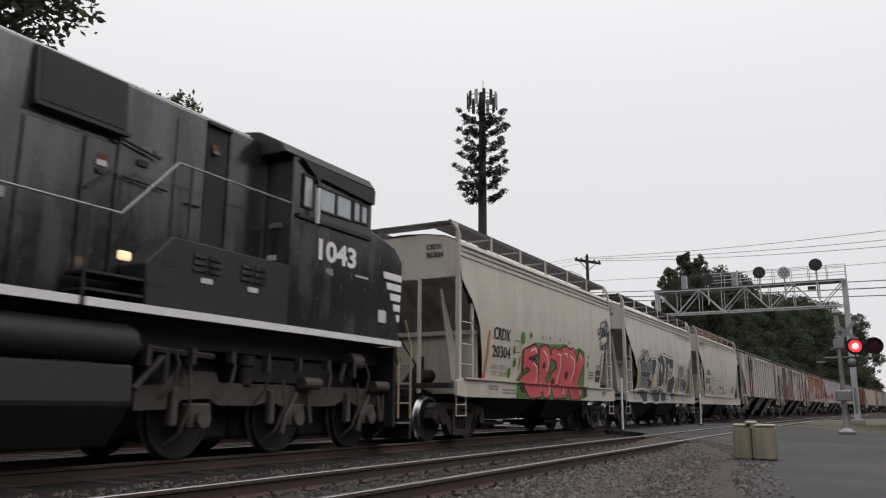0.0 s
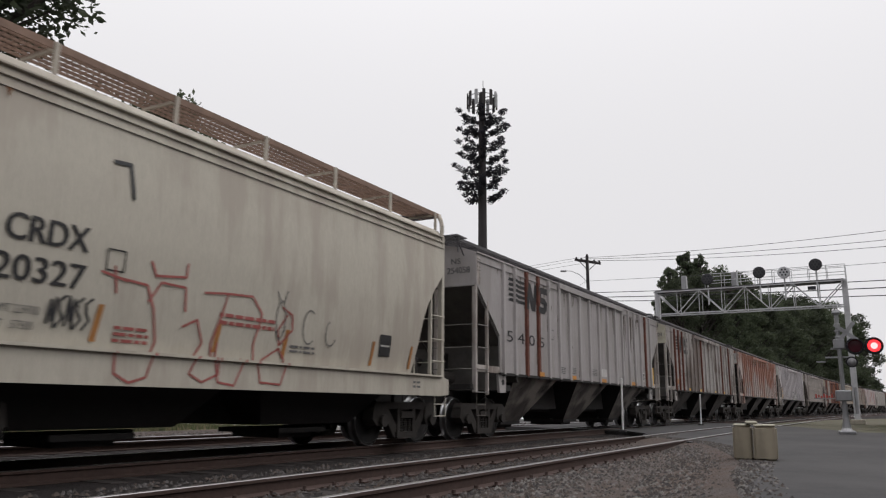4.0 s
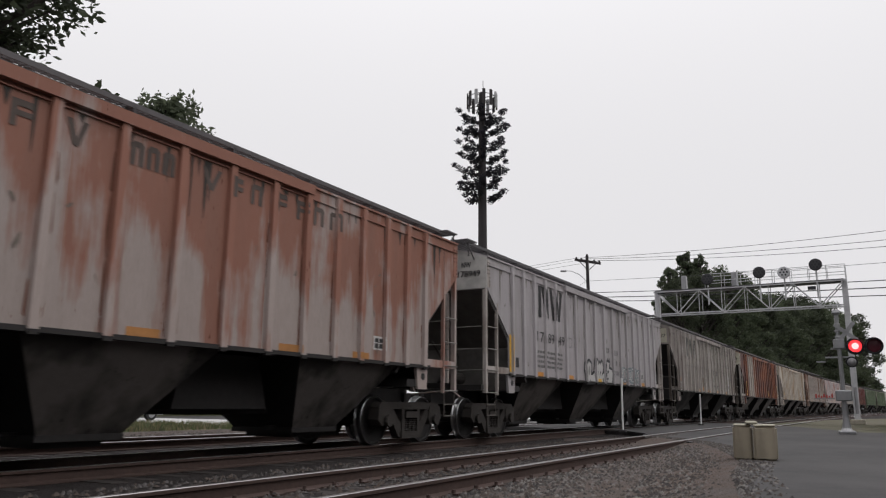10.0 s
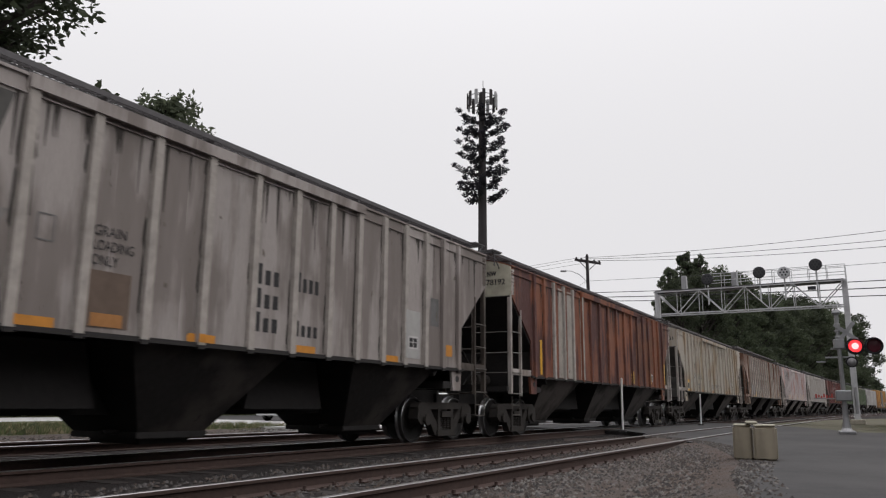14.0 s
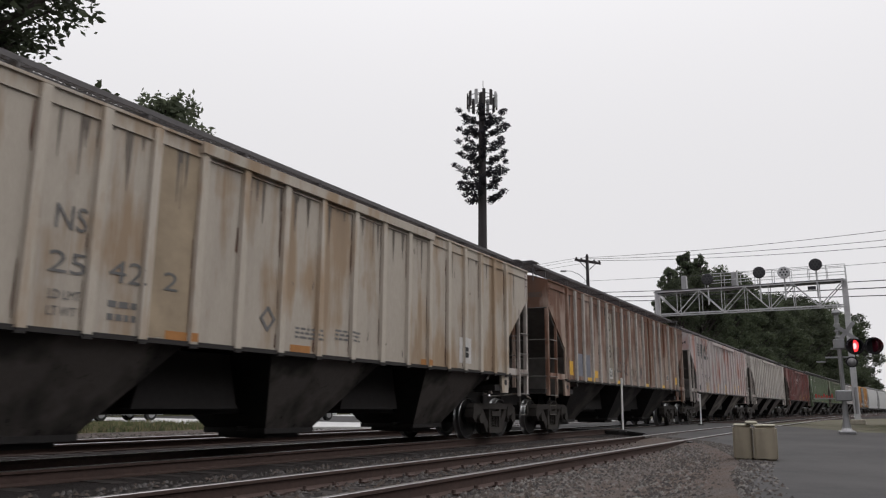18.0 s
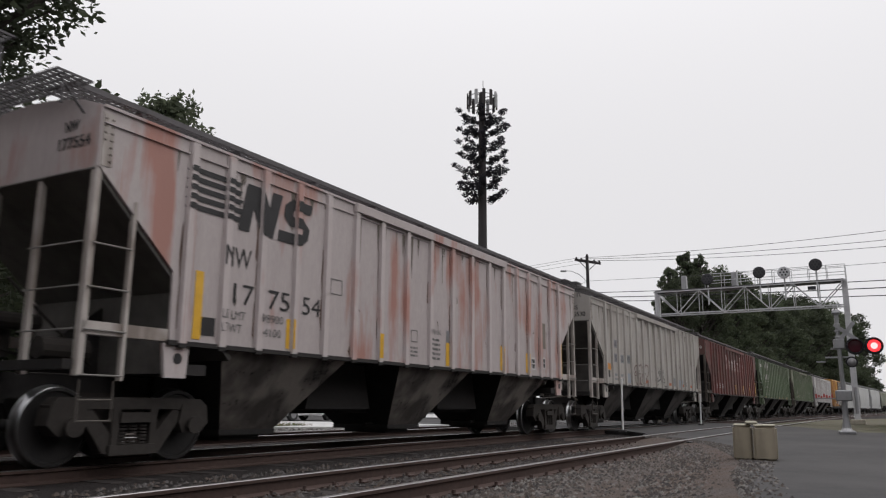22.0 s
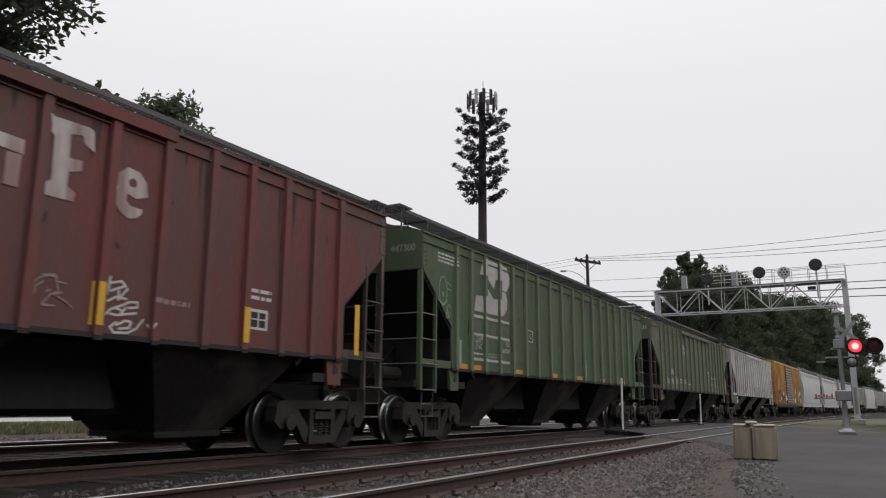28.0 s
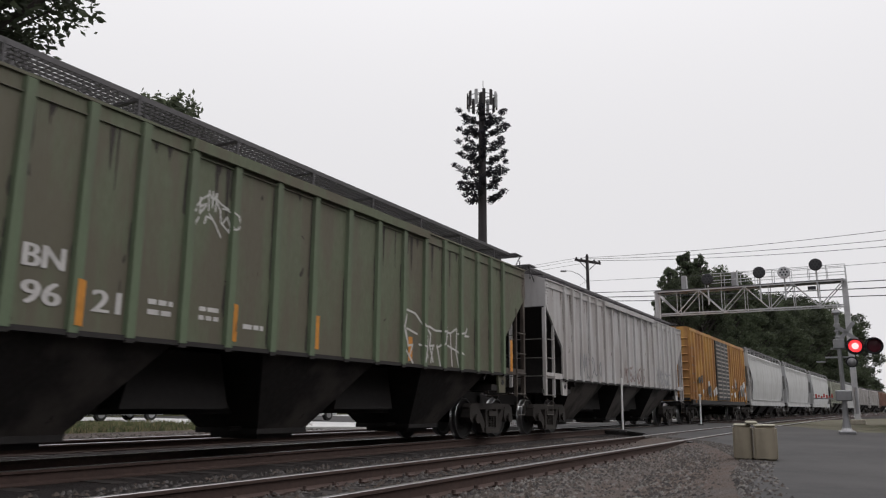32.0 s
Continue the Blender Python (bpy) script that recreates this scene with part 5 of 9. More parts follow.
def small_print(car, x0, z0, x1, z1, rows, material, seed, smooth=False, layer=0):
    """Lines of writing too small to read: plain bars."""
    rnd = random.Random(seed)
    h = (z1 - z0) / rows
    polys = []
    for r in range(rows):
        x = x0
        while x < x1 - 0.02:
            w = min(rnd.uniform(0.06, 0.2), x1 - x)
            z = z1 - (r + 0.75) * h
            polys.append([(x, z), (x + w, z), (x + w, z + h * 0.5), (x, z + h * 0.5)])
            x += w + 0.03
    return painted(car, polys, material, layer, "small_print", "", smooth)


def tag(car, x0, z0, x1, z1, n, material, width, seed, smooth=False, layer=2, label=""):
    """A scribbled one-line tag of loops and hooks."""
    rnd = random.Random(seed)
    w, h = (x1 - x0) / n, z1 - z0
    strokes = []
    for i in range(n):
        cx, cz = x0 + (i + 0.5) * w, z0 + h * rnd.uniform(0.42, 0.6)
        kind = rnd.random()
        if kind < 0.45:
            strokes.append(curl(cx, cz, w * rnd.uniform(0.42, 0.62), h * rnd.uniform(0.28, 0.45), rnd.uniform(0.6, 1.05), rnd.uniform(0, 6), 12))
        elif kind < 0.75:
            strokes.append([(cx - w * 0.4, z0 + h * rnd.uniform(0, 0.2)), (cx - w * 0.2, z0 + h * rnd.uniform(0.7, 1)), (cx + w * 0.1, z0 + h * rnd.uniform(0.2, 0.5)), (cx + w * 0.35, z0 + h * rnd.uniform(0.7, 1)), (cx + w * 0.45, z0 + h * 0.05)])
        else:
            strokes.append([(cx + w * 0.35, z0 + h * 0.9), (cx - w * 0.3, z0 + h * 0.75), (cx - w * 0.1, z0 + h * 0.5), (cx + w * 0.3, z0 + h * 0.3), (cx - w * 0.35, z0 + h * 0.05)])
    return lines(car, strokes, width, material, layer, smooth, label=label)


def cog(car, x0, z0, x1, z1, layer=0):
    """A white consolidated panel with a dark square."""
    block(car, x0, z0, x1, z1, WHITEINK, layer)
    w, h = x1 - x0, z1 - z0
    block(car, x0 + w * 0.12, z0 + h * 0.12, x1 - w * 0.12, z1 - h * 0.15, BLACKINK, layer + 1)
    block(car, x0 + w * 0.12, z0 + h * 0.48, x1 - w * 0.12, z0 + h * 0.54, WHITEINK, layer + 2)
    block(car, x0 + w * 0.47, z0 + h * 0.12, x0 + w * 0.53, z1 - h * 0.15, WHITEINK, layer + 2)


RED = plain("red_spray_paint", (0.55, 0.085, 0.10), 0.55, 0, 0.15, 3, 0)
GREENSPRAY = plain("green_spray_paint", (0.085, 0.20, 0.045), 0.6, 0, 0.3, 3, 0)
PINK = plain("pale_pink_spray_paint", (0.75, 0.55, 0.55), 0.6, 0, 0.1, 5, 0)
DARKRED = plain("dark_outline_spray_paint", (0.035, 0.012, 0.018), 0.6, 0, 0.2, 5, 0)
CHARCOAL = plain("charcoal_spray_paint", (0.032, 0.032, 0.036), 0.6, 0, 0.25, 4, 0)
CHALK = plain("chalk_white_spray_paint", (0.55, 0.54, 0.52), 0.65, 0, 0.2, 5, 0)
BLUEGREY = plain("blue_grey_spray_paint", (0.10, 0.15, 0.18), 0.6, 0, 0.3, 4, 0)
THINRED = plain("thin_red_paint_pen", (0.36, 0.10, 0.09), 0.6, 0, 0.3, 5, 0)
BURNT = plain("burnt_orange_reflector", (0.42, 0.12, 0.05), 0.6, 0, 0.25, 5, 0)
LABELGREY = plain("grey_repaint_patch", (0.22, 0.22, 0.235), 0.6, 0, 0.2, 5, 0)
AMBER = plain("faded_amber_stripe", (0.42, 0.19, 0.06), 0.6, 0, 0.35, 5, 0)

# the first cream hopper
K = dict(smooth=True)
words(c1, "CRDX", -3.76, 2.25, -2.88, 2.53, BLACKINK, bold=0.02, **K)
words(c1, "20304", -3.82, 1.84, -2.84, 2.11, BLACKINK, bold=0.02, **K)
words(c1, "LD LMT  229200 LB", -3.80, 1.57, -2.94, 1.67, GREYINK, **K)
words(c1, "LT WT   57000 LB", -3.80, 1.42, -2.98, 1.52, GREYINK, **K)
small_print(c1, -4.0, 1.08, -3.5, 1.20, 2, GREYINK, 2, **K)
small_print(c1, -3.3, 1.0, -2.55, 1.14, 2, GREYINK, 3, **K)
block(c1, -4.18, 1.42, -4.08, 2.42, AMBER, 0, slant=0.14, **K)
block(c1, -4.22, 1.33, -4.06, 1.43, RED, 1, **K)
block(c1, -2.32, 1.62, -2.24, 1.94, AMBER, 2, slant=0.05, **K)
lines(c1, [[(-2.58, 2.02), (-2.28, 2.02), (-2.28, 2.30), (-2.58, 2.30), (-2.58, 2.02)]], 0.018, BLACKINK, 1, True, "lettering", cap=False)
words(c1, "C", -2.48, 2.07, -2.38, 2.17, BLACKINK, **K)
rnd = random.Random(2)
HALO = [[(-2.51, 0.93), (-2.5, 1.24), (-2.06, 1.6), (-2.14, 2.08), (-1.35, 2.35), (-0.27, 2.37), (0.95, 2.46), (1.44, 2.3), (2.05, 2.44), (2.52, 2.34), (2.62, 1.59), (2.75, 1.04), (1.99, 0.92)]]
for x, z in [(-2.09, 2.4), (-2.81, 1.51), (-2.6, 2.06), (-2.54, 1.77), (-1.57, 2.5), (-0.82, 2.51), (-0.28, 2.53), (0.45, 2.55), (1.17, 2.52), (2.89, 2.22), (2.85, 1.99)]:
    r = rnd.uniform(0.05, 0.14) if z < 2.45 else rnd.uniform(0.03, 0.07)
    HALO.append([(x + r * math.cos(k * 0.785) * rnd.uniform(0.85, 1.1), z + 1.2 * r * math.sin(k * 0.785)) for k in range(8)])
painted(c1, HALO, GREENSPRAY, 1, "graffiti", "green spray halo", True)
SPRAYED = [[(-2.03, 2.1), (-1.34, 2.27), (-1.14, 2.2), (-1.13, 2.07), (-1.7, 1.95), (-1.72, 1.88), (-1.36, 1.86), (-1.1, 1.74), (-0.98, 1.4), (-0.99, 0.98), (-1.69, 0.94), (-1.93, 1.12), (-2.18, 1.32), (-1.96, 1.49), (-1.65, 1.58), (-1.56, 1.66), (-1.79, 1.71), (-1.98, 1.6), (-2.04, 1.67)], [(-1.0, 2.21), (-0.66, 2.32), (-0.35, 2.25), (-0.22, 2.0), (-0.27, 1.69), (-0.49, 1.46), (-0.31, 1.21), (-0.43, 0.97), (-0.73, 0.97), (-0.89, 1.18), (-1.0, 1.75)], [(-0.15, 2.23), (0.08, 2.29), (0.32, 2.22), (0.49, 2.3), (0.63, 2.12), (0.58, 1.48), (0.53, 0.97), (-0.04, 0.96), (-0.28, 1.29), (-0.01, 1.63), (0.27, 1.75), (0.21, 1.94), (-0.22, 2.02)], [(0.62, 2.31), (0.95, 2.39), (1.24, 2.31), (1.53, 2.37), (1.74, 2.18), (1.86, 1.76), (1.82, 0.95), (1.31, 0.94), (1.05, 1.28), (0.85, 0.98), (0.6, 0.99), (0.61, 1.58), (0.56, 1.97)], [(1.81, 1.97), (2.06, 2.33), (2.5, 2.13), (2.42, 1.94), (1.98, 1.34), (1.69, 1.38)], [(1.49, 1.29), (1.98, 1.27), (2.01, 0.95), (1.44, 0.94)]]
for q in SPRAYED:
    lines(c1, [q + q[:1]], 0.10, DARKRED, 3, True)
    painted(c1, [q], RED, 5, "graffiti", "big red bubble letter with a dark outline", True)
painted(c1, [[(-0.77, 1.84), (-0.67, 1.88), (-0.57, 1.82), (-0.64, 1.71), (-0.75, 1.71)], [(-0.11, 1.39), (0.03, 1.51), (0.19, 1.44), (0.16, 1.3), (-0.05, 1.28)], [(0.9, 1.67), (1.18, 1.71), (1.13, 1.49), (0.94, 1.5)], [(-1.74, 1.9), (-1.32, 1.97), (-1.21, 1.92), (-1.43, 1.87)], [(-2.36, 1.23), (-2.09, 1.22), (-2.01, 1.05), (-2.21, 1.08)], [(2.34, 1.27), (2.63, 1.23), (2.54, 1.04), (2.3, 0.99)]], DARKRED, 7, "graffiti", "", True)
lines(c1, [[(-1.61, 2.11), (-1.31, 2.19), (-1.22, 2.08)], [(-1.4, 1.82), (-1.14, 1.72), (-1.05, 1.48), (-1.14, 1.32)], [(-0.76, 2.17), (-0.49, 2.06), (-0.39, 1.87), (-0.46, 1.68)], [(0.27, 2.14), (0.5, 2.14), (0.52, 1.77), (0.31, 1.32)], [(0.82, 2.19), (1.01, 2.19), (1.05, 2.09)], [(1.28, 2.16), (1.6, 2.06), (1.63, 1.74), (1.4, 1.44)], [(2.12, 2.24), (2.24, 2.09)], [(-1.0, 1.26), (-0.96, 1.13)], [(-0.43, 1.27), (-0.31, 1.2), (-0.45, 1.04)], [(0.63, 1.27), (0.68, 1.17), (0.58, 1.07)], [(2.02, 1.27), (2.07, 1.08)]], 0.045, PINK, 8, True)
lines(c1, [[(3.94, 3.17), (3.86, 3.03), (3.96, 2.97), (4.06, 3.06), (4.14, 3.27), (4.28, 3.38), (4.49, 3.44), (4.7, 3.44), (4.86, 3.38)], [(3.92, 2.84), (4.07, 2.86), (4.21, 2.94), (4.22, 3.03), (4.13, 2.99)], [(4.08, 3.05), (4.15, 3.17), (4.22, 3.22), (4.31, 3.17), (4.29, 3.08), (4.19, 3.01), (4.36, 2.94)], [(4.35, 2.97), (4.36, 3.26), (4.43, 3.17)], [(4.36, 3.08), (4.45, 3.12)], [(4.39, 3.23), (4.47, 2.97)], [(4.5, 2.99), (4.53, 3.31), (4.62, 2.96)], [(4.52, 3.28), (4.71, 3.35), (4.87, 3.35), (4.81, 3.25), (4.76, 2.96), (4.87, 3.09), (5.0, 3.17)], [(4.69, 3.27), (4.76, 2.97)], [(4.78, 3.58), (4.93, 3.4), (5.06, 3.27)]], 0.055, CHARCOAL, 2, True, label="black arched marker tag")
lines(c1, [[(4.17, 2.71), (4.09, 2.76), (3.99, 2.69), (4.02, 2.56), (4.14, 2.51), (4.22, 2.58), (4.19, 2.67)], [(4.05, 2.52), (4.09, 2.61), (4.18, 2.63)], [(4.27, 2.65), (4.23, 2.57), (4.3, 2.53), (4.36, 2.6), (4.34, 2.66), (4.27, 2.65)], [(4.38, 2.72), (4.34, 2.66), (4.44, 2.65), (4.46, 2.72), (4.38, 2.72)], [(4.42, 2.64), (4.4, 2.55), (4.48, 2.53), (4.54, 2.6), (4.49, 2.65), (4.42, 2.64)], [(4.53, 2.66), (4.6, 2.75), (4.56, 2.77), (4.51, 2.69), (4.56, 2.6), (4.66, 2.6)], [(4.68, 2.78), (4.66, 2.72), (4.71, 2.64)], [(4.66, 2.76), (4.72, 2.84), (4.81, 2.86)], [(4.33, 2.4), (4.41, 2.3)], [(4.33, 2.4), (4.51, 2.44), (4.53, 2.39), (4.48, 2.29)]], 0.038, CHARCOAL, 2, True, label="rounded black marker tag")
block(c1, 3.66, 1.50, 4.02, 1.86, BLACKINK, 2, **K)
block(c1, 3.70, 1.66, 3.98, 1.69, CHALK, 3, **K)
block(c1, 3.83, 1.54, 3.86, 1.82, CHALK, 3, **K)
block(c1, 4.00, 1.48, 4.11, 2.34, AMBER, 1, slant=0.10, **K)
small_print(c1, 3.02, 1.55, 3.45, 1.8, 3, GREYINK, 5, **K)
small_print(c1, 3.66, 1.90, 4.05, 2.02, 2, GREYINK, 6, **K)
block(c1, 4.2, 1.12, 4.5, 1.22, GREYINK, 1, **K)

# the second: black and white piece
words(c2, "SHPX", -3.45, 2.60, -2.52, 2.87, BLACKINK, bold=0.02, layer=9, **K)
PIECE = [[(-4.21, 1.33), (-3.94, 1.39), (-2.91, 1.42), (-2.93, 1.16), (-2.91, 0.96), (-3.4, 0.91), (-3.91, 1.18)], [(-3.72, 2.48), (-3.13, 2.66), (-3.01, 2.4), (-2.23, 2.64), (-2.11, 2.47), (-2.08, 2.09), (-2.5, 1.82), (-1.95, 1.77), (-2.18, 1.49), (-2.46, 1.43), (-2.59, 1.81), (-3.58, 1.84), (-3.69, 2.15)], [(-2.41, 1.36), (-1.09, 1.45), (-1.09, 1.17), (-1.39, 0.92), (-1.88, 0.95), (-2.34, 1.15)], [(-2.12, 2.54), (-1.41, 2.58), (-1.5, 2.24), (-1.75, 1.9), (-1.89, 1.66), (-2.03, 1.57)], [(-1.41, 2.58), (-0.5, 2.85), (-0.29, 2.71), (-0.06, 2.43), (-0.13, 2.07), (-0.36, 1.79), (-0.54, 1.56), (-1.04, 1.57), (-1.13, 1.97), (-0.98, 2.39)], [(-0.23, 2.85), (1.49, 2.73), (1.26, 2.21), (0.62, 2.24), (0.34, 1.85), (0.13, 1.65), (-0.22, 1.71), (0.03, 2.09), (0.0, 2.53)], [(-0.97, 1.49), (-0.2, 1.37), (-0.11, 1.04), (-0.81, 0.94)], [(0.63, 2.01), (1.27, 2.12), (1.71, 1.87), (1.3, 1.36), (1.0, 0.98), (0.67, 1.24), (0.44, 1.41)], [(2.16, 1.95), (2.45, 2.01), (2.46, 1.62), (2.18, 1.4), (1.99, 1.49)], [(3.33, 1.99), (3.77, 1.81), (3.6, 1.47), (3.28, 1.45)]]
PIECE_LINES = [[(-3.76, 2.47), (-3.13, 2.7), (-3.03, 2.39)], [(-3.03, 2.39), (-2.24, 2.69), (-2.11, 2.39), (-2.08, 2.09), (-2.45, 1.84), (-1.89, 1.73)], [(-1.42, 2.62), (-1.45, 2.33), (-1.7, 1.98), (-1.78, 1.67), (-1.61, 1.6), (-1.47, 1.93)], [(-1.42, 2.62), (-0.92, 2.4), (-1.13, 1.97), (-1.03, 1.45), (-0.87, 0.94)], [(-1.42, 2.62), (-0.5, 2.89), (-0.28, 2.67), (-0.0, 2.66)], [(-0.36, 2.83), (1.41, 2.74), (1.26, 2.21), (1.71, 1.82), (1.0, 0.98)], [(-0.0, 2.66), (-0.11, 2.07), (0.23, 2.47)], [(0.6, 2.52), (0.69, 2.29), (1.17, 2.3)], [(0.32, 2.12), (0.56, 1.87), (1.27, 2.07)], [(-0.6, 1.52), (0.06, 1.65), (0.37, 1.23), (1.0, 0.98)], [(-4.21, 1.37), (-2.96, 1.42), (-2.87, 0.96), (-3.39, 0.88), (-4.15, 1.16)], [(-2.41, 1.4), (-2.34, 1.15), (-1.87, 0.91), (-0.93, 0.95)], [(-3.7, 2.28), (-3.58, 1.84), (-3.63, 1.64)], [(-0.67, 2.44), (-0.53, 2.37), (-0.58, 2.11), (-0.65, 2.23), (-0.67, 2.44)]]
for q in PIECE:
    lines(c2, [q + q[:1]], 0.15 if q[0][0] < 1.5 else 0.11, CHARCOAL, 1, True)
    lines(c2, [q + q[:1]], 0.075 if q[0][0] < 1.5 else 0.055, CHALK, 3, True)
    painted(c2, [q], CHARCOAL, 5, "graffiti", "angular charcoal graffiti letter outlined in white", True)
lines(c2, PIECE_LINES, 0.065, CHALK, 7, True)
painted(c2, [[(-0.62, 2.46), (-0.48, 2.36), (-0.52, 2.12), (-0.64, 2.2)], [(0.42, 2.24), (0.5, 2.5), (0.66, 2.48), (0.62, 2.28)], [(-1.74, 1.74), (-1.62, 1.62), (-1.5, 1.84), (-1.58, 1.96)]], CHALK, 8, "graffiti", "", True)
lines(c2, [[(1.98, 1.48), (2.12, 1.33), (2.5, 1.36), (2.8, 1.40), (3.0, 1.34), (3.3, 1.38), (3.6, 1.30), (3.72, 1.46)]], 0.06, CHALK, 4, True)
block(c2, -3.56, 1.44, -2.58, 1.86, LABELGREY, 8, **K)
block(c2, -3.50, 2.04, -2.18, 2.44, LABELGREY, 8, **K)
words(c2, "432134", -3.42, 2.10, -2.24, 2.38, BLACKINK, 9, True, bold=0.02)
words(c2, "LD LMT 230800", -3.52, 1.68, -2.62, 1.80, BLACKINK, 9, True)
words(c2, "LT WT  55200", -3.52, 1.51, -2.66, 1.63, BLACKINK, 9, True)
for x, z0, z1 in ((-4.0, 1.45, 2.42), (-2.04, 1.46, 1.94), (-0.14, 1.58, 2.16), (2.04, 1.45, 1.9), (3.86, 1.5, 2.42)):
    block(c2, x - 0.10, z0 - 0.03, x + 0.16, z1 + 0.05, LABELGREY, 9, slant=0.1, **K)
    block(c2, x - 0.02, z0, x + 0.08, z1, YELLOW, 10, slant=0.1, **K)
block(c2, 2.74, 1.45, 3.34, 1.98, LABELGREY, 4, **K)
for x in (2.92, 3.10):
    for z in (1.66, 1.81):
        block(c2, x, z, x + 0.15, z + 0.13, BLACKINK, 5, **K)
small_print(c2, 2.30, 2.05, 3.35, 2.54, 7, GREYINK, 8, **K)
lines(c2, [[(-2.86, 1.12), (-2.6, 1.12), (-2.6, 1.26), (-2.86, 1.26), (-2.86, 1.12)], [(-0.14, 1.06), (0.16, 1.06), (0.16, 1.24), (-0.14, 1.24), (-0.14, 1.06)]], 0.02, CHARCOAL, 8, True, "lettering", cap=False)
small_print(c2, -4.6, 1.02, -3.9, 1.08, 1, GREYINK, 18, **K)
RUSTRUN = plain("running_rust_stain", (0.20, 0.085, 0.035), 0.85, 0, 0.4, 4, 0)
rnd = random.Random(9)
for car, x0, x1, zt, n in ((c2, 1.0, 4.6, 1.29, 40), (c2, -5.0, -4.0, 1.29, 8), (c2, 2.5, 4.9, 3.92, 26), (c3, -5.0, -4.0, 3.92, 16), (c2, -3.0, 1.5, 4.30, 12)):
    painted(car, [[(x, zt - rnd.uniform(0.08, 0.35)), (x + 0.03, zt), (x - 0.03, zt)] for x in [rnd.uniform(x0, x1) for _ in range(n)]], RUSTRUN, 9, "rust_run", "brown rust runs", True)

rnd = random.Random(31)
DROPS = plain("dark_rust_drops", (0.07, 0.032, 0.02), 0.85, 0, 0.4, 4, 0)
for k in range(40):
    x, z = rnd.uniform(1.4, 4.3), rnd.uniform(1.5, 2.7)
    r, d = rnd.uniform(0.012, 0.045), rnd.uniform(0.05, 0.34)
    painted(c2, [[(x - r, z), (x - 0.7 * r, z + 0.8 * r), (x, z + 1.1 * r), (x + 0.7 * r, z + 0.8 * r), (x + r, z), (x + 0.35 * r, z - r), (x + 0.15 * r, z - d), (x - 0.2 * r, z - d), (x - 0.4 * r, z - r)]], DROPS if k % 2 else RUSTRUN, 9, "rust_spot", "", True)

# the third: thin red outlines
words(c3, "CRDX", -3.94, 2.36, -2.99, 2.64, BLACKINK, bold=0.02, **K)
words(c3, "20327", -4.02, 1.95, -2.98, 2.22, BLACKINK, bold=0.02, **K)
words(c3, "LD LMT 229700", -4.06, 1.62, -3.44, 1.71, GREYINK, **K)
words(c3, "LT WT   57300", -4.10, 1.46, -3.48, 1.55, GREYINK, **K)
block(c3, -4.24, 1.34, -4.12, 2.28, AMBER, 0, slant=0.14, **K)
for x in (-2.80, -0.95, 0.42, 2.72, 4.0):
    block(c3, x, 1.40, x + 0.08, 1.82, AMBER, 0, slant=0.05, **K)
OUTLINE = [[(-2.5, 1.29), (-2.49, 1.06), (-2.28, 0.96), (-2.04, 1.03), (-1.89, 1.46), (-1.99, 1.84), (-2.12, 2.12), (-2.55, 2.15)], [(-2.08, 1.93), (-1.92, 2.18), (-1.53, 2.17), (-1.5, 1.88)], [(-1.51, 1.68), (-1.28, 1.79), (-1.14, 1.5), (-1.38, 1.1), (-1.16, 1.0), (-0.88, 1.11), (-0.87, 1.52)], [(-1.2, 2.15), (-0.78, 2.19), (-0.85, 1.93), (-0.99, 1.51), (-0.88, 1.01), (-0.58, 0.97), (-0.39, 1.33)], [(-0.78, 2.19), (-0.31, 2.21), (-0.09, 1.99), (-0.19, 1.55), (-0.07, 1.03), (0.36, 1.01), (0.51, 1.37), (0.35, 1.53), (0.03, 1.35)], [(0.46, 2.03), (0.28, 1.8), (0.35, 1.58), (0.6, 1.82), (0.57, 2.04), (0.34, 2.13)], [(-2.1, 2.41), (-2.01, 2.25), (-1.54, 2.3), (-1.53, 2.47)], [(-2.77, 2.19), (-2.42, 2.13)], [(-2.6, 2.27), (-2.55, 1.98)]]
lines(c3, OUTLINE, 0.03, THINRED, 2, True, label="thin red outline graffiti")
lines(c3, [curl(0.32, 1.95, 0.10, 0.28, 1.0, 0, 12), [(0.20, 2.35), (0.30, 2.2)], [(0.42, 2.38), (0.36, 2.2)], curl(1.0, 1.9, 0.16, 0.26, 0.7, 1.0, 10), curl(1.55, 1.85, 0.14, 0.2, 0.6, 2.0, 10)], 0.02, GREYINK, 3, True)
tag(c3, -3.36, 1.50, -2.82, 1.90, 5, CHARCOAL, 0.028, 12, True)
lines(c3, [[(-2.72, 3.50), (-2.50, 3.52), (-2.44, 3.12)]], 0.05, CHARCOAL, 2, True)
lines(c3, [[(-2.72, 2.22), (-2.48, 2.22), (-2.48, 2.46), (-2.72, 2.46), (-2.72, 2.22)]], 0.018, BLACKINK, 1, True, "lettering", cap=False)
small_print(c3, -2.5, 1.40, -2.0, 1.62, 3, THINRED, 13, **K)
small_print(c3, -0.9, 1.75, 0.2, 1.95, 2, THINRED, 14, **K)
small_print(c3, 0.6, 1.48, 1.2, 1.62, 2, GREYINK, 15, **K)
block(c3, 2.98, 1.58, 3.34, 1.96, BLACKINK, 1, **K)
block(c3, 3.02, 1.75, 3.30, 1.78, CHALK, 2, **K)
for car in (c1, c3):
    small_print(car, 4.1, 1.04, 4.4, 1.2, 2, GREYINK, 16, **K)


def ribbed_common(car, oranges, w=0.48, mat=ORANGE, z=1.50):
    for x in oranges:
        block(car, x, z, x + w, z + 0.11, mat, 1, name="reflector_label", label="orange reflective label")


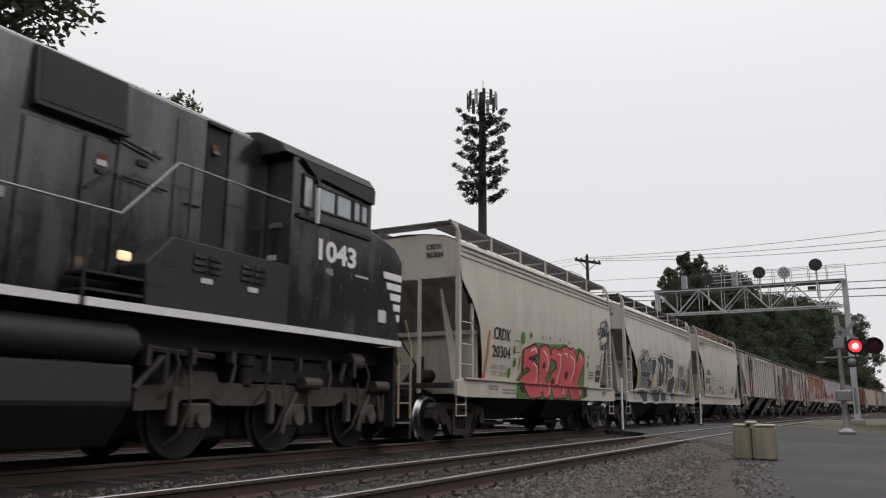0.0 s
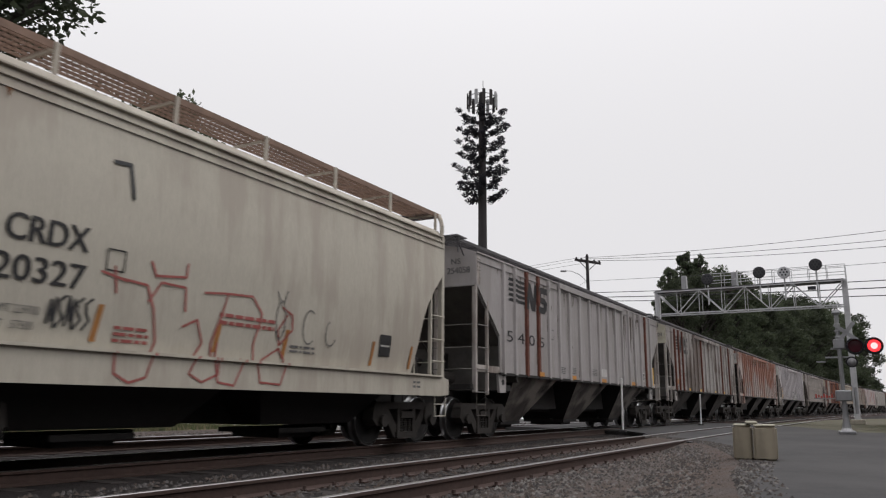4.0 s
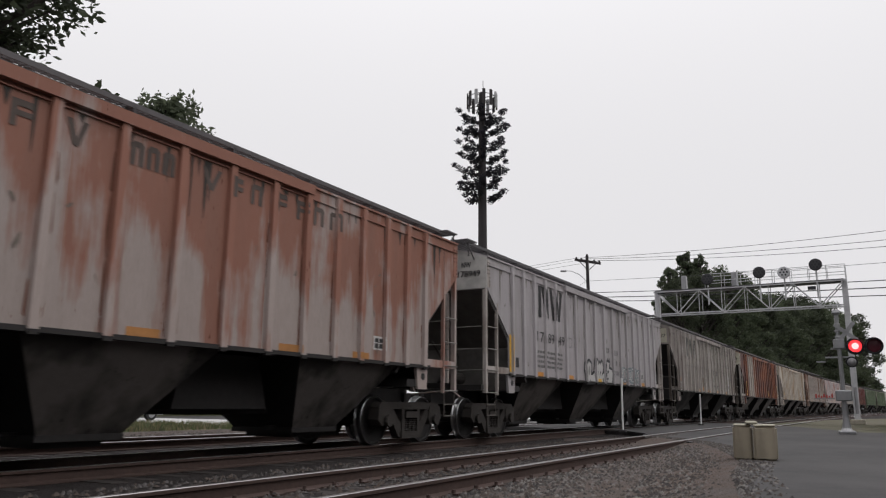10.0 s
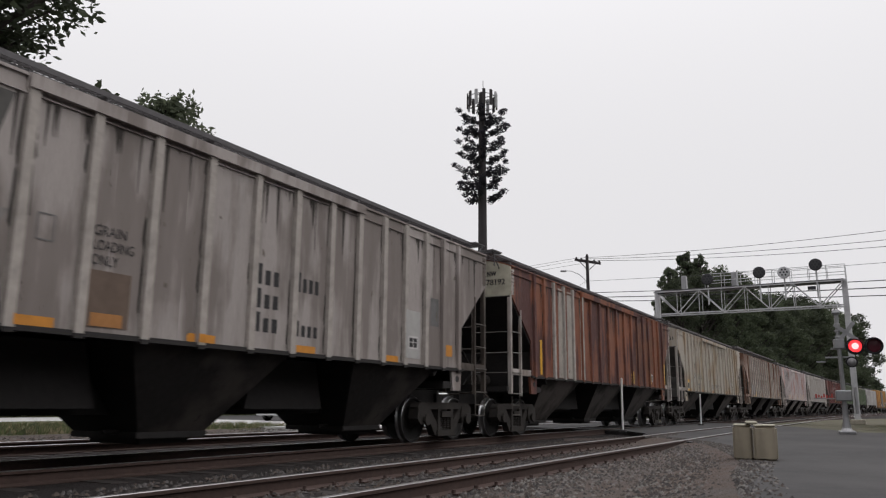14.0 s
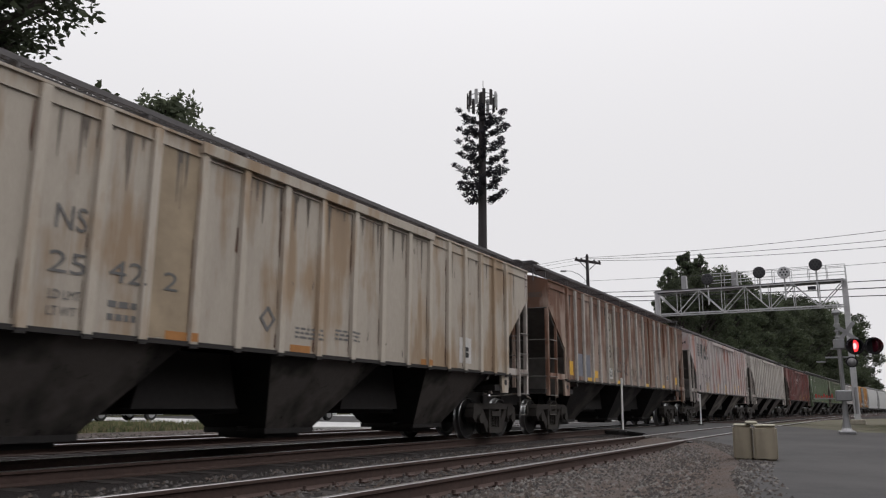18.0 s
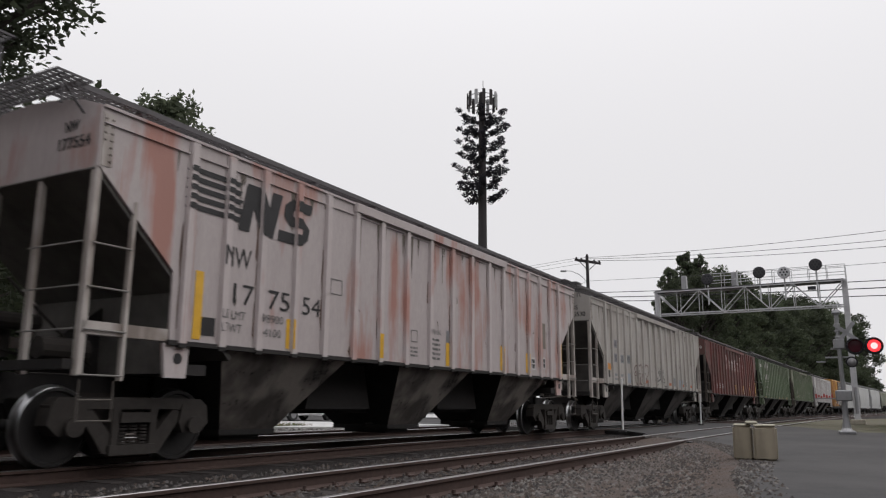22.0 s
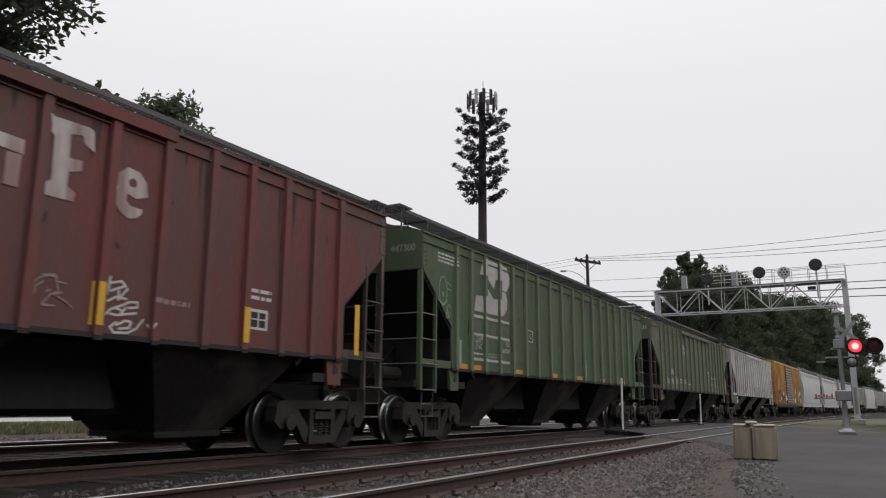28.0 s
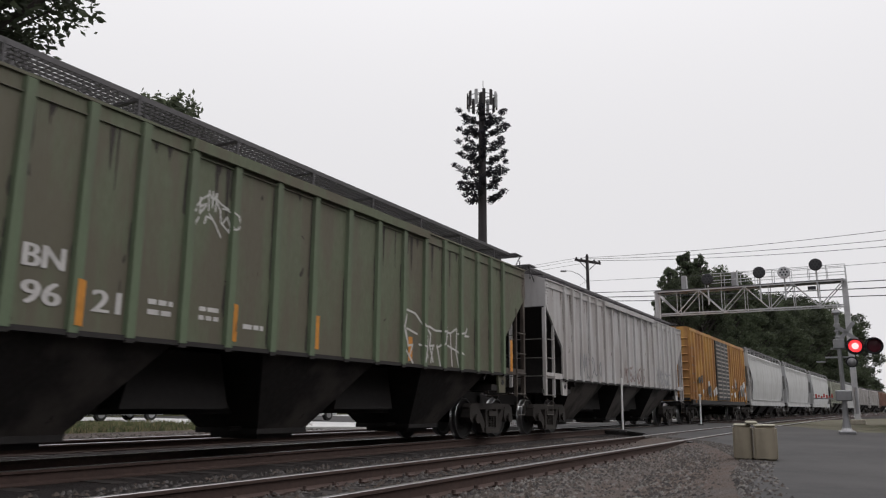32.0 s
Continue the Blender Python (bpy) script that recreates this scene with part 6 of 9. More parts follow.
def stripes(car, places, mat=YELLOW):
    for x, z0, z1 in places:
        block(car, x, z0, x + 0.14, z1, mat, 1, name="reflector_stripe", label="yellow reflective stripe")


def road_emblem(car, x, z, material=GREYINK):
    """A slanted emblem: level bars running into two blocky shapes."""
    for k in range(5):
        block(car, x, z + 0.10 + k * 0.125, x + 1.02 - k * 0.02, z + 0.175 + k * 0.125, material, 2, slant=0.05, name="emblem_bar")
    painted(car, [[(x + u, z + v) for u, v in ((0.95, 0.0), (1.17, 0.0), (1.24, 0.36), (1.42, 0.0), (1.66, 0.0), (1.84, 0.70), (1.62, 0.70), (1.55, 0.34), (1.36, 0.70), (1.10, 0.70))]], material, 3, "emblem_shape")
    painted(car, [[(x + u, z + v) for u, v in ((1.76, 0.0), (2.28, 0.0), (2.45, 0.12), (2.48, 0.30), (2.34, 0.42), (2.08, 0.43), (2.10, 0.53), (2.50, 0.53), (2.54, 0.70), (2.06, 0.70), (1.90, 0.58), (1.88, 0.40), (2.02, 0.27), (2.26, 0.26), (2.24, 0.17), (1.78, 0.17))]], material, 3, "emblem_shape")


def panel_number(car, pairs, first, z0, z1, material):
    """A road number set two digits to a bay, between the posts."""
    for k, t in enumerate(pairs):
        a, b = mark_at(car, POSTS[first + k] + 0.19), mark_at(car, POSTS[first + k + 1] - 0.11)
        words(car, t, a, z0, b, z1, material, 2)


def zigzag_emblem(car, x, z, h, material=GREYINK):
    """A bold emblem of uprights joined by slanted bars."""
    t = 0.19
    for q in ([(0, 0), (t, 0), (t, h), (0, h)], [(t, h), (0.50, 0), (0.50 + t, 0), (0.50 + t, 0.34), (t + 0.20, h)], [(0.50, 0.30), (0.50 + t, 0.0), (0.50 + t, h), (0.50, h)],
              [(0.78, h), (0.78 + t, h), (1.14, 0.0), (0.98, 0.0)], [(0.98, 0.0), (1.14, 0.0), (1.32, h), (1.20, h)], [(1.20, h), (1.34, h), (1.52, 0.0), (1.38, 0.0)], [(1.38, 0.0), (1.52, 0.0), (1.74, h), (1.56, h)]):
        painted(car, [[(x + u, z + v) for u, v in q]], material, 2, "emblem_bar")


# ribbed hoppers, one by one
ribbed_common(c4, (-5.13, -2.72, 0.10, 3.48))
block(c4, 0.02, 1.68, 0.66, 1.92, WHITEINK, 1)
for n, (x, z, w) in enumerate(((-3.6, 1.62, 0.5), (-2.68, 1.65, 0.45), (-0.92, 1.68, 0.6))):
    small_print(c4, x, z, x + w, z + 0.2, 4, GREYINK, 20 + n)
cog(c4, 4.86, 1.68, 5.20, 2.0)
words(c4, "5 4 0 5", -7.0, 2.25, -4.66, 2.52, BLACKINK, 2)
lines(c4, [[(-4.23, 2.52), (-3.95, 2.52), (-3.95, 2.78), (-4.23, 2.78), (-4.23, 2.52)]], 0.02, GREYINK, 1, False, "lettering", cap=False)
stripes(c4, ((6.4, 1.55, 2.25),))
road_emblem(c4, -6.9, 3.15, BLACKINK)
SOOTRUN = plain("dark_brown_grain_stain", (0.085, 0.062, 0.050), 0.85, 0, 0.5, 4, 0)
rnd = random.Random(64)
for x0, x1, zb, n in ((2.56, 3.02, 1.9, 12), (3.40, 3.92, 2.4, 8), (4.3, 4.6, 3.2, 4)):
    for k in range(n):
        x, w = rnd.uniform(x0, x1), rnd.uniform(0.02, 0.09)
        zt, z0 = 3.93 - rnd.uniform(0, 0.1), zb + rnd.uniform(0.0, 1.2)
        painted(c4, [[(x - w, zt), (x + w, zt), (x + w * 0.8, (zt + z0) / 2), (x + w * 0.3, z0 + 0.1), (x, z0), (x - w * 0.4, z0 + 0.2), (x - w * 0.7, (zt + z0) / 2 + 0.1)]], SOOTRUN, k % 5, "stain_run", "", posts=(k % 3 == 0))
road_emblem(c5, -6.74, 3.14, BLACKINK)
panel_number(c5, ("25", "62", "03"), 1, 2.12, 2.38, BLACKINK)
words(c5, "LD LMT", -5.95, 1.88, -5.45, 1.98, BLACKINK, 2)
words(c5, "LT WT", -5.95, 1.70, -5.52, 1.80, BLACKINK, 2)
words(c5, "201900", -5.22, 1.88, -4.70, 1.98, BLACKINK, 2)
words(c5, "61100", -5.18, 1.70, -4.75, 1.80, BLACKINK, 2)
words(c5, "NS", -5.92, 2.62, -5.42, 2.90, BLACKINK, 2)
block(c5, -6.69, 1.74, -6.2, 1.95, AMBER, 1)
cog(c5, -6.60, 1.51, -6.30, 1.70)
ribbed_common(c5, (-4.42, -2.0, 1.54, 4.1), mat=YELLOW)
panel_number(c6, ("17", "70", "49"), 1, 2.18, 2.46, GREYINK)
words(c6, "NW", -5.82, 2.66, -5.32, 2.93, GREYINK, 2)
block(c6, -6.48, 1.86, -6.07, 2.08, AMBER, 1)
block(c6, -6.40, 1.60, -6.10, 1.84, BLACKINK, 1)
lines(c6, [[(-3.54, 2.40), (-3.25, 2.40), (-3.25, 2.64), (-3.54, 2.64), (-3.54, 2.40)]], 0.02, BLACKINK, 1, False, "lettering", cap=False)
FADED = plain("faded_slate_letters", (0.11, 0.085, 0.075), 0.8, 0, 0.5, 3, 0)

def plain_letter(car, x, z0, z1, form, w, material, layer=2):
    """One sign of a worn roadname as a plain shape: an upright with arms, an arch or a wedge."""
    m, t, h = x + w / 2, 0.075, z1 - z0
    if form == "arms":
        q = [(x, z0), (x + t, z0), (x + t, z0 + 0.4 * h), (x + w, z0 + 0.4 * h), (x + w, z0 + 0.6 * h), (x + t, z0 + 0.6 * h), (x + t, z1 - t), (x + w, z1 - t), (x + w, z1), (x, z1)]
    elif form == "arch":
        q = [(x, z0), (x + t, z0), (x + t, z1 - t), (x + w - t, z1 - t), (x + w - t, z0), (x + w, z0), (x + w, z1 - 0.04), (x + w - 0.04, z1), (x + 0.04, z1), (x, z1 - 0.04)]
    else:
        q = [(x, z1), (m - 0.04, z0), (m + 0.04, z0), (x + w, z1), (x + w - t, z1), (m, z0 + 0.3 * h), (x + t, z1)]
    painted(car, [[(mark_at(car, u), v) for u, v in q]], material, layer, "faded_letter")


for n, (x, form, w) in enumerate(((-3.75, "arch", 0.30), (-3.20, "arms", 0.26), (-2.55, "arch", 0.30), (-1.84, "arms", 0.24), (-1.20, "wedge", 0.28), (-0.34, "arch", 0.20), (-0.10, "arch", 0.20), (0.14, "arch", 0.20), (0.80, "wedge", 0.36), (1.34, "arms", 0.24), (1.74, "arch", 0.24), (2.27, "arms", 0.26), (2.76, "arms", 0.24), (3.18, "arch", 0.26), (3.60, "arch", 0.28))):
    plain_letter(c6, x, 3.54, 3.84, form, w, FADED)
cog(c6, 4.80, 1.68, 5.12, 1.92)
for a, b, z0, z1 in ((-5.85, -5.25, 1.60, 2.02), (-5.10, -4.55, 1.62, 2.02)):
    block(c6, a, z0, b, z1, plain("grey_repaint_patch", (0.22, 0.22, 0.235)), 1)
words(c6, "LD LMT", -5.80, 1.86, -5.32, 1.97, BLACKINK, 3)
words(c6, "LT WT", -5.80, 1.66, -5.38, 1.77, BLACKINK, 3)
words(c6, "221800", -5.06, 1.88, -4.60, 1.98, BLACKINK, 3)
words(c6, "54200", -5.04, 1.68, -4.66, 1.78, BLACKINK, 3)
small_print(c6, -3.0, 2.2, -2.4, 2.6, 4, GREYINK, 34)
ribbed_common(c6, (-3.0, -0.2, 2.4, 4.2), mat=AMBER)
zigzag_emblem(c7, -4.86, 3.05, 0.84, BLACKINK)
panel_number(c7, ("17", "89", "49"), 2, 2.40, 2.66, BLACKINK)
stripes(c7, ((-6.70, 1.54, 2.43), (6.74, 1.60, 2.35)))
ribbed_common(c7, (-5.08, -2.83, -0.24, 2.38, 4.70))
block(c7, -6.47, 1.66, -6.16, 1.90, BLACKINK, 1)
cog(c7, 4.70, 1.72, 5.05, 1.95)
small_print(c7, -5.0, 1.70, -3.2, 2.2, 4, GREYINK, 35)
lines(c7, [[(-2.75, 2.4), (-2.45, 2.4), (-2.45, 2.66), (-2.75, 2.66), (-2.75, 2.4)]], 0.015, GREYINK, 1, False, "lettering", cap=False)
def letter_blocks(car, x0, z0, x1, z1, n, material, layer=0):
    """A name set in plain blocks, one to a letter."""
    w = (x1 - x0) / n
    for k in range(n):
        tall = 1.0 if k == 0 else 0.72
        block(car, x0 + k * w, z0, x0 + (k + 0.62) * w, z0 + (z1 - z0) * tall, material, layer, name="letter_block")


for a, z0, b, z1, n in ((0.60, 2.46, 1.14, 2.70, 3), (1.48, 2.42, 2.06, 2.66, 4), (0.64, 2.14, 1.16, 2.36, 3), (1.52, 2.08, 2.0, 2.32, 2), (1.54, 1.76, 2.12, 1.98, 4)):
    letter_blocks(c7, a, z0, b, z1, n, GREYINK)
PUFFWHITE = plain("grey_white_spray_paint", (0.47, 0.455, 0.45), 0.65, 0, 0.12, 3, 0)
PUFF = [[(-1.36, 1.98), (-1.25, 2.04), (-1.15, 2.12), (-0.95, 2.08), (-0.79, 2.02), (-0.79, 1.87), (-0.86, 1.7), (-0.7, 1.69), (-0.52, 1.77), (-0.44, 1.5), (-1.3, 1.47), (-1.31, 1.66), (-1.38, 1.83)],
        [(-0.42, 2.14), (-0.31, 2.14), (-0.19, 1.98), (-0.15, 1.81), (-0.03, 1.51), (-0.44, 1.5), (-0.44, 1.75), (-0.51, 1.84)],
        [(-0.14, 2.01), (-0.04, 2.1), (0.08, 2.04), (0.23, 2.15), (0.32, 2.04), (0.29, 1.86), (0.18, 1.7), (0.43, 1.8), (0.52, 1.52), (-0.03, 1.51), (-0.13, 1.85)],
        [(0.54, 2.03), (0.78, 2.16), (1.02, 2.15), (0.93, 1.96), (1.24, 1.92), (1.31, 1.83), (1.23, 1.52), (0.59, 1.51), (0.51, 1.84)]]
PUFF_GAPS = [[(-1.19, 1.89), (-1.1, 1.88), (-1.11, 1.77), (-1.18, 1.78)], [(-1.0, 1.48), (-0.93, 1.55), (-0.85, 1.51), (-0.86, 1.46), (-1.0, 1.46)], [(0.01, 1.83), (0.12, 1.83), (0.06, 1.69)], [(0.66, 1.85), (0.93, 1.92), (0.87, 1.81), (0.69, 1.77)], [(0.26, 1.62), (0.35, 1.63), (0.36, 1.53), (0.28, 1.52)], [(-1.02, 1.68), (-0.99, 1.95), (-0.93, 1.95), (-0.98, 1.69)], [(0.68, 1.64), (0.87, 1.67), (0.85, 1.61), (0.71, 1.58)]]
lines(c7, [q + q[:1] for q in PUFF], 0.17, CHARCOAL, 3)
painted(c7, PUFF, PUFFWHITE, 5, "graffiti", "white puffed graffiti letters with black outline")
painted(c7, PUFF_GAPS, CHARCOAL, 8, "graffiti")
block(c7, -0.28, 1.46, 0.13, 1.60, YELLOW, 10)
tag(c7, 2.2, 1.52, 4.5, 2.08, 7, BLUEGREY, 0.13, 41)
tag(c7, 2.2, 1.52, 4.5, 2.08, 7, CHALK, 0.04, 41, layer=4)
zigzag_emblem(c8, -4.86, 3.05, 0.84, plain("weathered_grey_letters", (0.10, 0.095, 0.09), 0.75, 0, 0.5, 3, 0))
block(c8, -6.52, 1.88, -6.18, 2.08, AMBER, 1)
cog(c8, -6.52, 1.52, -6.20, 1.84)
panel_number(c8, ("17", "79", "77"), 2, 2.42, 2.66, plain("ghost_digits", (0.24, 0.22, 0.21), 0.75, 0, 0.4, 3, 0))
words(c8, "GRAIN", -2.05, 2.60, -1.62, 2.72, BLACKINK, 2)
words(c8, "LOADING", -2.05, 2.43, -1.50, 2.55, BLACKINK, 2)
words(c8, "ONLY", -2.05, 2.26, -1.70, 2.38, BLACKINK, 2)
block(c8, -2.06, 1.56, -1.50, 2.20, plain("brown_repaint_patch", (0.15, 0.105, 0.08), 0.7, 0, 0.35, 4, 0), 1)
block(c8, -2.00, 1.57, -1.58, 1.72, AMBER, 2)
lines(c8, [[(-2.73, 2.42), (-2.53, 2.42), (-2.53, 2.70), (-2.73, 2.70), (-2.73, 2.42)]], 0.016, GREYINK, 1, False, "lettering", cap=False)
for a, z0, b, z1, n in ((0.60, 2.42, 1.14, 2.72, 3), (1.48, 2.42, 2.06, 2.72, 4), (0.60, 2.08, 1.14, 2.36, 3), (0.60, 1.74, 1.14, 2.02, 3), (1.48, 1.74, 2.06, 1.98, 4)):
    letter_blocks(c8, a, z0, b, z1, n, BLACKINK)
ribbed_common(c8, (-2.9, -0.6, 1.5, 3.9))
block(c8, 6.12, 1.72, 6.46, 1.95, ORANGE, 1)
block(c8, 4.55, 1.60, 5.16, 2.50, plain("pale_grey_patch", (0.42, 0.41, 0.40), 0.7, 0, 0.2, 4, 0), 1)
cog(c8, 4.72, 1.78, 5.08, 2.02, 2)
block(c8, 5.55, 2.28, 5.88, 2.84, GREYINK, 1)
stripes(c9, ((1.92, 1.55, 1.98), (4.26, 1.60, 2.1), (6.44, 1.65, 2.45), (-6.50, 1.55, 2.45)), YELLOW)
cog(c9, 4.45, 1.70, 4.86, 1.98)
PALESTREAK = plain("chalky_pale_streak_paint", (0.44, 0.40, 0.36), 0.75, 0, 0.5, 3, 0)
rnd = random.Random(12)
painted(c9, [[(-5.15, 1.52), (-4.7, 1.52), (-4.72, 4.0), (-5.12, 4.0)], [(-4.45, 1.52), (-4.05, 1.52), (-4.08, 4.0), (-4.42, 4.0)], [(-3.35, 1.52), (-3.1, 1.52), (-3.12, 4.0), (-3.33, 4.0)]], PALESTREAK, 1, "paint_band", "pale paint bands")
BEIGESTREAK = plain("rusty_beige_streak_paint", (0.24, 0.11, 0.068), 0.8, 0, 0.5, 3, 0)
for k in range(34):
    x = rnd.uniform(2.6, 7.2)
    z1 = rnd.uniform(2.6, 4.0)
    z0 = z1 - rnd.uniform(0.5, 2.0)
    painted(c9, [[(x, max(1.55, z0)), (x + 0.03, max(1.55, z0)), (x + rnd.uniform(0.06, 0.22), z1 - 0.2), (x + 0.05, z1), (x - 0.05, z1 - 0.1)]], BEIGESTREAK, 1 + k % 4, "paint_streak")
words(c10, "NS", -5.05, 2.58, -4.66, 2.86, GREYINK, 2)
words(c10, "25", -5.08, 2.10, -4.62, 2.34, GREYINK, 2)
words(c10, "42", -4.32, 2.10, -3.84, 2.36, GREYINK, 2)
words(c10, "2", -3.54, 2.10, -3.31, 2.33, GREYINK, 2)
block(c10, -6.53, 1.50, -6.08, 2.0, WHITEINK, 1)
block(c10, -6.53, 1.87, -6.08, 2.0, YELLOW, 2)
block(c10, -6.53, 1.50, -6.08, 1.60, YELLOW, 2)
block(c10, -6.44, 1.63, -6.18, 1.84, BLACKINK, 2)
block(c10, 4.34, 1.62, 4.88, 2.16, WHITEINK, 1)
cog(c10, 4.46, 1.70, 4.80, 2.0, 2)
ribbed_common(c10, (-3.45, 2.74, -1.1), mat=AMBER)
OCHRE = plain("ochre_stained_bay", (0.36, 0.285, 0.20), 0.75, 0, 0.4, 2, 0)
painted(c10, [[(-3.74, 1.52), (-3.10, 1.52), (-3.10, 3.95), (-3.74, 3.95)]], OCHRE, 0, "stained_bay", "ochre stained bay", posts=False)
words(c10, "LD LMT", -5.04, 1.82, -4.66, 1.92, GREYINK, 2)
words(c10, "LT WT", -5.04, 1.64, -4.70, 1.74, GREYINK, 2)
small_print(c10, -4.3, 1.62, -3.9, 1.92, 2, GREYINK, 44)
small_print(c10, -1.0, 1.7, -0.3, 1.9, 3, GREYINK, 45)
small_print(c10, 0.0, 1.75, 0.7, 1.95, 3, GREYINK, 46)
lines(c10, [[(-1.62, 1.78), (-1.48, 1.94), (-1.62, 2.10), (-1.76, 1.94), (-1.62, 1.78)]], 0.05, GREYINK, 1, False, "lettering")
GHOST = plain("ghosted_grey_digits", (0.13, 0.105, 0.09), 0.75, 0, 0.4, 3, 0)
words(c11, "0", -3.28, 3.18, -2.92, 3.68, GHOST, 2)
words(c11, "8", -3.26, 2.33, -2.92, 2.74, GHOST, 2)
words(c11, "8", -2.40, 2.33, -2.06, 2.74, GHOST, 2)
words(c11, "5", -1.52, 2.38, -1.20, 2.76, GHOST, 2)
block(c11, -3.40, 1.64, -2.86, 1.98, WHITEINK, 1)
block(c11, -7.00, 1.62, -6.56, 2.02, YELLOW, 1)
for x in (-6.28, -5.60):
    block(c11, x, 1.62, x + 0.54, 2.28, plain("slate_grey_patch", (0.20, 0.21, 0.25), 0.7, 0, 0.3, 4, 0), 1)
block(c11, -4.82, 1.62, -4.36, 1.84, YELLOW, 1)
tag(c11, -3.36, 1.68, -2.92, 1.94, 3, CHARCOAL, 0.03, 50, layer=3)
ribbed_common(c11, (-2.53, 1.06, 3.5, -5.3), mat=YELLOW)
block(c11, 5.6, 1.70, 6.1, 2.0, YELLOW, 1)
cog(c11, 4.34, 1.82, 4.62, 2.04)
tag(c11, -2.6, 1.82, -1.9, 2.3, 3, CHARCOAL, 0.035, 51)
tag(c11, -1.75, 1.68, -1.05, 2.3, 3, CHARCOAL, 0.035, 52)
tag(c11, 0.15, 1.62, 0.66, 2.3, 2, CHARCOAL, 0.04, 53)
tag(c11, -0.9, 1.62, 0.0, 2.1, 3, GHOST, 0.03, 54)
BEIGEWORN = plain("worn_beige_paint", (0.34, 0.30, 0.25), 0.75, 0, 0.45, 3, 0)
for q in ([(-3.5, 1.54), (-2.75, 1.54), (-2.80, 3.8), (-3.45, 3.8)], [(-2.62, 1.54), (-2.2, 1.54), (-2.3, 3.4), (-2.55, 3.4)], [(1.55, 1.54), (2.2, 1.54), (2.1, 3.7), (1.62, 3.7)]):
    painted(c11, [q], BEIGEWORN, 0, "worn_bay", "bay worn to pale beige", posts=False)
road_emblem(c12, -7.27, 3.12, BLACKINK)
words(c12, "NW", -6.56, 2.58, -6.02, 2.86, BLACKINK, 2)
panel_number(c12, ("17", "75", "54"), 1, 2.08, 2.36, BLACKINK)
words(c12, "LD LMT", -6.56, 1.86, -6.08, 1.98, GREYINK, 2)
words(c12, "LT WT", -6.56, 1.68, -6.14, 1.80, GREYINK, 2)
words(c12, "198900", -5.80, 1.88, -5.30, 2.0, GREYINK, 2)
words(c12, "64100", -5.78, 1.68, -5.34, 1.80, GREYINK, 2)
stripes(c12, ((-7.0, 1.54, 2.43), (-5.22, 1.54, 1.98), (-2.84, 1.54, 1.97), (-0.38, 1.53, 1.99), (2.20, 1.55, 2.11), (3.70, 1.56, 2.04), (6.08, 1.55, 2.44)))
block(c12, -0.38, 2.0, -0.24, 2.24, LABELGREY, 1)
block(c12, 4.77, 2.23, 5.02, 2.9, plain("dun_repaint_patch", (0.20, 0.18, 0.15), 0.7, 0, 0.3, 4, 0), 1)
cog(c12, 3.94, 1.65, 4.30, 1.96)
words(c12, "WARNING", -1.06, 2.12, -0.58, 2.22, GREYINK, 2)
small_print(c12, -1.03, 1.60, -0.62, 2.06, 5, GREYINK, 90)
lines(c12, [[(-1.72, 1.92), (-1.50, 1.92), (-1.50, 2.13), (-1.72, 2.13), (-1.72, 1.92)]], 0.016, GREYINK, 1, False, "lettering", cap=False)
small_print(c12, -1.74, 1.62, -1.48, 1.84, 3, GREYINK, 91)
block(c12, -6.86, 1.60, -6.62, 1.84, BLACKINK, 1)
lines(c12, [[(-4.2, 2.5), (-3.9, 2.5), (-3.9, 2.74), (-4.2, 2.74), (-4.2, 2.5)]], 0.015, GREYINK, 1, False, "lettering", cap=False)
cog(c12, 4.7, 1.7, 5.0, 2.0)
for x0, z0, x1, z1, t in ((-6.26, 2.72, -5.74, 2.94, "NS"), (-6.28, 2.24, -5.76, 2.48, "25"), (-5.54, 2.24, -5.0, 2.48, "55"), (-4.78, 2.26, -4.22, 2.52, "30")):
    block(c13, x0, z0 - 0.02, x1, z1 + 0.02, LABELGREY, 1)
    words(c13, t, x0 + 0.08, z0 + 0.03, x1 - 0.10, z1 - 0.03, BLACKINK, 3)
block(c13, -6.99, 1.94, -6.50, 2.14, ORANGE, 1)
block(c13, -6.92, 1.70, -6.60, 1.92, BLACKINK, 1)
ribbed_common(c13, (-2.34, 1.25, 3.6, 5.2), mat=BURNT, z=1.63)
for x in (-6.1, -5.4):
    block(c13, x, 1.62, x + 0.30, 1.70, LABELGREY, 1)
    block(c13, x, 1.76, x + 0.30, 1.84, LABELGREY, 1)
block(c13, -4.75, 1.56, -4.25, 1.90, plain("blue_grey_patch", (0.30, 0.32, 0.36), 0.7, 0, 0.2, 4, 0), 1)
block(c13, 1.86, 1.62, 2.5, 1.96, LABELGREY, 1)
block(c13, 3.15, 1.60, 3.65, 1.92, plain("blue_grey_patch", (0.30, 0.32, 0.36), 0.7, 0, 0.2, 4, 0), 1)
cog(c13, 4.4, 1.60, 4.7, 1.9)
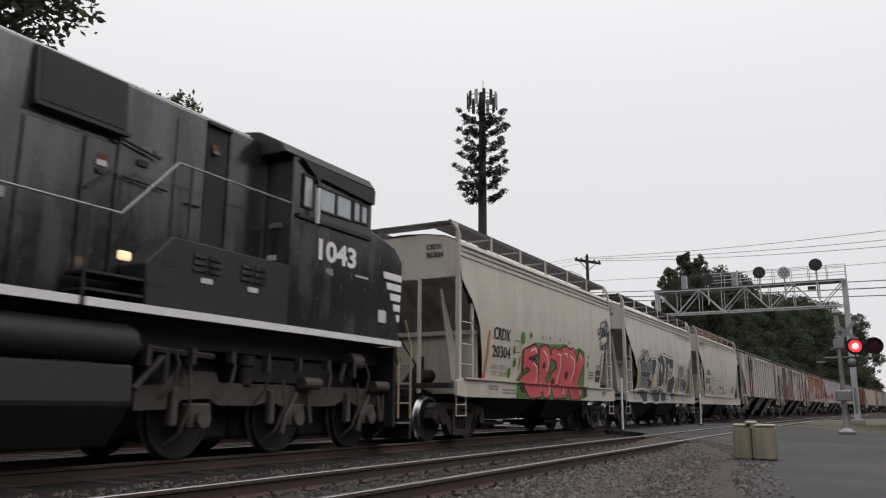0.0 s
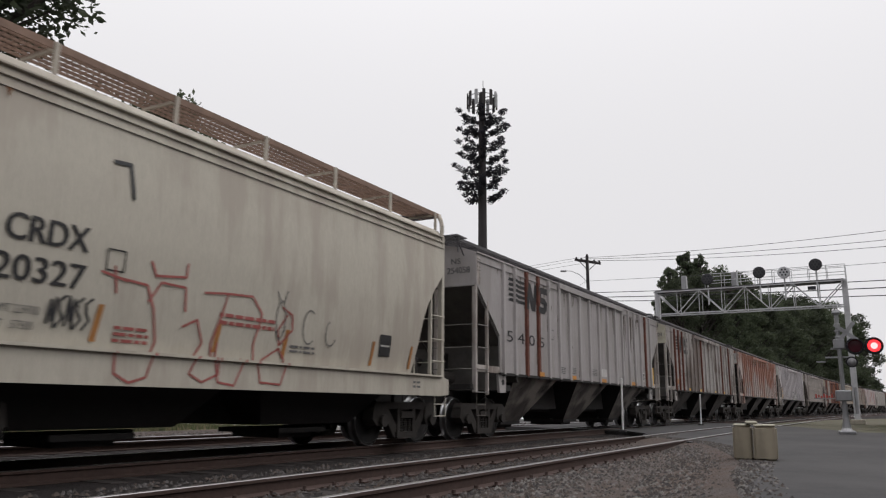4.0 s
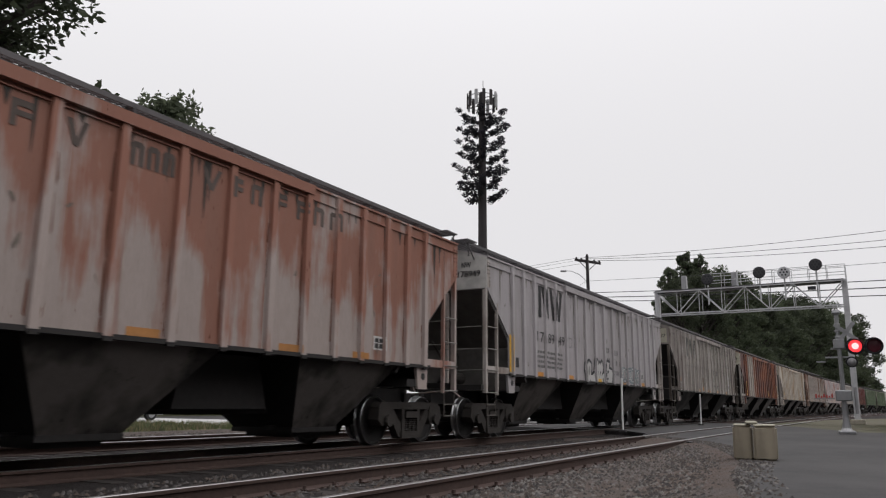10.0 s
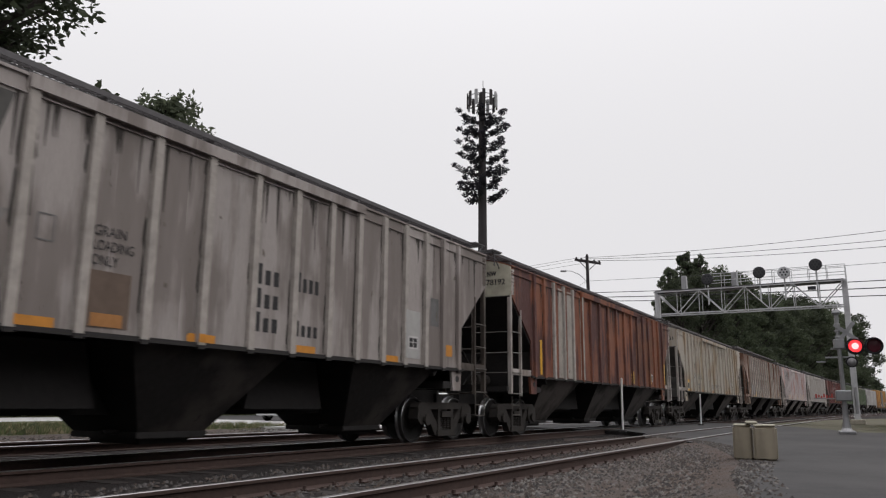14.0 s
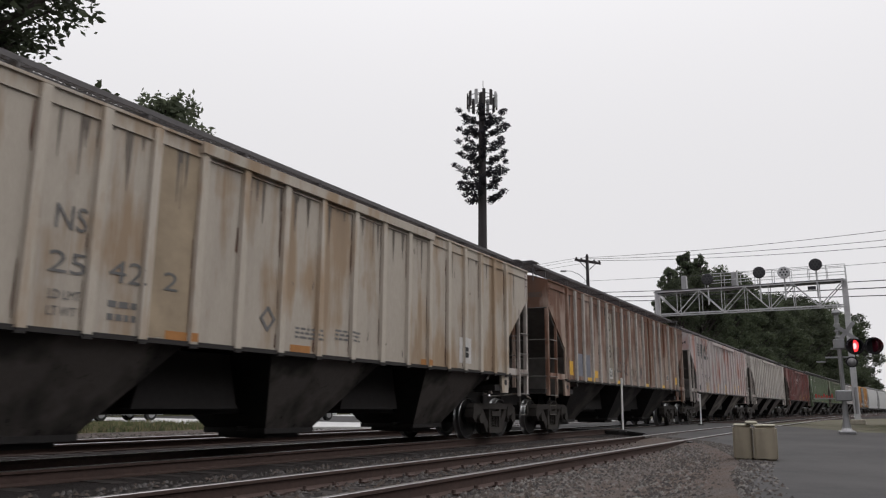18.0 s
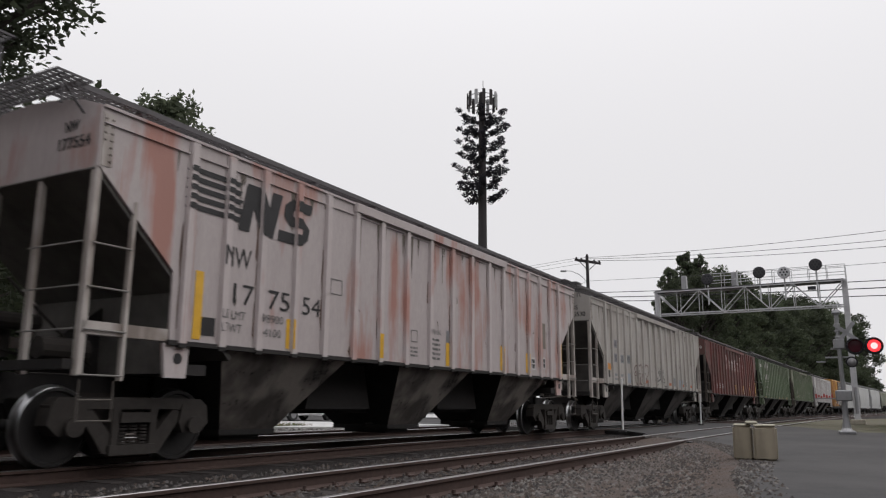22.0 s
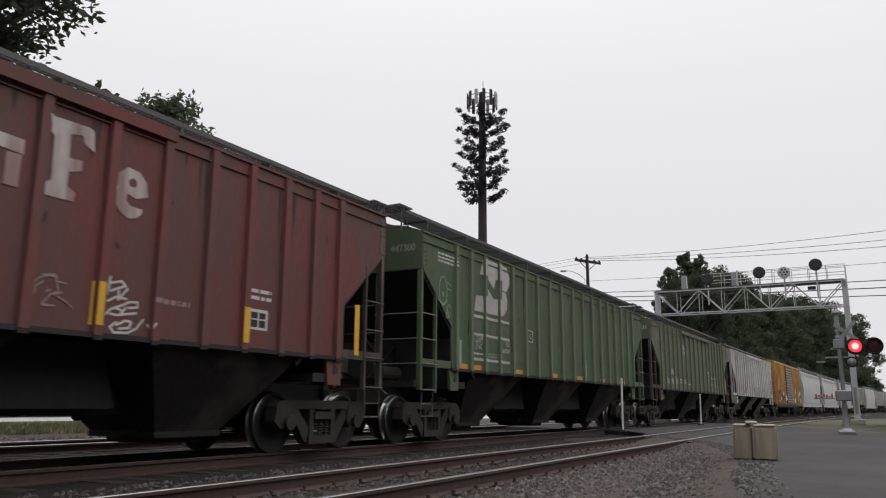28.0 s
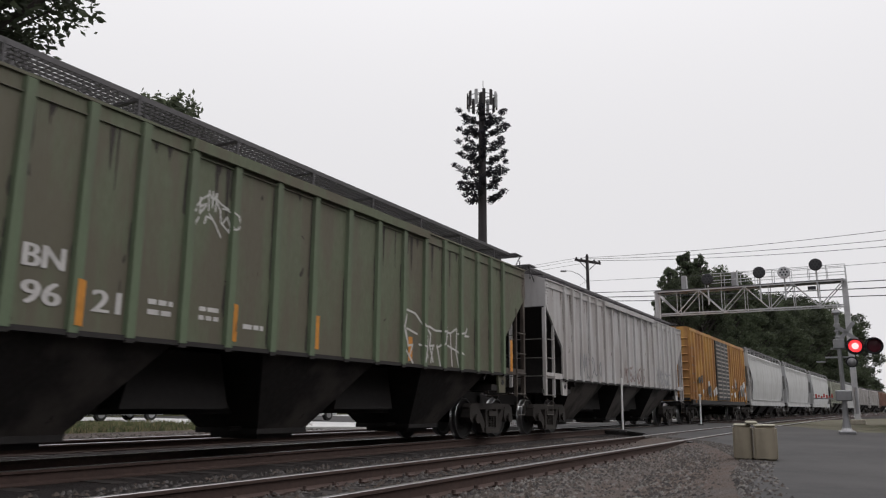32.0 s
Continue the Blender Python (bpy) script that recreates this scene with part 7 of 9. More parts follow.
LOOPS = [[(-3.65, 1.85), (-3.76, 1.91), (-3.79, 2.04), (-3.68, 2.16), (-3.5, 2.23), (-3.29, 2.23), (-3.17, 2.16), (-3.14, 2.02), (-3.24, 1.9), (-3.33, 1.89), (-3.37, 1.99), (-3.3, 2.05)], [(-3.65, 1.85), (-3.5, 1.87), (-3.49, 1.98), (-3.59, 2.02), (-3.68, 1.94)], [(-3.69, 1.81), (-3.65, 1.65), (-3.51, 1.56), (-3.3, 1.56), (-3.29, 1.79)], [(-3.27, 2.22), (-3.14, 2.27), (-3.04, 2.21), (-2.93, 2.27), (-2.82, 2.28), (-2.76, 2.18), (-2.7, 1.63)], [(-3.14, 1.95), (-2.99, 1.95)], [(-3.19, 1.82), (-2.97, 1.82), (-3.02, 1.71), (-2.93, 1.57), (-2.79, 1.57)], [(-3.28, 1.68), (-3.21, 1.59), (-3.03, 1.6)], [(-2.72, 2.15), (-2.65, 2.22), (-2.44, 2.22), (-2.34, 2.12), (-2.31, 1.89), (-2.34, 1.7), (-2.49, 1.59), (-2.69, 1.63), (-2.74, 1.77), (-2.67, 1.93), (-2.53, 1.98), (-2.47, 1.9)], [(-2.33, 2.16), (-2.27, 2.3), (-2.02, 2.3), (-1.87, 2.24), (-1.85, 2.02), (-1.93, 1.92), (-2.04, 1.88), (-1.97, 1.69), (-1.85, 1.61), (-2.01, 1.53), (-2.13, 1.68), (-2.2, 1.83), (-2.26, 1.67), (-2.39, 1.6)]]
REDPEN = plain("red_brown_paint_pen", (0.11, 0.045, 0.04), 0.6, 0, 0.3, 5, 0)
lines(c13, LOOPS, 0.04, REDPEN, 2, label="red-brown outlined bubble letters")
SCRIPT = [[(-0.63, 2.11), (-0.56, 2.03), (-0.39, 2.09)], [(-0.51, 2.03), (-0.47, 1.82), (-0.26, 1.79), (-0.04, 1.84)], [(-0.39, 2.31), (-0.35, 2.1)], [(-0.35, 2.05), (-0.21, 2.16), (-0.17, 2.02), (-0.3, 1.94)], [(-0.04, 2.31), (-0.07, 1.85)], [(0.11, 1.91), (0.02, 2.04), (0.17, 2.15), (0.25, 2.02), (0.14, 1.9)], [(0.02, 2.13), (0.24, 2.22), (0.42, 2.18), (0.37, 1.98), (0.19, 1.86)], [(-0.67, 1.8), (-0.75, 1.88), (-0.84, 1.79), (-0.74, 1.73)], [(-0.26, 1.79), (-0.5, 1.73), (-0.5, 1.62), (-0.39, 1.61)], [(-0.04, 1.84), (0.27, 1.65), (0.36, 1.52), (0.48, 1.64)], [(0.37, 1.84), (0.58, 1.86), (0.67, 1.77), (0.54, 1.72)]]
lines(c13, SCRIPT, 0.035, CHARCOAL, 2, label="thin black curling script tag")
lines(c13, [[(-1.5, 2.10), (-1.38, 2.13), (-1.23, 2.11)]], 0.02, CHARCOAL, 2)
small_print(c13, 0.55, 1.52, 1.05, 1.62, 1, CHARCOAL, 92)
FAINTCHALK = plain("faint_pink_chalk", (0.30, 0.22, 0.21), 0.7, 0, 0.3, 5, 0)
WORNWHITE = paint("worn_white_letter_paint", (0.47, 0.43, 0.42), (0.28, 0.19, 0.18), 0.35, (0.14, 0.06, 0.055), 0.3, None, 0.75, 7.7, dirty=0.2)
# white letters on the red wagon, worn: plain shapes
for k, (x, z0, z1, w) in enumerate(((-3.5, 2.88, 3.72, 0.55), (-2.66, 2.90, 3.45, 0.52), (-1.84, 2.90, 3.46, 0.60), (-0.80, 2.90, 3.54, 0.38), (0.0, 2.90, 3.44, 0.56))):
    m = x + w / 2
    if k in (0, 1):
        ring = [(m + w * 0.5 * math.cos(i * 0.3927), (z0 + z1) / 2 + (z1 - z0) * 0.5 * math.sin(i * 0.3927)) for i in range(16)]
        hole = [(m + w * 0.16 * math.cos(i * 0.785), (z0 + z1) / 2 + (z1 - z0) * 0.16 * math.sin(i * 0.785)) for i in range(8)]
        painted(c14, [ring], WORNWHITE, 2, "worn_white_shape")
        painted(c14, [hole], plain("oxide_red_ground", (0.13, 0.045, 0.042), 0.7, 0, 0.3, 4, 0), 3, "worn_gap")
    else:
        painted(c14, [[(x, z0), (x + 0.32, z0), (x + 0.32, z0 + 0.10), (x + 0.26, z0 + 0.12), (x + 0.27, z1 - 0.16), (x + w, z1 - 0.18), (x + w, z1 - 0.02), (x + 0.02, z1), (x + 0.02, z1 - 0.10), (x + 0.07, z1 - 0.12), (x + 0.06, z0 + 0.12), (x, z0 + 0.10)]], WORNWHITE, 2, "worn_white_shape")
        if k != 3:
            block(c14, x + w - 0.18, z0, x + w - 0.02, z1 - 0.19, WORNWHITE, 3, name="worn_white_shape")
painted(c14, [[(0.78, 3.78), (0.88, 3.79), (1.31, 3.8), (1.37, 3.78), (1.4, 3.53), (1.26, 3.59), (1.23, 3.68), (1.08, 3.65), (1.09, 3.38), (1.26, 3.39), (1.26, 3.27), (1.1, 3.22), (1.1, 3.06), (1.21, 3.0), (1.19, 2.9), (0.84, 2.9), (0.8, 3.01), (0.9, 3.08), (0.89, 3.57), (0.81, 3.64)]], WORNWHITE, 2, "worn_white_shape")
painted(c14, [[(1.69, 3.2), (1.75, 3.39), (1.88, 3.49), (2.05, 3.47), (2.17, 3.36), (2.2, 3.19), (2.02, 3.13), (1.9, 3.17), (1.88, 3.1), (1.95, 3.03), (2.14, 3.02), (2.12, 2.96), (2.05, 2.9), (1.93, 2.87), (1.8, 2.94), (1.71, 3.07)]], WORNWHITE, 2, "worn_white_shape")
painted(c14, [[(1.9, 3.33), (1.96, 3.38), (2.02, 3.34), (2.01, 3.27), (1.92, 3.26)]], plain("oxide_red_ground", (0.13, 0.045, 0.042), 0.7, 0, 0.3, 4, 0), 3, "worn_gap")
stripes(c14, ((-1.16, 1.55, 2.06), (1.54, 1.58, 2.07), (3.94, 1.56, 2.05), (6.7, 1.55, 2.4)))
lines(c14, [[(0.83, 1.94), (0.89, 2.01), (0.99, 2.05), (1.09, 2.05), (1.1, 2.0), (1.22, 1.99)], [(0.86, 1.84), (0.86, 1.92), (0.94, 1.98)], [(1.1, 1.99), (1.13, 1.9), (1.04, 1.85), (0.95, 1.74), (1.06, 1.74)], [(0.97, 1.73), (1.1, 1.74)], [(1.08, 1.86), (1.18, 1.89)], [(1.12, 1.84), (1.23, 1.8), (1.31, 1.74)], [(0.99, 1.88), (1.03, 1.9)], [(0.93, 2.05), (1.08, 2.07)]], 0.018, FAINTCHALK, 2, label="faint chalk sketch of a bubble")
lines(c14, [[(1.77, 2.15), (1.76, 2.05), (1.74, 1.94)], [(1.78, 2.08), (1.93, 2.12), (1.99, 2.07), (1.86, 2.02), (1.79, 1.99)], [(1.9, 2.0), (1.9, 1.9), (2.02, 2.04)], [(1.76, 1.87), (1.87, 1.93), (2.01, 1.92)], [(1.74, 1.71), (1.81, 1.78), (1.96, 1.84), (2.06, 1.89), (2.18, 1.9), (2.18, 1.84), (2.06, 1.82)], [(1.88, 1.8), (1.97, 1.78), (1.95, 1.73), (2.02, 1.82)], [(1.81, 1.73), (1.89, 1.72), (2.17, 1.77)], [(1.91, 1.61), (2.03, 1.67), (2.11, 1.66), (2.09, 1.59), (1.95, 1.57)], [(1.9, 1.64), (1.82, 1.58), (1.88, 1.52), (2.07, 1.53), (2.19, 1.59), (2.28, 1.7)], [(2.35, 1.65), (2.39, 1.62), (2.43, 1.67)]], 0.028, CHALK, 2, label="tangled white paint-pen scrawl")
small_print(c14, 2.4, 1.90, 3.0, 2.02, 1, FAINTCHALK, 69)
cog(c14, 4.10, 1.76, 4.50, 2.05)
small_print(c14, 4.12, 2.16, 4.56, 2.36, 2, WHITEINK, 68)
words(c14, "313510", -6.7, 1.80, -4.54, 2.04, WHITEINK, 2)
EMBLEMWHITE = plain("chalky_emblem_white", (0.46, 0.44, 0.43), 0.75, 0, 0.3, 3, 0)
FAINTWHITE = plain("faint_white_print", (0.26, 0.29, 0.25), 0.7, 0, 0.3, 5, 0)
FAINTGREEN = plain("ghosted_green_letters", (0.105, 0.125, 0.085), 0.7, 0, 0.3, 5, 0)
# round-shouldered white emblem on the green wagon, with its lines
painted(c15, [[(-5.59, 4.02), (-5.38, 4.05), (-4.62, 4.04), (-4.29, 4.03), (-4.11, 3.83), (-4.1, 3.64), (-4.28, 3.44), (-4.55, 3.43), (-4.52, 3.66), (-4.9, 3.64), (-5.0, 3.41), (-5.44, 3.66), (-5.76, 3.65)]], EMBLEMWHITE, 2, "emblem", "chalky white blocky emblem")
painted(c15, [[(-5.95, 3.15), (-5.4, 3.18), (-5.37, 3.4), (-5.05, 3.18), (-4.56, 3.2), (-4.56, 3.42), (-4.35, 3.4), (-4.25, 3.23), (-4.28, 3.0), (-4.51, 2.81), (-5.35, 2.8), (-6.04, 2.8)]], EMBLEMWHITE, 2, "emblem", "chalky white blocky emblem")
for z in (2.685, 2.285, 1.74):
    block(c15, -6.08, z - 0.03, -4.14, z + 0.03, EMBLEMWHITE, 2)
words(c15, "LD LMT", -5.97, 2.11, -5.60, 2.25, WHITEINK, 2)
words(c15, "LT WT", -5.97, 1.96, -5.64, 2.08, WHITEINK, 2)
words(c15, "700", -4.38, 2.12, -4.14, 2.24, WHITEINK, 2)
words(c15, "63500", -4.53, 1.96, -4.14, 2.07, WHITEINK, 2)
small_print(c15, -6.08, 1.82, -5.6, 1.9, 1, WHITEINK, 71)
small_print(c15, -5.3, 1.80, -4.7, 1.92, 2, FAINTWHITE, 74)
for a, b in ((-6.02, -5.7), (-5.2, -4.9), (-4.5, -4.2)):
    block(c15, a, 2.34, b, 2.60, FAINTGREEN, 1, name="ghost_letter")
ribbed_common(c15, (-6.84, -6.16, -3.84, -1.40, 0.7, 2.9, 5.0))
lines(c15, [[(-2.97, 2.34), (-2.66, 2.34), (-2.66, 2.62), (-2.97, 2.62), (-2.97, 2.34)]], 0.018, WHITEINK, 1, False, "lettering", cap=False)
words(c15, "C", -2.86, 2.42, -2.77, 2.54, WHITEINK, 2)
CHALKLINE = plain("faint_white_chalk", (0.30, 0.35, 0.30), 0.7, 0, 0.2, 5, 0)
lines(c15, [curl(-7.48, 3.05, 0.17, 0.30, 1.0, 1.5, 12), curl(-7.48, 2.98, 0.03, 0.04, 1.0, 0, 8), [(-7.66, 2.85), (-7.48, 2.78), (-7.3, 2.86)], [(-7.32, 3.25), (-7.15, 3.2)], [(-7.3, 3.12), (-7.14, 3.1)], curl(-7.22, 2.66, 0.08, 0.13, 0.9, 0.5, 9), curl(-7.3, 2.58, 0.06, 0.08, 0.8, 2.0, 8)], 0.02, CHALKLINE, 2, label="faint white chalk drawing")
for x in (-6.72, -3.84, -1.31, 1.36):
    block(c15, x - 0.06, 1.55, x + 0.06, 2.10, plain("pale_green_post_paint", (0.28, 0.36, 0.28), 0.7, 0, 0.3, 5, 0), 5, name="pale_post_foot")
small_print(c15, -7.7, 3.62, -6.9, 3.85, 3, WHITEINK, 73)
words(c16, "BN", -5.50, 2.12, -5.04, 2.36, WHITEINK, 2, bold=0.03)
words(c16, "96", -5.48, 1.73, -5.05, 1.98, WHITEINK, 2, bold=0.03)
words(c16, "21", -4.66, 1.73, -4.30, 1.98, WHITEINK, 2, bold=0.03)
words(c16, "45", -6.18, 1.73, -5.80, 1.95, WHITEINK, 2, bold=0.03)
stripes(c16, ((-6.92, 1.55, 2.35), (-4.88, 1.55, 2.06), (-2.55, 1.56, 2.07), (-0.78, 1.58, 2.1), (2.0, 1.55, 2.0), (6.6, 1.55, 2.3)), ORANGE)
small_print(c16, -3.9, 1.75, -3.5, 2.0, 2, WHITEINK, 75)
small_print(c16, -3.1, 1.77, -2.76, 2.0, 2, WHITEINK, 76)
small_print(c16, -2.3, 1.72, -1.9, 1.85, 1, WHITEINK, 77)
small_print(c16, -7.6, 3.4, -6.9, 3.7, 4, plain("faint_olive_print", (0.24, 0.25, 0.20), 0.7, 0, 0.2, 5, 0), 78)
small_print(c16, -7.1, 2.6, -6.75, 2.95, 5, plain("faint_olive_print", (0.24, 0.25, 0.20), 0.7, 0, 0.2, 5, 0), 79)
lines(c16, [[(-3.34, 3.18), (-3.25, 3.29), (-3.18, 3.39), (-3.07, 3.47), (-3.06, 3.53)], [(-3.21, 3.4), (-3.21, 3.18)], [(-3.2, 3.28), (-3.11, 3.34)], [(-3.21, 3.18), (-3.11, 3.31)], [(-3.07, 3.47), (-3.06, 3.26)], [(-3.0, 3.53), (-3.0, 3.31)], [(-3.05, 3.48), (-2.99, 3.41), (-2.93, 3.52), (-2.94, 3.27)], [(-2.95, 3.46), (-2.84, 3.39), (-2.7, 3.35)], [(-2.95, 3.45), (-2.85, 3.29), (-2.83, 3.14), (-2.67, 3.03), (-2.65, 3.1), (-2.72, 3.24), (-2.81, 3.12)], [(-2.81, 3.34), (-2.73, 3.34), (-2.64, 3.31), (-2.56, 3.28), (-2.52, 3.16), (-2.57, 3.09), (-2.68, 3.07)], [(-3.3, 2.98), (-3.22, 3.13)], [(-3.12, 3.07), (-3.09, 3.17), (-2.99, 3.15), (-3.04, 3.21), (-2.94, 3.11), (-2.82, 2.94)]], 0.026, CHALK, 2, label="white scribbled mountain tag")
lines(c16, [[(1.85, 2.41), (1.76, 2.15), (1.85, 1.92)], [(1.93, 2.5), (2.23, 2.46), (2.56, 2.24), (2.77, 2.26), (2.99, 2.2), (3.34, 2.21)], [(1.88, 2.16), (2.31, 2.07)], [(1.9, 2.16), (1.99, 1.83), (2.15, 1.86), (2.05, 1.66)], [(1.87, 1.79), (2.06, 1.62), (2.16, 1.52)], [(2.39, 1.88), (2.61, 1.85), (2.55, 1.56)], [(2.66, 2.28), (2.61, 1.89), (2.72, 1.66)], [(2.66, 2.23), (2.82, 2.11), (2.78, 1.88), (2.95, 1.9)], [(2.78, 1.88), (2.92, 1.58)], [(2.91, 1.89), (2.83, 1.56)], [(3.07, 1.91), (3.21, 1.51)], [(3.07, 1.86), (3.34, 1.97), (3.43, 2.42)], [(3.34, 2.21), (3.62, 2.2), (3.89, 2.32)], [(3.62, 2.2), (3.65, 1.91), (3.7, 1.54)], [(3.89, 2.32), (3.87, 1.81), (3.99, 1.53)], [(3.5, 1.94), (3.82, 1.87), (4.14, 1.79), (4.19, 2.25)], [(3.94, 2.21), (4.24, 2.26)], [(4.35, 2.36), (4.27, 2.19), (4.43, 2.2)]], 0.040, CHALK, 2, label="white spiky graffiti tag")
tag(c17, -5.5, 1.55, -3.5, 2.3, 6, LABELGREY, 0.05, 80)
tag(c17, -1.0, 1.55, 1.5, 2.2, 7, plain("rusty_brown_pen", (0.18, 0.10, 0.08), 0.7, 0, 0.3, 5, 0), 0.05, 81)
tag(c17, 3.5, 1.55, 5.5, 2.2, 5, LABELGREY, 0.06, 82)
# numbers on the end panels
def end_sign(car, text, x, y0, y1, z0, z1, material):
    """Letters across the end of a wagon, fitted between y0 and y1."""
    polys = letter_polys(text)
    us, vs = [q[0] for f in polys for q in f], [q[1] for f in polys for q in f]
    bm = bmesh.new()
    for thick in (0.0, 0.012):
        for f in polys:
            bm.faces.new([bm.verts.new((x - thick * 0.05, y0 - thick + (y1 - y0) * (u - min(us)) / (max(us) - min(us)), z0 + (z1 - z0) * (v - min(vs)) / (max(vs) - min(vs)))) for u, v in f])
    tagged(part("end_number", bm, material, car), kind="stuff")


for car, head, t, z, ink in ((c4, "NS", "254058", 3.68, GREYINK), (c5, "NS", "256203", 3.68, GREYINK), (c6, "NW", "177049", 3.68, GREYINK), (c7, "NW", "178949", 3.68, BLACKINK), (c8, "NW", "177977", 3.68, BLACKINK), (c9, "NW", "178192", 3.68, BLACKINK), (c10, "NS", "254221", 3.68, BLACKINK), (c11, "", "188885", 3.68, GHOST), (c12, "NW", "177554", 3.68, BLACKINK), (c13, "NS", "255530", 3.52, BLACKINK), (c14, "", "313510", 3.70, WHITEINK), (c15, "", "447300", 3.76, FAINTWHITE), (c16, "BN", "459621", 3.76, WHITEINK)):
    end_sign(car, t, -HL - 0.030, -0.76, -1.34, z, z + 0.145, ink)
    if head:
        end_sign(car, head, -HL - 0.030, -0.86, -1.10, z + 0.22, z + 0.35, ink)
for car, head, t, x in ((c1, "CRDX", "20304", -5.342), (c2, "SHPX", "432134", -5.292), (c3, "CRDX", "20327", -5.342)):
    end_sign(car, t, x, -0.62, -1.06, 3.94, 4.06, BLACKINK)
    end_sign(car, head, x, -0.64, -1.02, 4.12, 4.24, BLACKINK)


# ---- painted shade beside the posts, wear under the eaves and over the sheets ----
def post_edge_shade(car, material, amount, seed, name="post_edge_shade", label="shadow lines beside the posts, painted as broken rusty runs"):
    """Thin rust-like runs that paint the shadow line beside each post of a ribbed side."""
    rnd = random.Random(seed)
    polys = []
    for xp in POSTS:
        for sgn in (-1, 1):
            z = 3.93
            while z > 1.6:
                h = rnd.uniform(0.15, 0.9)
                if rnd.random() < amount:
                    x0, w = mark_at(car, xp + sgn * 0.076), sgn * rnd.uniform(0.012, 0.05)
                    zb = max(1.53, z - h)
                    polys.append([(x0, z), (x0 + w * 0.6, z - 0.1 * h), (x0 + w, zb + 0.45 * h * rnd.random()), (x0 + w * 0.3, zb), (x0, zb)])
                z -= h
    return painted(car, polys, material, 0, name, label, posts=False)


def eave_runs(car, material, n, seed, longest=0.9):
    """Dirt washed down from the roof's edge."""
    rnd = random.Random(seed)
    polys = []
    for k in range(n):
        x, w, d = rnd.uniform(-7.6, 7.6), rnd.uniform(0.01, 0.05), rnd.uniform(0.1, longest) ** 1.5
        polys.append([(x - w, 3.92), (x + w, 3.92), (x + w * 0.5, 3.92 - d * 0.6), (x + 0.004, 3.92 - d), (x - 0.004, 3.92 - d), (x - w * 0.6, 3.92 - d * 0.4)])
    return painted(car, polys, material, 1, "dirt_run", "dirt washed down from the roof edge", posts=False)


def scuffs(car, material, n, seed):
    """Small scrapes and splashes on the sheets."""
    rnd = random.Random(seed)
    polys = []
    for k in range(n):
        x, z, a = rnd.uniform(-7.0, 7.0), rnd.uniform(1.58, 3.8) ** 1.0, rnd.uniform(-0.6, 0.6)
        w, h = rnd.uniform(0.008, 0.03), rnd.uniform(0.03, 0.16)
        if min(abs(x - xp) for xp in POSTS) < 0.14:
            continue
        polys.append([(x - w, z), (x, z - h * 0.3), (x + w + a * 0.05, z + h * 0.2), (x + w * 0.6 + a * 0.1, z + h), (x - w * 0.4 + a * 0.1, z + h * 0.8)])
    return painted(car, polys, material, 2, "scuff", "small scrapes on the sheets", posts=False)


# rust and grime colours, which also paint the shadow lines beside the posts
RUST_SHADE_DARK = plain("dark_rust_and_shade", (0.12, 0.065, 0.045), 0.85, 0, 0.45, 5, 0)
RUST_SHADE_RED = plain("red_rust_shade", (0.17, 0.065, 0.04), 0.85, 0, 0.45, 5, 0)
GRIME_SHADE = plain("grey_brown_grime_and_shade", (0.17, 0.145, 0.125), 0.85, 0, 0.4, 4, 0)
GRIME_SHADE_DARK = plain("sooty_grime_and_shade", (0.055, 0.047, 0.042), 0.85, 0, 0.4, 4, 0)
for k, (car, rust, amount, grime, runs) in enumerate(((c4, GRIME_SHADE, 0.22, GRIME_SHADE, 40), (c5, RUST_SHADE_DARK, 0.45, GRIME_SHADE, 60), (c6, RUST_SHADE_RED, 0.5, GRIME_SHADE_DARK, 40), (c7, GRIME_SHADE, 0.35, GRIME_SHADE, 60), (c8, GRIME_SHADE_DARK, 0.55, GRIME_SHADE_DARK, 70), (c9, GRIME_SHADE_DARK, 0.5, GRIME_SHADE_DARK, 40),
                                                       (c10, RUST_SHADE_DARK, 0.5, GRIME_SHADE, 50), (c11, GRIME_SHADE_DARK, 0.5, GRIME_SHADE_DARK, 60), (c12, RUST_SHADE_DARK, 0.35, GRIME_SHADE, 50), (c13, GRIME_SHADE, 0.35, GRIME_SHADE, 40), (c14, GRIME_SHADE_DARK, 0.3, GRIME_SHADE_DARK, 30), (c15, GRIME_SHADE_DARK, 0.25, GRIME_SHADE_DARK, 30), (c16, GRIME_SHADE_DARK, 0.4, GRIME_SHADE_DARK, 40), (c17, GRIME_SHADE, 0.4, GRIME_SHADE, 40))):
    post_edge_shade(car, rust, amount, 200 + k)
    eave_runs(car, grime, runs, 300 + k)
    scuffs(car, GRIME_SHADE if car not in (c9, c11, c14, c15, c16) else grime, 26, 400 + k)
# stains on the ends of two wagons
for car, x, n, seed in ((c6, -7.91, 14, 5), (c8, -7.91, 12, 6)):
    rnd = random.Random(seed)
    bm = bmesh.new()
    for k in range(n):
        y, w, z1 = rnd.uniform(-0.15 if car is c6 else -1.42, 1.3), rnd.uniform(0.03, 0.16), rnd.uniform(3.7, 4.08)
        z0 = max(3.43, z1 - rnd.uniform(0.15, 0.6))
        d = x - 0.029 - 0.0004 * k
        bm.faces.new([bm.verts.new(p) for p in ((d, y - w, z1), (d, y + w * 0.8, z1 - 0.05), (d, y + w * 0.5, (z0 + z1) / 2), (d, y + 0.02, z0), (d, y - w * 0.6, z0 + 0.1))])
    tagged(part("end_stain", bm, GRIME_SHADE_DARK if car is c6 else RUST_SHADE_DARK, car), "dark stains on the end panel", kind="stuff")

# ---- ground, road and track ----


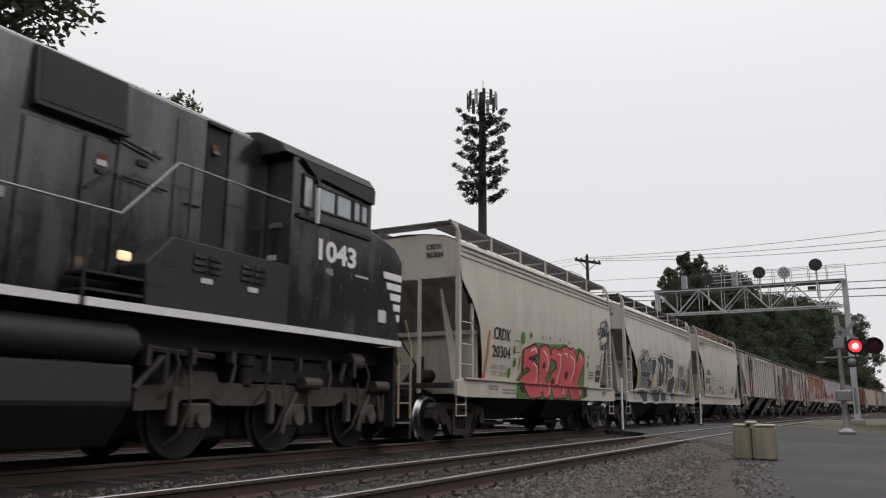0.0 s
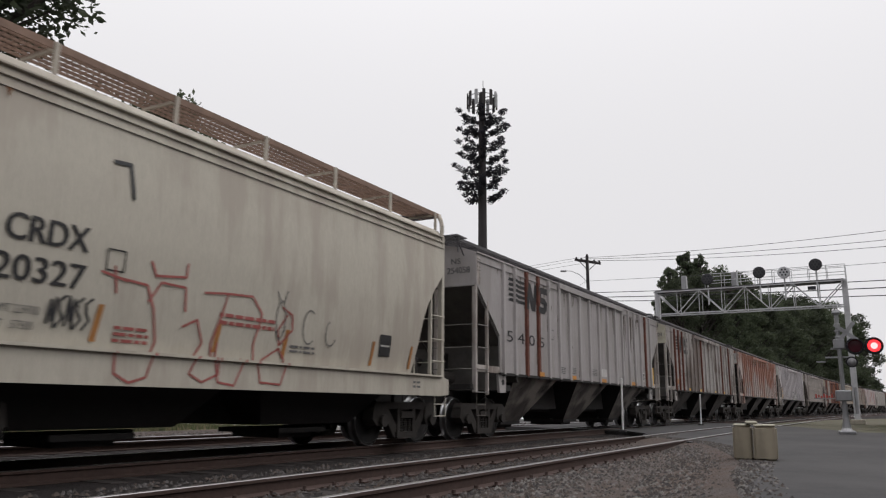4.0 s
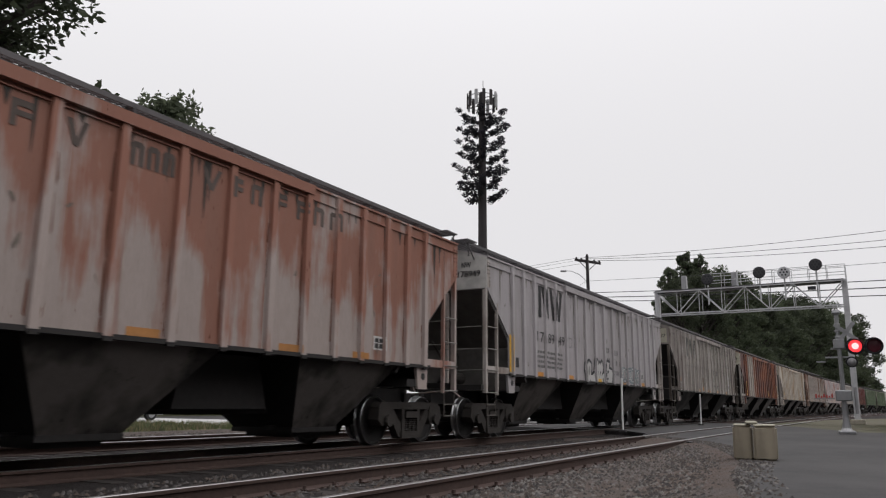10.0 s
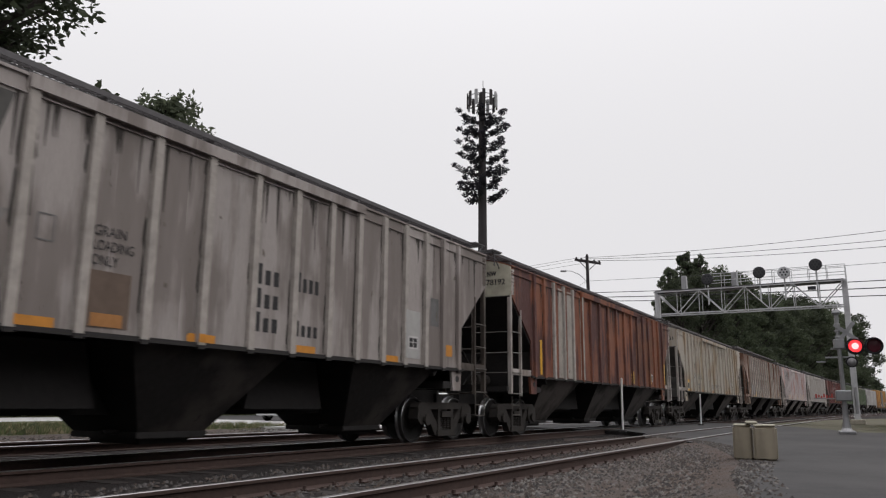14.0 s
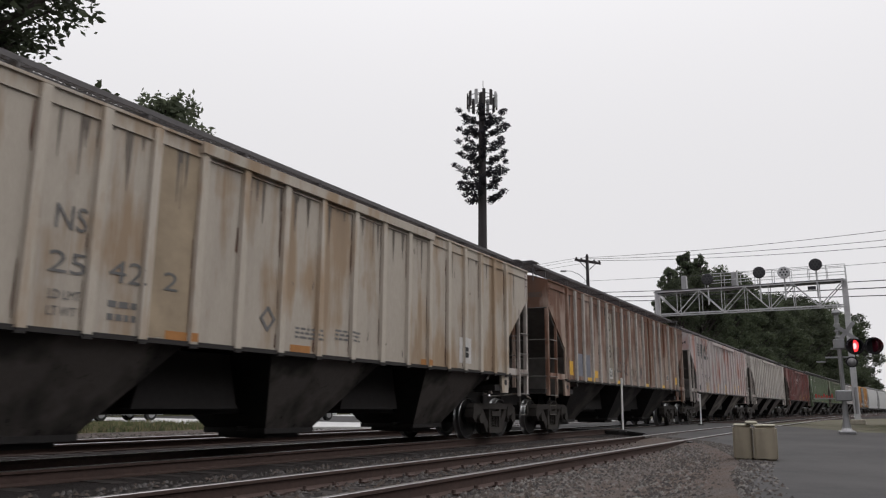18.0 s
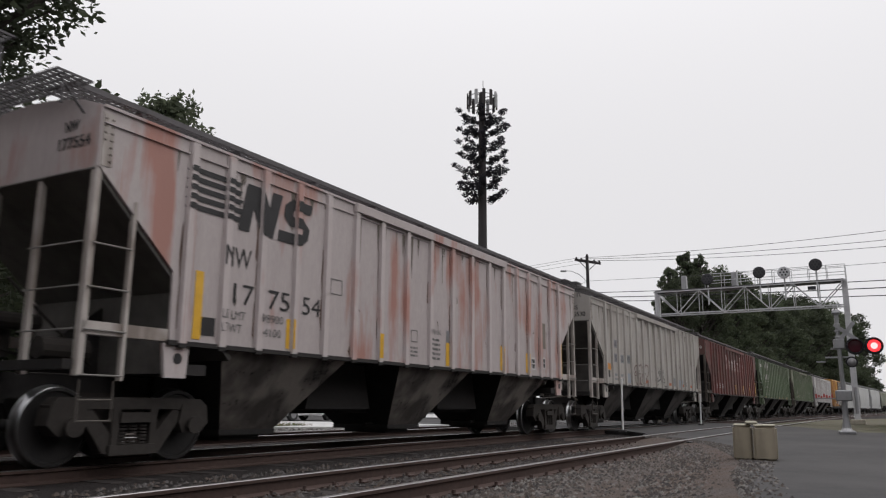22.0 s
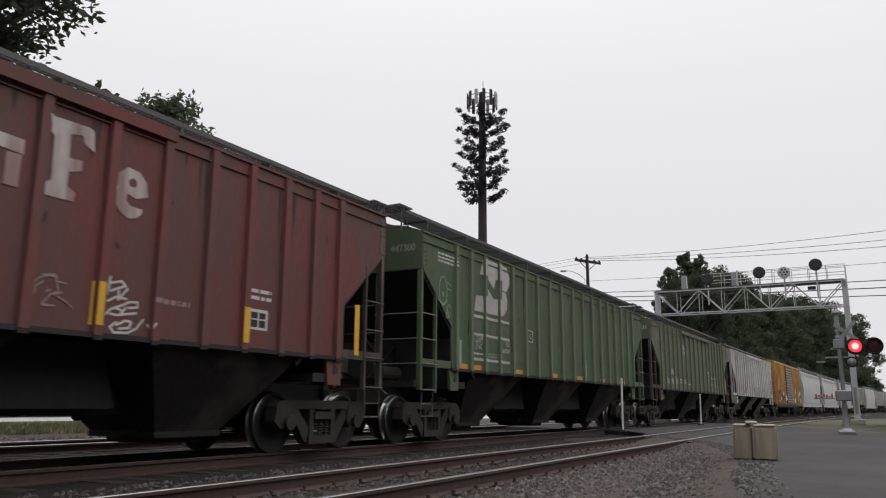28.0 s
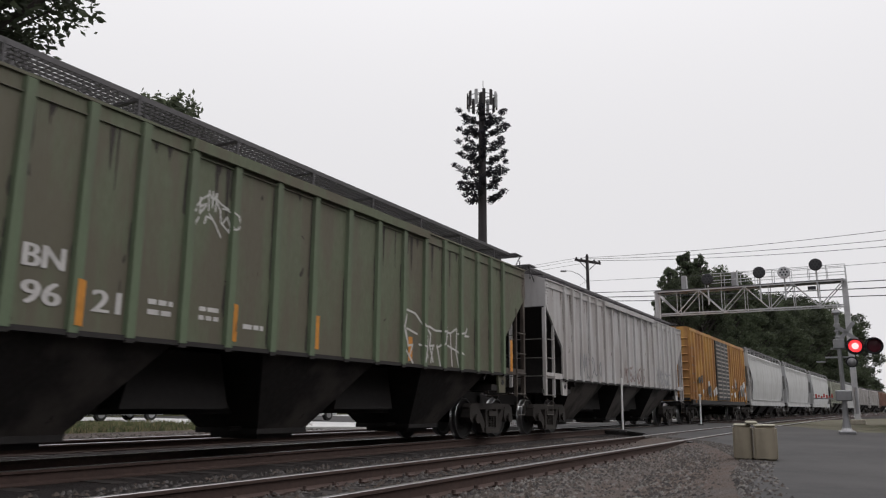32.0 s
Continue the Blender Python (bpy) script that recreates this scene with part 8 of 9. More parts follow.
def ground_mat(name, cols, scale, rough=0.95, bump=0.6, dist=0.03):
    m, n, l, b = nodes_of(name)
    v = coords(n, l, (1, 1, 1), None, True)
    t1, t2, t3 = noise_tex(n, l, v, scale, 8, 0.7), noise_tex(n, l, v, scale * 0.06, 4, 0.6), noise_tex(n, l, v, scale * 6, 3, 0.6)
    c = mix(n, l, ramp(n, l, t1.outputs["Fac"], 0.35, 0.65), cols[0], cols[1])
    c = mix(n, l, ramp(n, l, t2.outputs["Fac"], 0.42, 0.62), c, cols[2])
    c = mix(n, l, ramp(n, l, t3.outputs["Fac"], 0.5, 0.8, 0.0, 0.5), c, tuple(x * 1.5 for x in cols[0]))
    l.new(c, b.inputs["Base Color"])
    b.inputs["Roughness"].default_value = rough
    b.inputs["Specular IOR Level"].default_value = 0.25
    bumped(n, l, b, t1.outputs["Fac"], bump, dist)
    return m


EARTH = ground_mat("dry_earth_and_weeds", ((0.10, 0.09, 0.065), (0.075, 0.075, 0.04), (0.06, 0.075, 0.03)), 2.0)
BALLAST = ground_mat("dark_ballast", ((0.026, 0.021, 0.020), (0.010, 0.008, 0.008), (0.015, 0.012, 0.012)), 18.0, 0.95, 0.9, 0.04)
GRAVEL = ground_mat("brown_grey_gravel", ((0.090, 0.076, 0.070), (0.045, 0.037, 0.034), (0.072, 0.052, 0.043)), 16.0, 0.95, 0.9, 0.03)
ASPHALT = ground_mat("worn_grey_asphalt", ((0.047, 0.045, 0.046), (0.033, 0.032, 0.033), (0.058, 0.056, 0.056)), 5.0, 0.9, 0.25, 0.006)
PAVING = ground_mat("pale_road_paving", ((0.42, 0.42, 0.42), (0.36, 0.36, 0.36), (0.46, 0.455, 0.45)), 3.0, 0.9, 0.2)
VERGE = ground_mat("trampled_dusty_verge", ((0.085, 0.080, 0.052), (0.060, 0.058, 0.038), (0.10, 0.088, 0.066)), 5.0, 0.95, 0.8)
GRASS = ground_mat("rough_grass", ((0.070, 0.078, 0.032), (0.042, 0.050, 0.020), (0.092, 0.082, 0.048)), 6.0, 0.95, 0.8)


def sheet(name, pts, z, thick, material, label, category):
    bm = slab(bmesh.new(), pts, 2, z - thick, z)
    return tagged(part(name, bm, material, None), label, category, kind="structure")


bm = bmesh.new()
G = 3000
f = bm.faces.new([bm.verts.new(p) for p in ((-G, -G, -0.40), (G, -G, -0.40), (G, G, -0.40), (-G, G, -0.40))])
tagged(part("ground", bm, EARTH, None), "dry earth and weeds reaching to the horizon", "ground", kind="structure")


def strip(name, a0, a1, z0, z1, material, label, category, s_from=-300, s_to=560, step=5.0):
    """A long band that follows the railway between two offsets."""
    bm = bmesh.new()
    prev = None
    s = s_from
    while s <= s_to:
        m = on_line(s)
        row = [bm.verts.new(m @ Vector(p)) for p in ((0, a0, -0.5), (0, a0 + 0.45, z0), (0, a1 - 0.45, z1), (0, a1, -0.5))]
        if prev:
            for i in range(3):
                bm.faces.new((prev[i], row[i], row[i + 1], prev[i + 1]))
        prev = row
        s += step
    bmesh.ops.recalc_face_normals(bm, faces=bm.faces[:])
    return tagged(part(name, bm, material, None), label, category, kind="structure")


strip("ballast_bed", -8.3, 7.6, -0.175, -0.175, BALLAST, "dark stony ballast under the three tracks", "ballast")

RAIL_PROFILE = [(-0.07, -0.172), (0.07, -0.172), (0.07, -0.158), (0.012, -0.135), (0.010, -0.05), (0.036, -0.038), (0.036, -0.007), (0.029, 0.0), (-0.029, 0.0), (-0.036, -0.007), (-0.036, -0.038), (-0.010, -0.05), (-0.012, -0.135), (-0.07, -0.158)]


def rail(a):
    bm = bmesh.new()
    prev = None
    s = -300.0
    while s <= 560:
        m = on_line(s)
        row = [bm.verts.new(m @ Vector((0, a + y, z))) for y, z in RAIL_PROFILE]
        if prev:
            for i in range(len(row)):
                j = (i + 1) % len(row)
                f = bm.faces.new((prev[i], prev[j], row[j], row[i]))
                f.material_index = 1 if i in (6, 7, 8) else 0
        prev = row
        s += 4.0
    bmesh.ops.recalc_face_normals(bm, faces=bm.faces[:])
    return tagged(part("rail", bm, (RAILSIDE, RAILTOP), None), "rusty steel rail with a polished head", "rail", kind="structure", group="rails")


for track in (NEAR_TRACK, 0.0, FAR_TRACK):
    for a in (-0.753, 0.753):
        rail(track + a)

TIE_MESHES = []
for k in range(4):
    rnd = random.Random(k)
    bm = bevelled(box(bmesh.new(), -0.115, 0.115, -1.28 - rnd.uniform(0, 0.06), 1.28 + rnd.uniform(0, 0.06), -0.34, -0.165 - rnd.uniform(0, 0.012)), 0.012)
    for v in bm.verts:
        v.co += Vector((rnd.uniform(-0.008, 0.008), rnd.uniform(-0.02, 0.02), rnd.uniform(-0.006, 0.004)))
    TIE_MESHES.append(mesh("tie", bm, TIE))


def ties(track, s0, s1, label):
    bed = thing("tie_row", label, "ties", kind="structure")
    rnd = random.Random(int(track * 10))
    s = s0
    while s < s1:
        t = put("tie", rnd.choice(TIE_MESHES), bed, on_line(s, track) @ pose(0, rnd.uniform(-0.05, 0.05), 0, 0, 0, rnd.uniform(-1.2, 1.2)))
        s += 0.52
    return bed


ties(NEAR_TRACK, 2.0, 24.0, "weathered wooden ties in the ballast of the near track")
ties(NEAR_TRACK, 44.0, 80.0, "weathered wooden ties in the ballast past the crossing")
ties(0.0, 2.0, 27.0, "sooty wooden ties under the train")
ties(FAR_TRACK, 6.0, 27.0, "sooty wooden ties of the far track")
# spikes and plates along the near track's rails
spikes = thing("rail_fastenings", "rusty tie plates and spikes beside the near rails", "rail fastenings", kind="structure")
SPIKE = mesh("tie_plate_with_spikes", rod(rod(box(bmesh.new(), -0.09, 0.09, -0.17, 0.17, -0.168, -0.150), (-0.06, -0.10, -0.16), (-0.06, -0.10, -0.115), 0.022, 6), (0.06, 0.10, -0.16), (0.06, 0.10, -0.115), 0.022, 6), RAILSIDE)
s = 2.0
while s < 24:
    for a in (-0.753, 0.753):
        put("tie_plate", SPIKE, spikes, on_line(s, NEAR_TRACK + a))
    s += 0.52

# the ragged edge of the asphalt beside the near track
ROAD_EDGE = ((4.0, 0.52), (7.3, 0.72), (9.8, 1.06), (12.4, 1.20), (14.7, 1.66), (17.0, 2.2), (19.0, 2.92), (21.0, 4.0))


def edge_y(x):
    for (x0, y0), (x1, y1) in zip(ROAD_EDGE, ROAD_EDGE[1:]):
        if x0 <= x <= x1:
            return y0 + (y1 - y0) * (x - x0) / (x1 - x0)
    return 0.4 if x < 4 else 4.4


# loose stones
def stones(name, n, spot, size, materials, label, seed):
    rnd = random.Random(seed)
    verts, faces, mats = [], [], []
    base = [(0, 0, 1), (1, 0, 0.1), (0.25, 0.95, 0), (-0.85, 0.5, 0.1), (-0.8, -0.6, 0), (0.3, -0.9, 0.1)]
    for i in range(n):
        x, y, z = spot(rnd)
        r = size * rnd.uniform(0.5, 1.35)
        a = rnd.uniform(0, 6.28)
        ca, sa = math.cos(a), math.sin(a)
        k = len(verts)
        sq = rnd.uniform(0.5, 1.0)
        for p in base:
            q = [c * rnd.uniform(0.75, 1.2) for c in p]
            verts.append((x + r * (q[0] * ca - q[1] * sa * sq), y + r * (q[0] * sa + q[1] * ca * sq), z + r * (q[2] * 0.8 - 0.12)))
        for j in range(5):
            faces.append((k, k + 1 + j, k + 1 + (j + 1) % 5))
            mats.append(rnd.randrange(len(materials)))
    me = bpy.data.meshes.new(name)
    me.from_pydata(verts, [], faces)
    for m in materials:
        me.materials.append(m)
    one = []
    for j in range(n):
        one += [rnd.randrange(len(materials))] * 5
    me.polygons.foreach_set("material_index", one)
    return tagged(new(name, me), label, "stones", kind="stuff")


STONES = [plain("stone_" + k, c, 0.9, 0, 0.3, 12, 0.3) for k, c in (("grey", (0.085, 0.078, 0.076)), ("dark", (0.040, 0.036, 0.035)), ("brown", (0.070, 0.054, 0.046)), ("pale", (0.17, 0.16, 0.15)), ("dun", (0.055, 0.046, 0.041)))]


def shoulder(rnd):
    s, a = rnd.uniform(3.5, 24.0), rnd.uniform(NEAR_TRACK - 4.2, NEAR_TRACK - 0.85)
    p = on_line(s, a).translation
    d = p.y - edge_y(p.x)
    z = -0.055 - 0.03 * d / 0.45 if d < 0.45 else -0.085 - 0.065 * (d - 0.45) / 0.65 if d < 1.1 else -0.160
    return p.x, max(p.y, edge_y(p.x) - 0.45 * rnd.random() ** 2), max(z, -0.165) if d > 0 else -0.04


def between(rnd):
    s, a = rnd.uniform(2.0, 24.0), NEAR_TRACK + rnd.uniform(-0.7, 2.6)
    p = on_line(s, a).translation
    return p.x, p.y, -0.165


stones("gravel_stones", 15000, shoulder, 0.030, STONES, "brown and grey gravel beside the track", 3)
def bank(rnd):
    p = on_line(rnd.uniform(-6, 24), rnd.uniform(6.9, 11.2)).translation
    return p.x, p.y, -0.11


stones("bank_stones", 3500, bank, 0.045, STONES, "brown and grey stones on the far bank", 5)
stones("ballast_stones", 7000, between, 0.035, STONES[:3] + STONES[4:], "dark ballast stones between the rails", 4)

# near ground and crossing
bm = bmesh.new()
prev = None
for x, y in ((-6, 0.35), *ROAD_EDGE, (22.5, 4.45)):
    row = [bm.verts.new((x, y - 0.25, -0.16)), bm.verts.new((x, y + 0.05, -0.038)), bm.verts.new((x, y + 0.45, -0.085)), bm.verts.new((x, y + 1.1, -0.150)), bm.verts.new((x, y + 2.6, -0.172)), bm.verts.new((x, y + 2.8, -0.30))]
    if prev:
        for i in range(5):
            bm.faces.new((prev[i], row[i], row[i + 1], prev[i + 1]))
    prev = row
tagged(part("gravel_shoulder", bm, GRAVEL, None), "brown-grey gravel sloping from the asphalt to the tracks", "gravel", kind="structure")
sheet("asphalt_road", [(-8, -14), (-8, 0.3), (4.0, 0.52), (7.3, 0.72), (9.8, 1.06), (12.4, 1.20), (14.7, 1.66), (17.0, 2.2), (19.0, 2.92), (21.0, 4.0), (23.5, 4.75), (26.3, 6.1), (28.5, 10), (31, 16), (34, 40), (52, 40), (47, 14), (43.6, 6.2), (41.8, 3.15), (37, 1.3), (31.6, -0.35), (29.6, -1.0), (31, -14)], -0.035, 0.4, ASPHALT, "worn grey asphalt road over the railway crossing", "road")
sheet("grass_verge", [(29.8, -1.12), (31.8, -0.45), (37.2, 1.15), (42, 3.0), (60, 1.0), (110, -14), (110, -70), (32, -70), (31, -14)], -0.05, 0.35, VERGE, "patchy dry grass verge beside the road", "grass")
# flangeway edge and broken asphalt by the rails
for i, (sx, a, w, d) in enumerate(((20.2, NEAR_TRACK - 0.95, 1.6, 0.22), (22.6, NEAR_TRACK + 0.55, 0.9, 0.2), (24.0, NEAR_TRACK + 1.1, 1.2, 0.3))):
    m = on_line(sx, a)
    rnd = random.Random(i)
    pts = [(m @ Vector((w * math.cos(t * 0.7) * rnd.uniform(0.7, 1.1), d * math.sin(t * 0.7) * rnd.uniform(0.7, 1.1), 0))).to_2d() for t in range(9)]
    sheet("asphalt_patch", [(p.x, p.y) for p in pts], -0.028, 0.02, plain("dark_asphalt_patch", (0.035, 0.033, 0.034), 0.9, 0, 0.3, 6), "dark broken asphalt at the rail", "road patch")

# far side: grass, pale street, parked cars
strip("far_shoulder", 6.4, 10.6, -0.16, -0.08, GRAVEL, "brown-grey stony bank beyond the far track", "gravel", -60, 24)
strip("far_verge", 10.2, 24.0, -0.10, -0.04, GRASS, "rough grass strip beyond the far track", "grass", -60, 26)
strip("far_street", 23.6, 34.0, -0.05, -0.05, PAVING, "pale concrete street beyond the railway", "road", -60, 120)
sheet("street_apron", [(27.5, 34.0), (24.5, 24.0), (22.8, 18.4), (25, 15.6), (32, 14.2), (44, 11.4), (56, 9.0), (60, 24), (48, 32), (36, 36)], -0.042, 0.3, PAVING, "pale concrete apron where the street meets the crossing", "road")
strip("far_lawn", 34.2, 120.0, -0.03, 0.4, GRASS, "grass beyond the street", "grass", -160, 320)


CARGLASS = plain("dark_car_glass", (0.02, 0.022, 0.025), 0.1, 0, 0.1, 3, 0, 0.6)
TYRE = plain("tyre_rubber", (0.02, 0.02, 0.02), 0.85, 0, 0.2, 9)


def parked_car(x, y, turn, colour, label):
    car = thing("parked_car", label, "car", pose(x, y, -0.05, 0, 0, turn), group="cars parked beyond the railway")
    bm = bmesh.new()
    slab(bm, [(-2.2, 0.28), (2.15, 0.28), (2.25, 0.55), (2.1, 0.82), (1.0, 0.92), (0.45, 1.38), (-1.1, 1.42), (-1.75, 0.98), (-2.2, 0.92), (-2.28, 0.6)], 1, -0.85, 0.85)
    part("body", bevelled(bm, 0.05, 2), plain("car_paint_" + colour[0], colour[1], 0.3, 0, 0.08, 4, 0, 0.5), car)
    for y2 in (-0.856, 0.83):
        bm = bmesh.new()
        slab(bm, [(0.85, 0.94), (0.40, 1.30), (-0.25, 1.33), (-0.25, 0.94)], 1, y2, y2 + 0.026)
        part("side_window", bm, CARGLASS, car)
        bm = bmesh.new()
        slab(bm, [(-0.33, 0.94), (-0.33, 1.33), (-1.05, 1.34), (-1.5, 0.98)], 1, y2, y2 + 0.026)
        part("side_window", bm, CARGLASS, car)
    for x2 in (-1.38, 1.38):
        for y2 in (-0.80, 0.80):
            w = part("wheel", turned(bmesh.new(), [(0.05, -0.11), (0.30, -0.11), (0.33, -0.07), (0.33, 0.07), (0.30, 0.11), (0.05, 0.11)], 1, 18), TYRE, car, at=pose(x2, y2, 0.33))
            part("rim", rod(bmesh.new(), (0, -0.125, 0), (0, 0.125, 0), 0.19, 14), GALV, w)
    for y2 in (-0.6, 0.6):
        part("tail_lamp", box(bmesh.new(), -2.29, -2.2, y2 - 0.15, y2 + 0.15, 0.68, 0.84), plain("tail_lamp_red", (0.25, 0.01, 0.01), 0.3), car)
    return car


parked_car(33.0, 24.5, -4, ("white", (0.70, 0.71, 0.72)), "white sedan parked beyond the railway")
parked_car(40.0, 23.5, -4, ("white", (0.70, 0.71, 0.72)), "white sedan parked beyond the railway")
parked_car(26.6, 30.4, 176, ("white", (0.70, 0.71, 0.72)), "white sedan parked beyond the grass strip")
parked_car(47.0, 23.0, -4, ("white", (0.70, 0.71, 0.72)), "white sedan parked beyond the railway")


def tufts(name, n, spot, tall, materials, label, seed):
    """Blades of rough grass and weeds."""
    rnd = random.Random(seed)
    verts, faces, one = [], [], []
    for i in range(n):
        x, y, z = spot(rnd)
        m = rnd.randrange(len(materials))
        for k in range(5):
            a, h, w = rnd.uniform(0, 6.28), tall * rnd.uniform(0.4, 1.3), rnd.uniform(0.008, 0.02)
            lean = h * rnd.uniform(0.1, 0.6)
            b = len(verts)
            px, py = x + rnd.uniform(-0.08, 0.08), y + rnd.uniform(-0.08, 0.08)
            verts += [(px - w, py, z), (px + w, py, z), (px + lean * math.cos(a), py + lean * math.sin(a), z + h)]
            faces.append((b, b + 1, b + 2))
            one.append(m)
    me = bpy.data.meshes.new(name)
    me.from_pydata(verts, [], faces)
    for m in materials:
        me.materials.append(m)
    me.polygons.foreach_set("material_index", one)
    return tagged(new(name, me), label, "grass", kind="stuff")


BLADES = [plain("blade_" + k, c, 0.8, 0, 0.3, 6, 0) for k, c in (("green", (0.075, 0.10, 0.03)), ("dull", (0.06, 0.07, 0.03)), ("straw", (0.19, 0.16, 0.09)))]


def far_grass(rnd):
    p = on_line(rnd.uniform(-6, 25), 10.4 + 9 * rnd.random() ** 1.6).translation
    return p.x, p.y, -0.08


def verge_grass(rnd):
    t = rnd.random()
    x = 30.2 + 13 * t
    return x + rnd.uniform(0, 1.5), -1.3 + (x - 30.2) * 0.30 - rnd.uniform(0.1, 5.0), -0.05


tufts("rough_grass", 5000, far_grass, 0.17, BLADES, "rough grass and weeds beyond the far track", 21)
tufts("verge_grass", 2500, verge_grass, 0.09, BLADES, "short dry grass on the verge by the signal", 22)

# ---- signals at the crossing ----
def signal_bridge():
    ob = thing("signal_bridge", "galvanised lattice signal bridge spanning the tracks", "signal bridge", Matrix.Translation((46.0, -1.32, -0.05)) @ pose(0, 0, 0, 0, 0, -4.0))
    W = 10.0    # along local y
    for y in (0.0, W):
        part("mast", bevelled(box(bmesh.new(), -0.14, 0.14, y - 0.14, y + 0.14, 0.0, 7.62), 0.02), BRIDGESTEEL, ob)
        part("base", bevelled(box(bmesh.new(), -0.35, 0.35, y - 0.35, y + 0.35, 0.0, 0.25), 0.03), CONCRETE, ob)
    for x in (-0.45, 0.45):
        for z in (6.18, 7.50):
            part("chord", box(bmesh.new(), x - 0.035, x + 0.035, -0.1, W + 0.1, z - 0.035, z + 0.035), BRIDGESTEEL, ob)
        n = 8
        for i in range(n):
            y0, y1 = i * W / n, (i + 1) * W / n
            part("brace", rod(bmesh.new(), (x, y0, 6.18 if i % 2 else 7.5), (x, y1, 7.5 if i % 2 else 6.18), 0.03, 6), BRIDGESTEEL, ob)
            part("brace_post", rod(bmesh.new(), (x, y1, 6.18), (x, y1, 7.5), 0.022, 6), BRIDGESTEEL, ob)
    deck = part("walkway", box(bmesh.new(), -0.50, 0.50, 0.0, W, 7.54, 7.58), GRATE, ob)
    for x in (-0.5, 0.5):
        for z in (7.95, 8.35):
            part("hand_rail", rod(bmesh.new(), (x, -0.1, z), (x, W * 0.72, z), 0.018, 6), BRIDGESTEEL, ob)
        for i in range(9):
            y = -0.1 + i * 0.9
            part("rail_post", rod(bmesh.new(), (x, y, 7.55), (x, y, 8.36), 0.018, 6), BRIDGESTEEL, ob)
    # round signal heads on posts
    for y, z, back in ((1.28, 8.42, 0), (2.88, 8.12, 1), (4.15, 8.22, 0), (6.95, 8.05, 0)):
        head = part("signal_head", turned(bmesh.new(), [(0.30, -0.06), (0.33, -0.03), (0.33, 0.03), (0.30, 0.06)], 0, 28, (-0.55, y, z)), SIGNALBLACK if not back else BRIDGESTEEL, ob, smooth=True)
        for a in range(7):
            q = (0.0, 0.0) if a == 6 else (0.17 * math.cos(a * math.pi / 3), 0.17 * math.sin(a * math.pi / 3))
            part("lens", turned(bmesh.new(), [(0.05, -0.645), (0.05, -0.60), (0.005, -0.60)], 0, 10, (0, y + q[0], z + q[1])), CARGLASS, head)
        part("signal_post", rod(bmesh.new(), (-0.45, y, 6.6), (-0.45, y, z), 0.045, 8), BRIDGESTEEL, ob)
    for y in (5.55, 8.35):
        part("relay_case", bevelled(box(bmesh.new(), -0.3, 0.1, y - 0.14, y + 0.14, 7.6, 8.4), 0.02), GALV, ob)
    part("number_board", box(bmesh.new(), -0.62, -0.58, 1.35, 1.75, 7.05, 7.25), SIGNALBLACK, ob)
    part("ladder_rail", rod(bmesh.new(), (0.3, -0.05, 0.2), (0.3, -0.05, 7.5), 0.02, 6), BRIDGESTEEL, ob)
    part("white_strip", box(bmesh.new(), -0.02, 0.02, 0.62, 0.66, 5.0, 6.1), WHITE, ob)
    return ob


SIGNALBLACK = plain("signal_black", (0.012, 0.011, 0.016), 0.45, 0, 0.2, 6)
REDLIT = plain("lit_red_lens", (0.8, 0.05, 0.05), 0.3, 0, 0, 5, 0, 0.4, (1.0, 0.04, 0.05, 1.5))
REDHOT = plain("glowing_red_lens_core", (0.8, 0.1, 0.1), 0.3, 0, 0, 5, 0, 0.4, (1.0, 0.22, 0.22, 3.6))
REDDIM = plain("dim_red_lens", (0.07, 0.012, 0.02), 0.25, 0, 0, 5, 0)


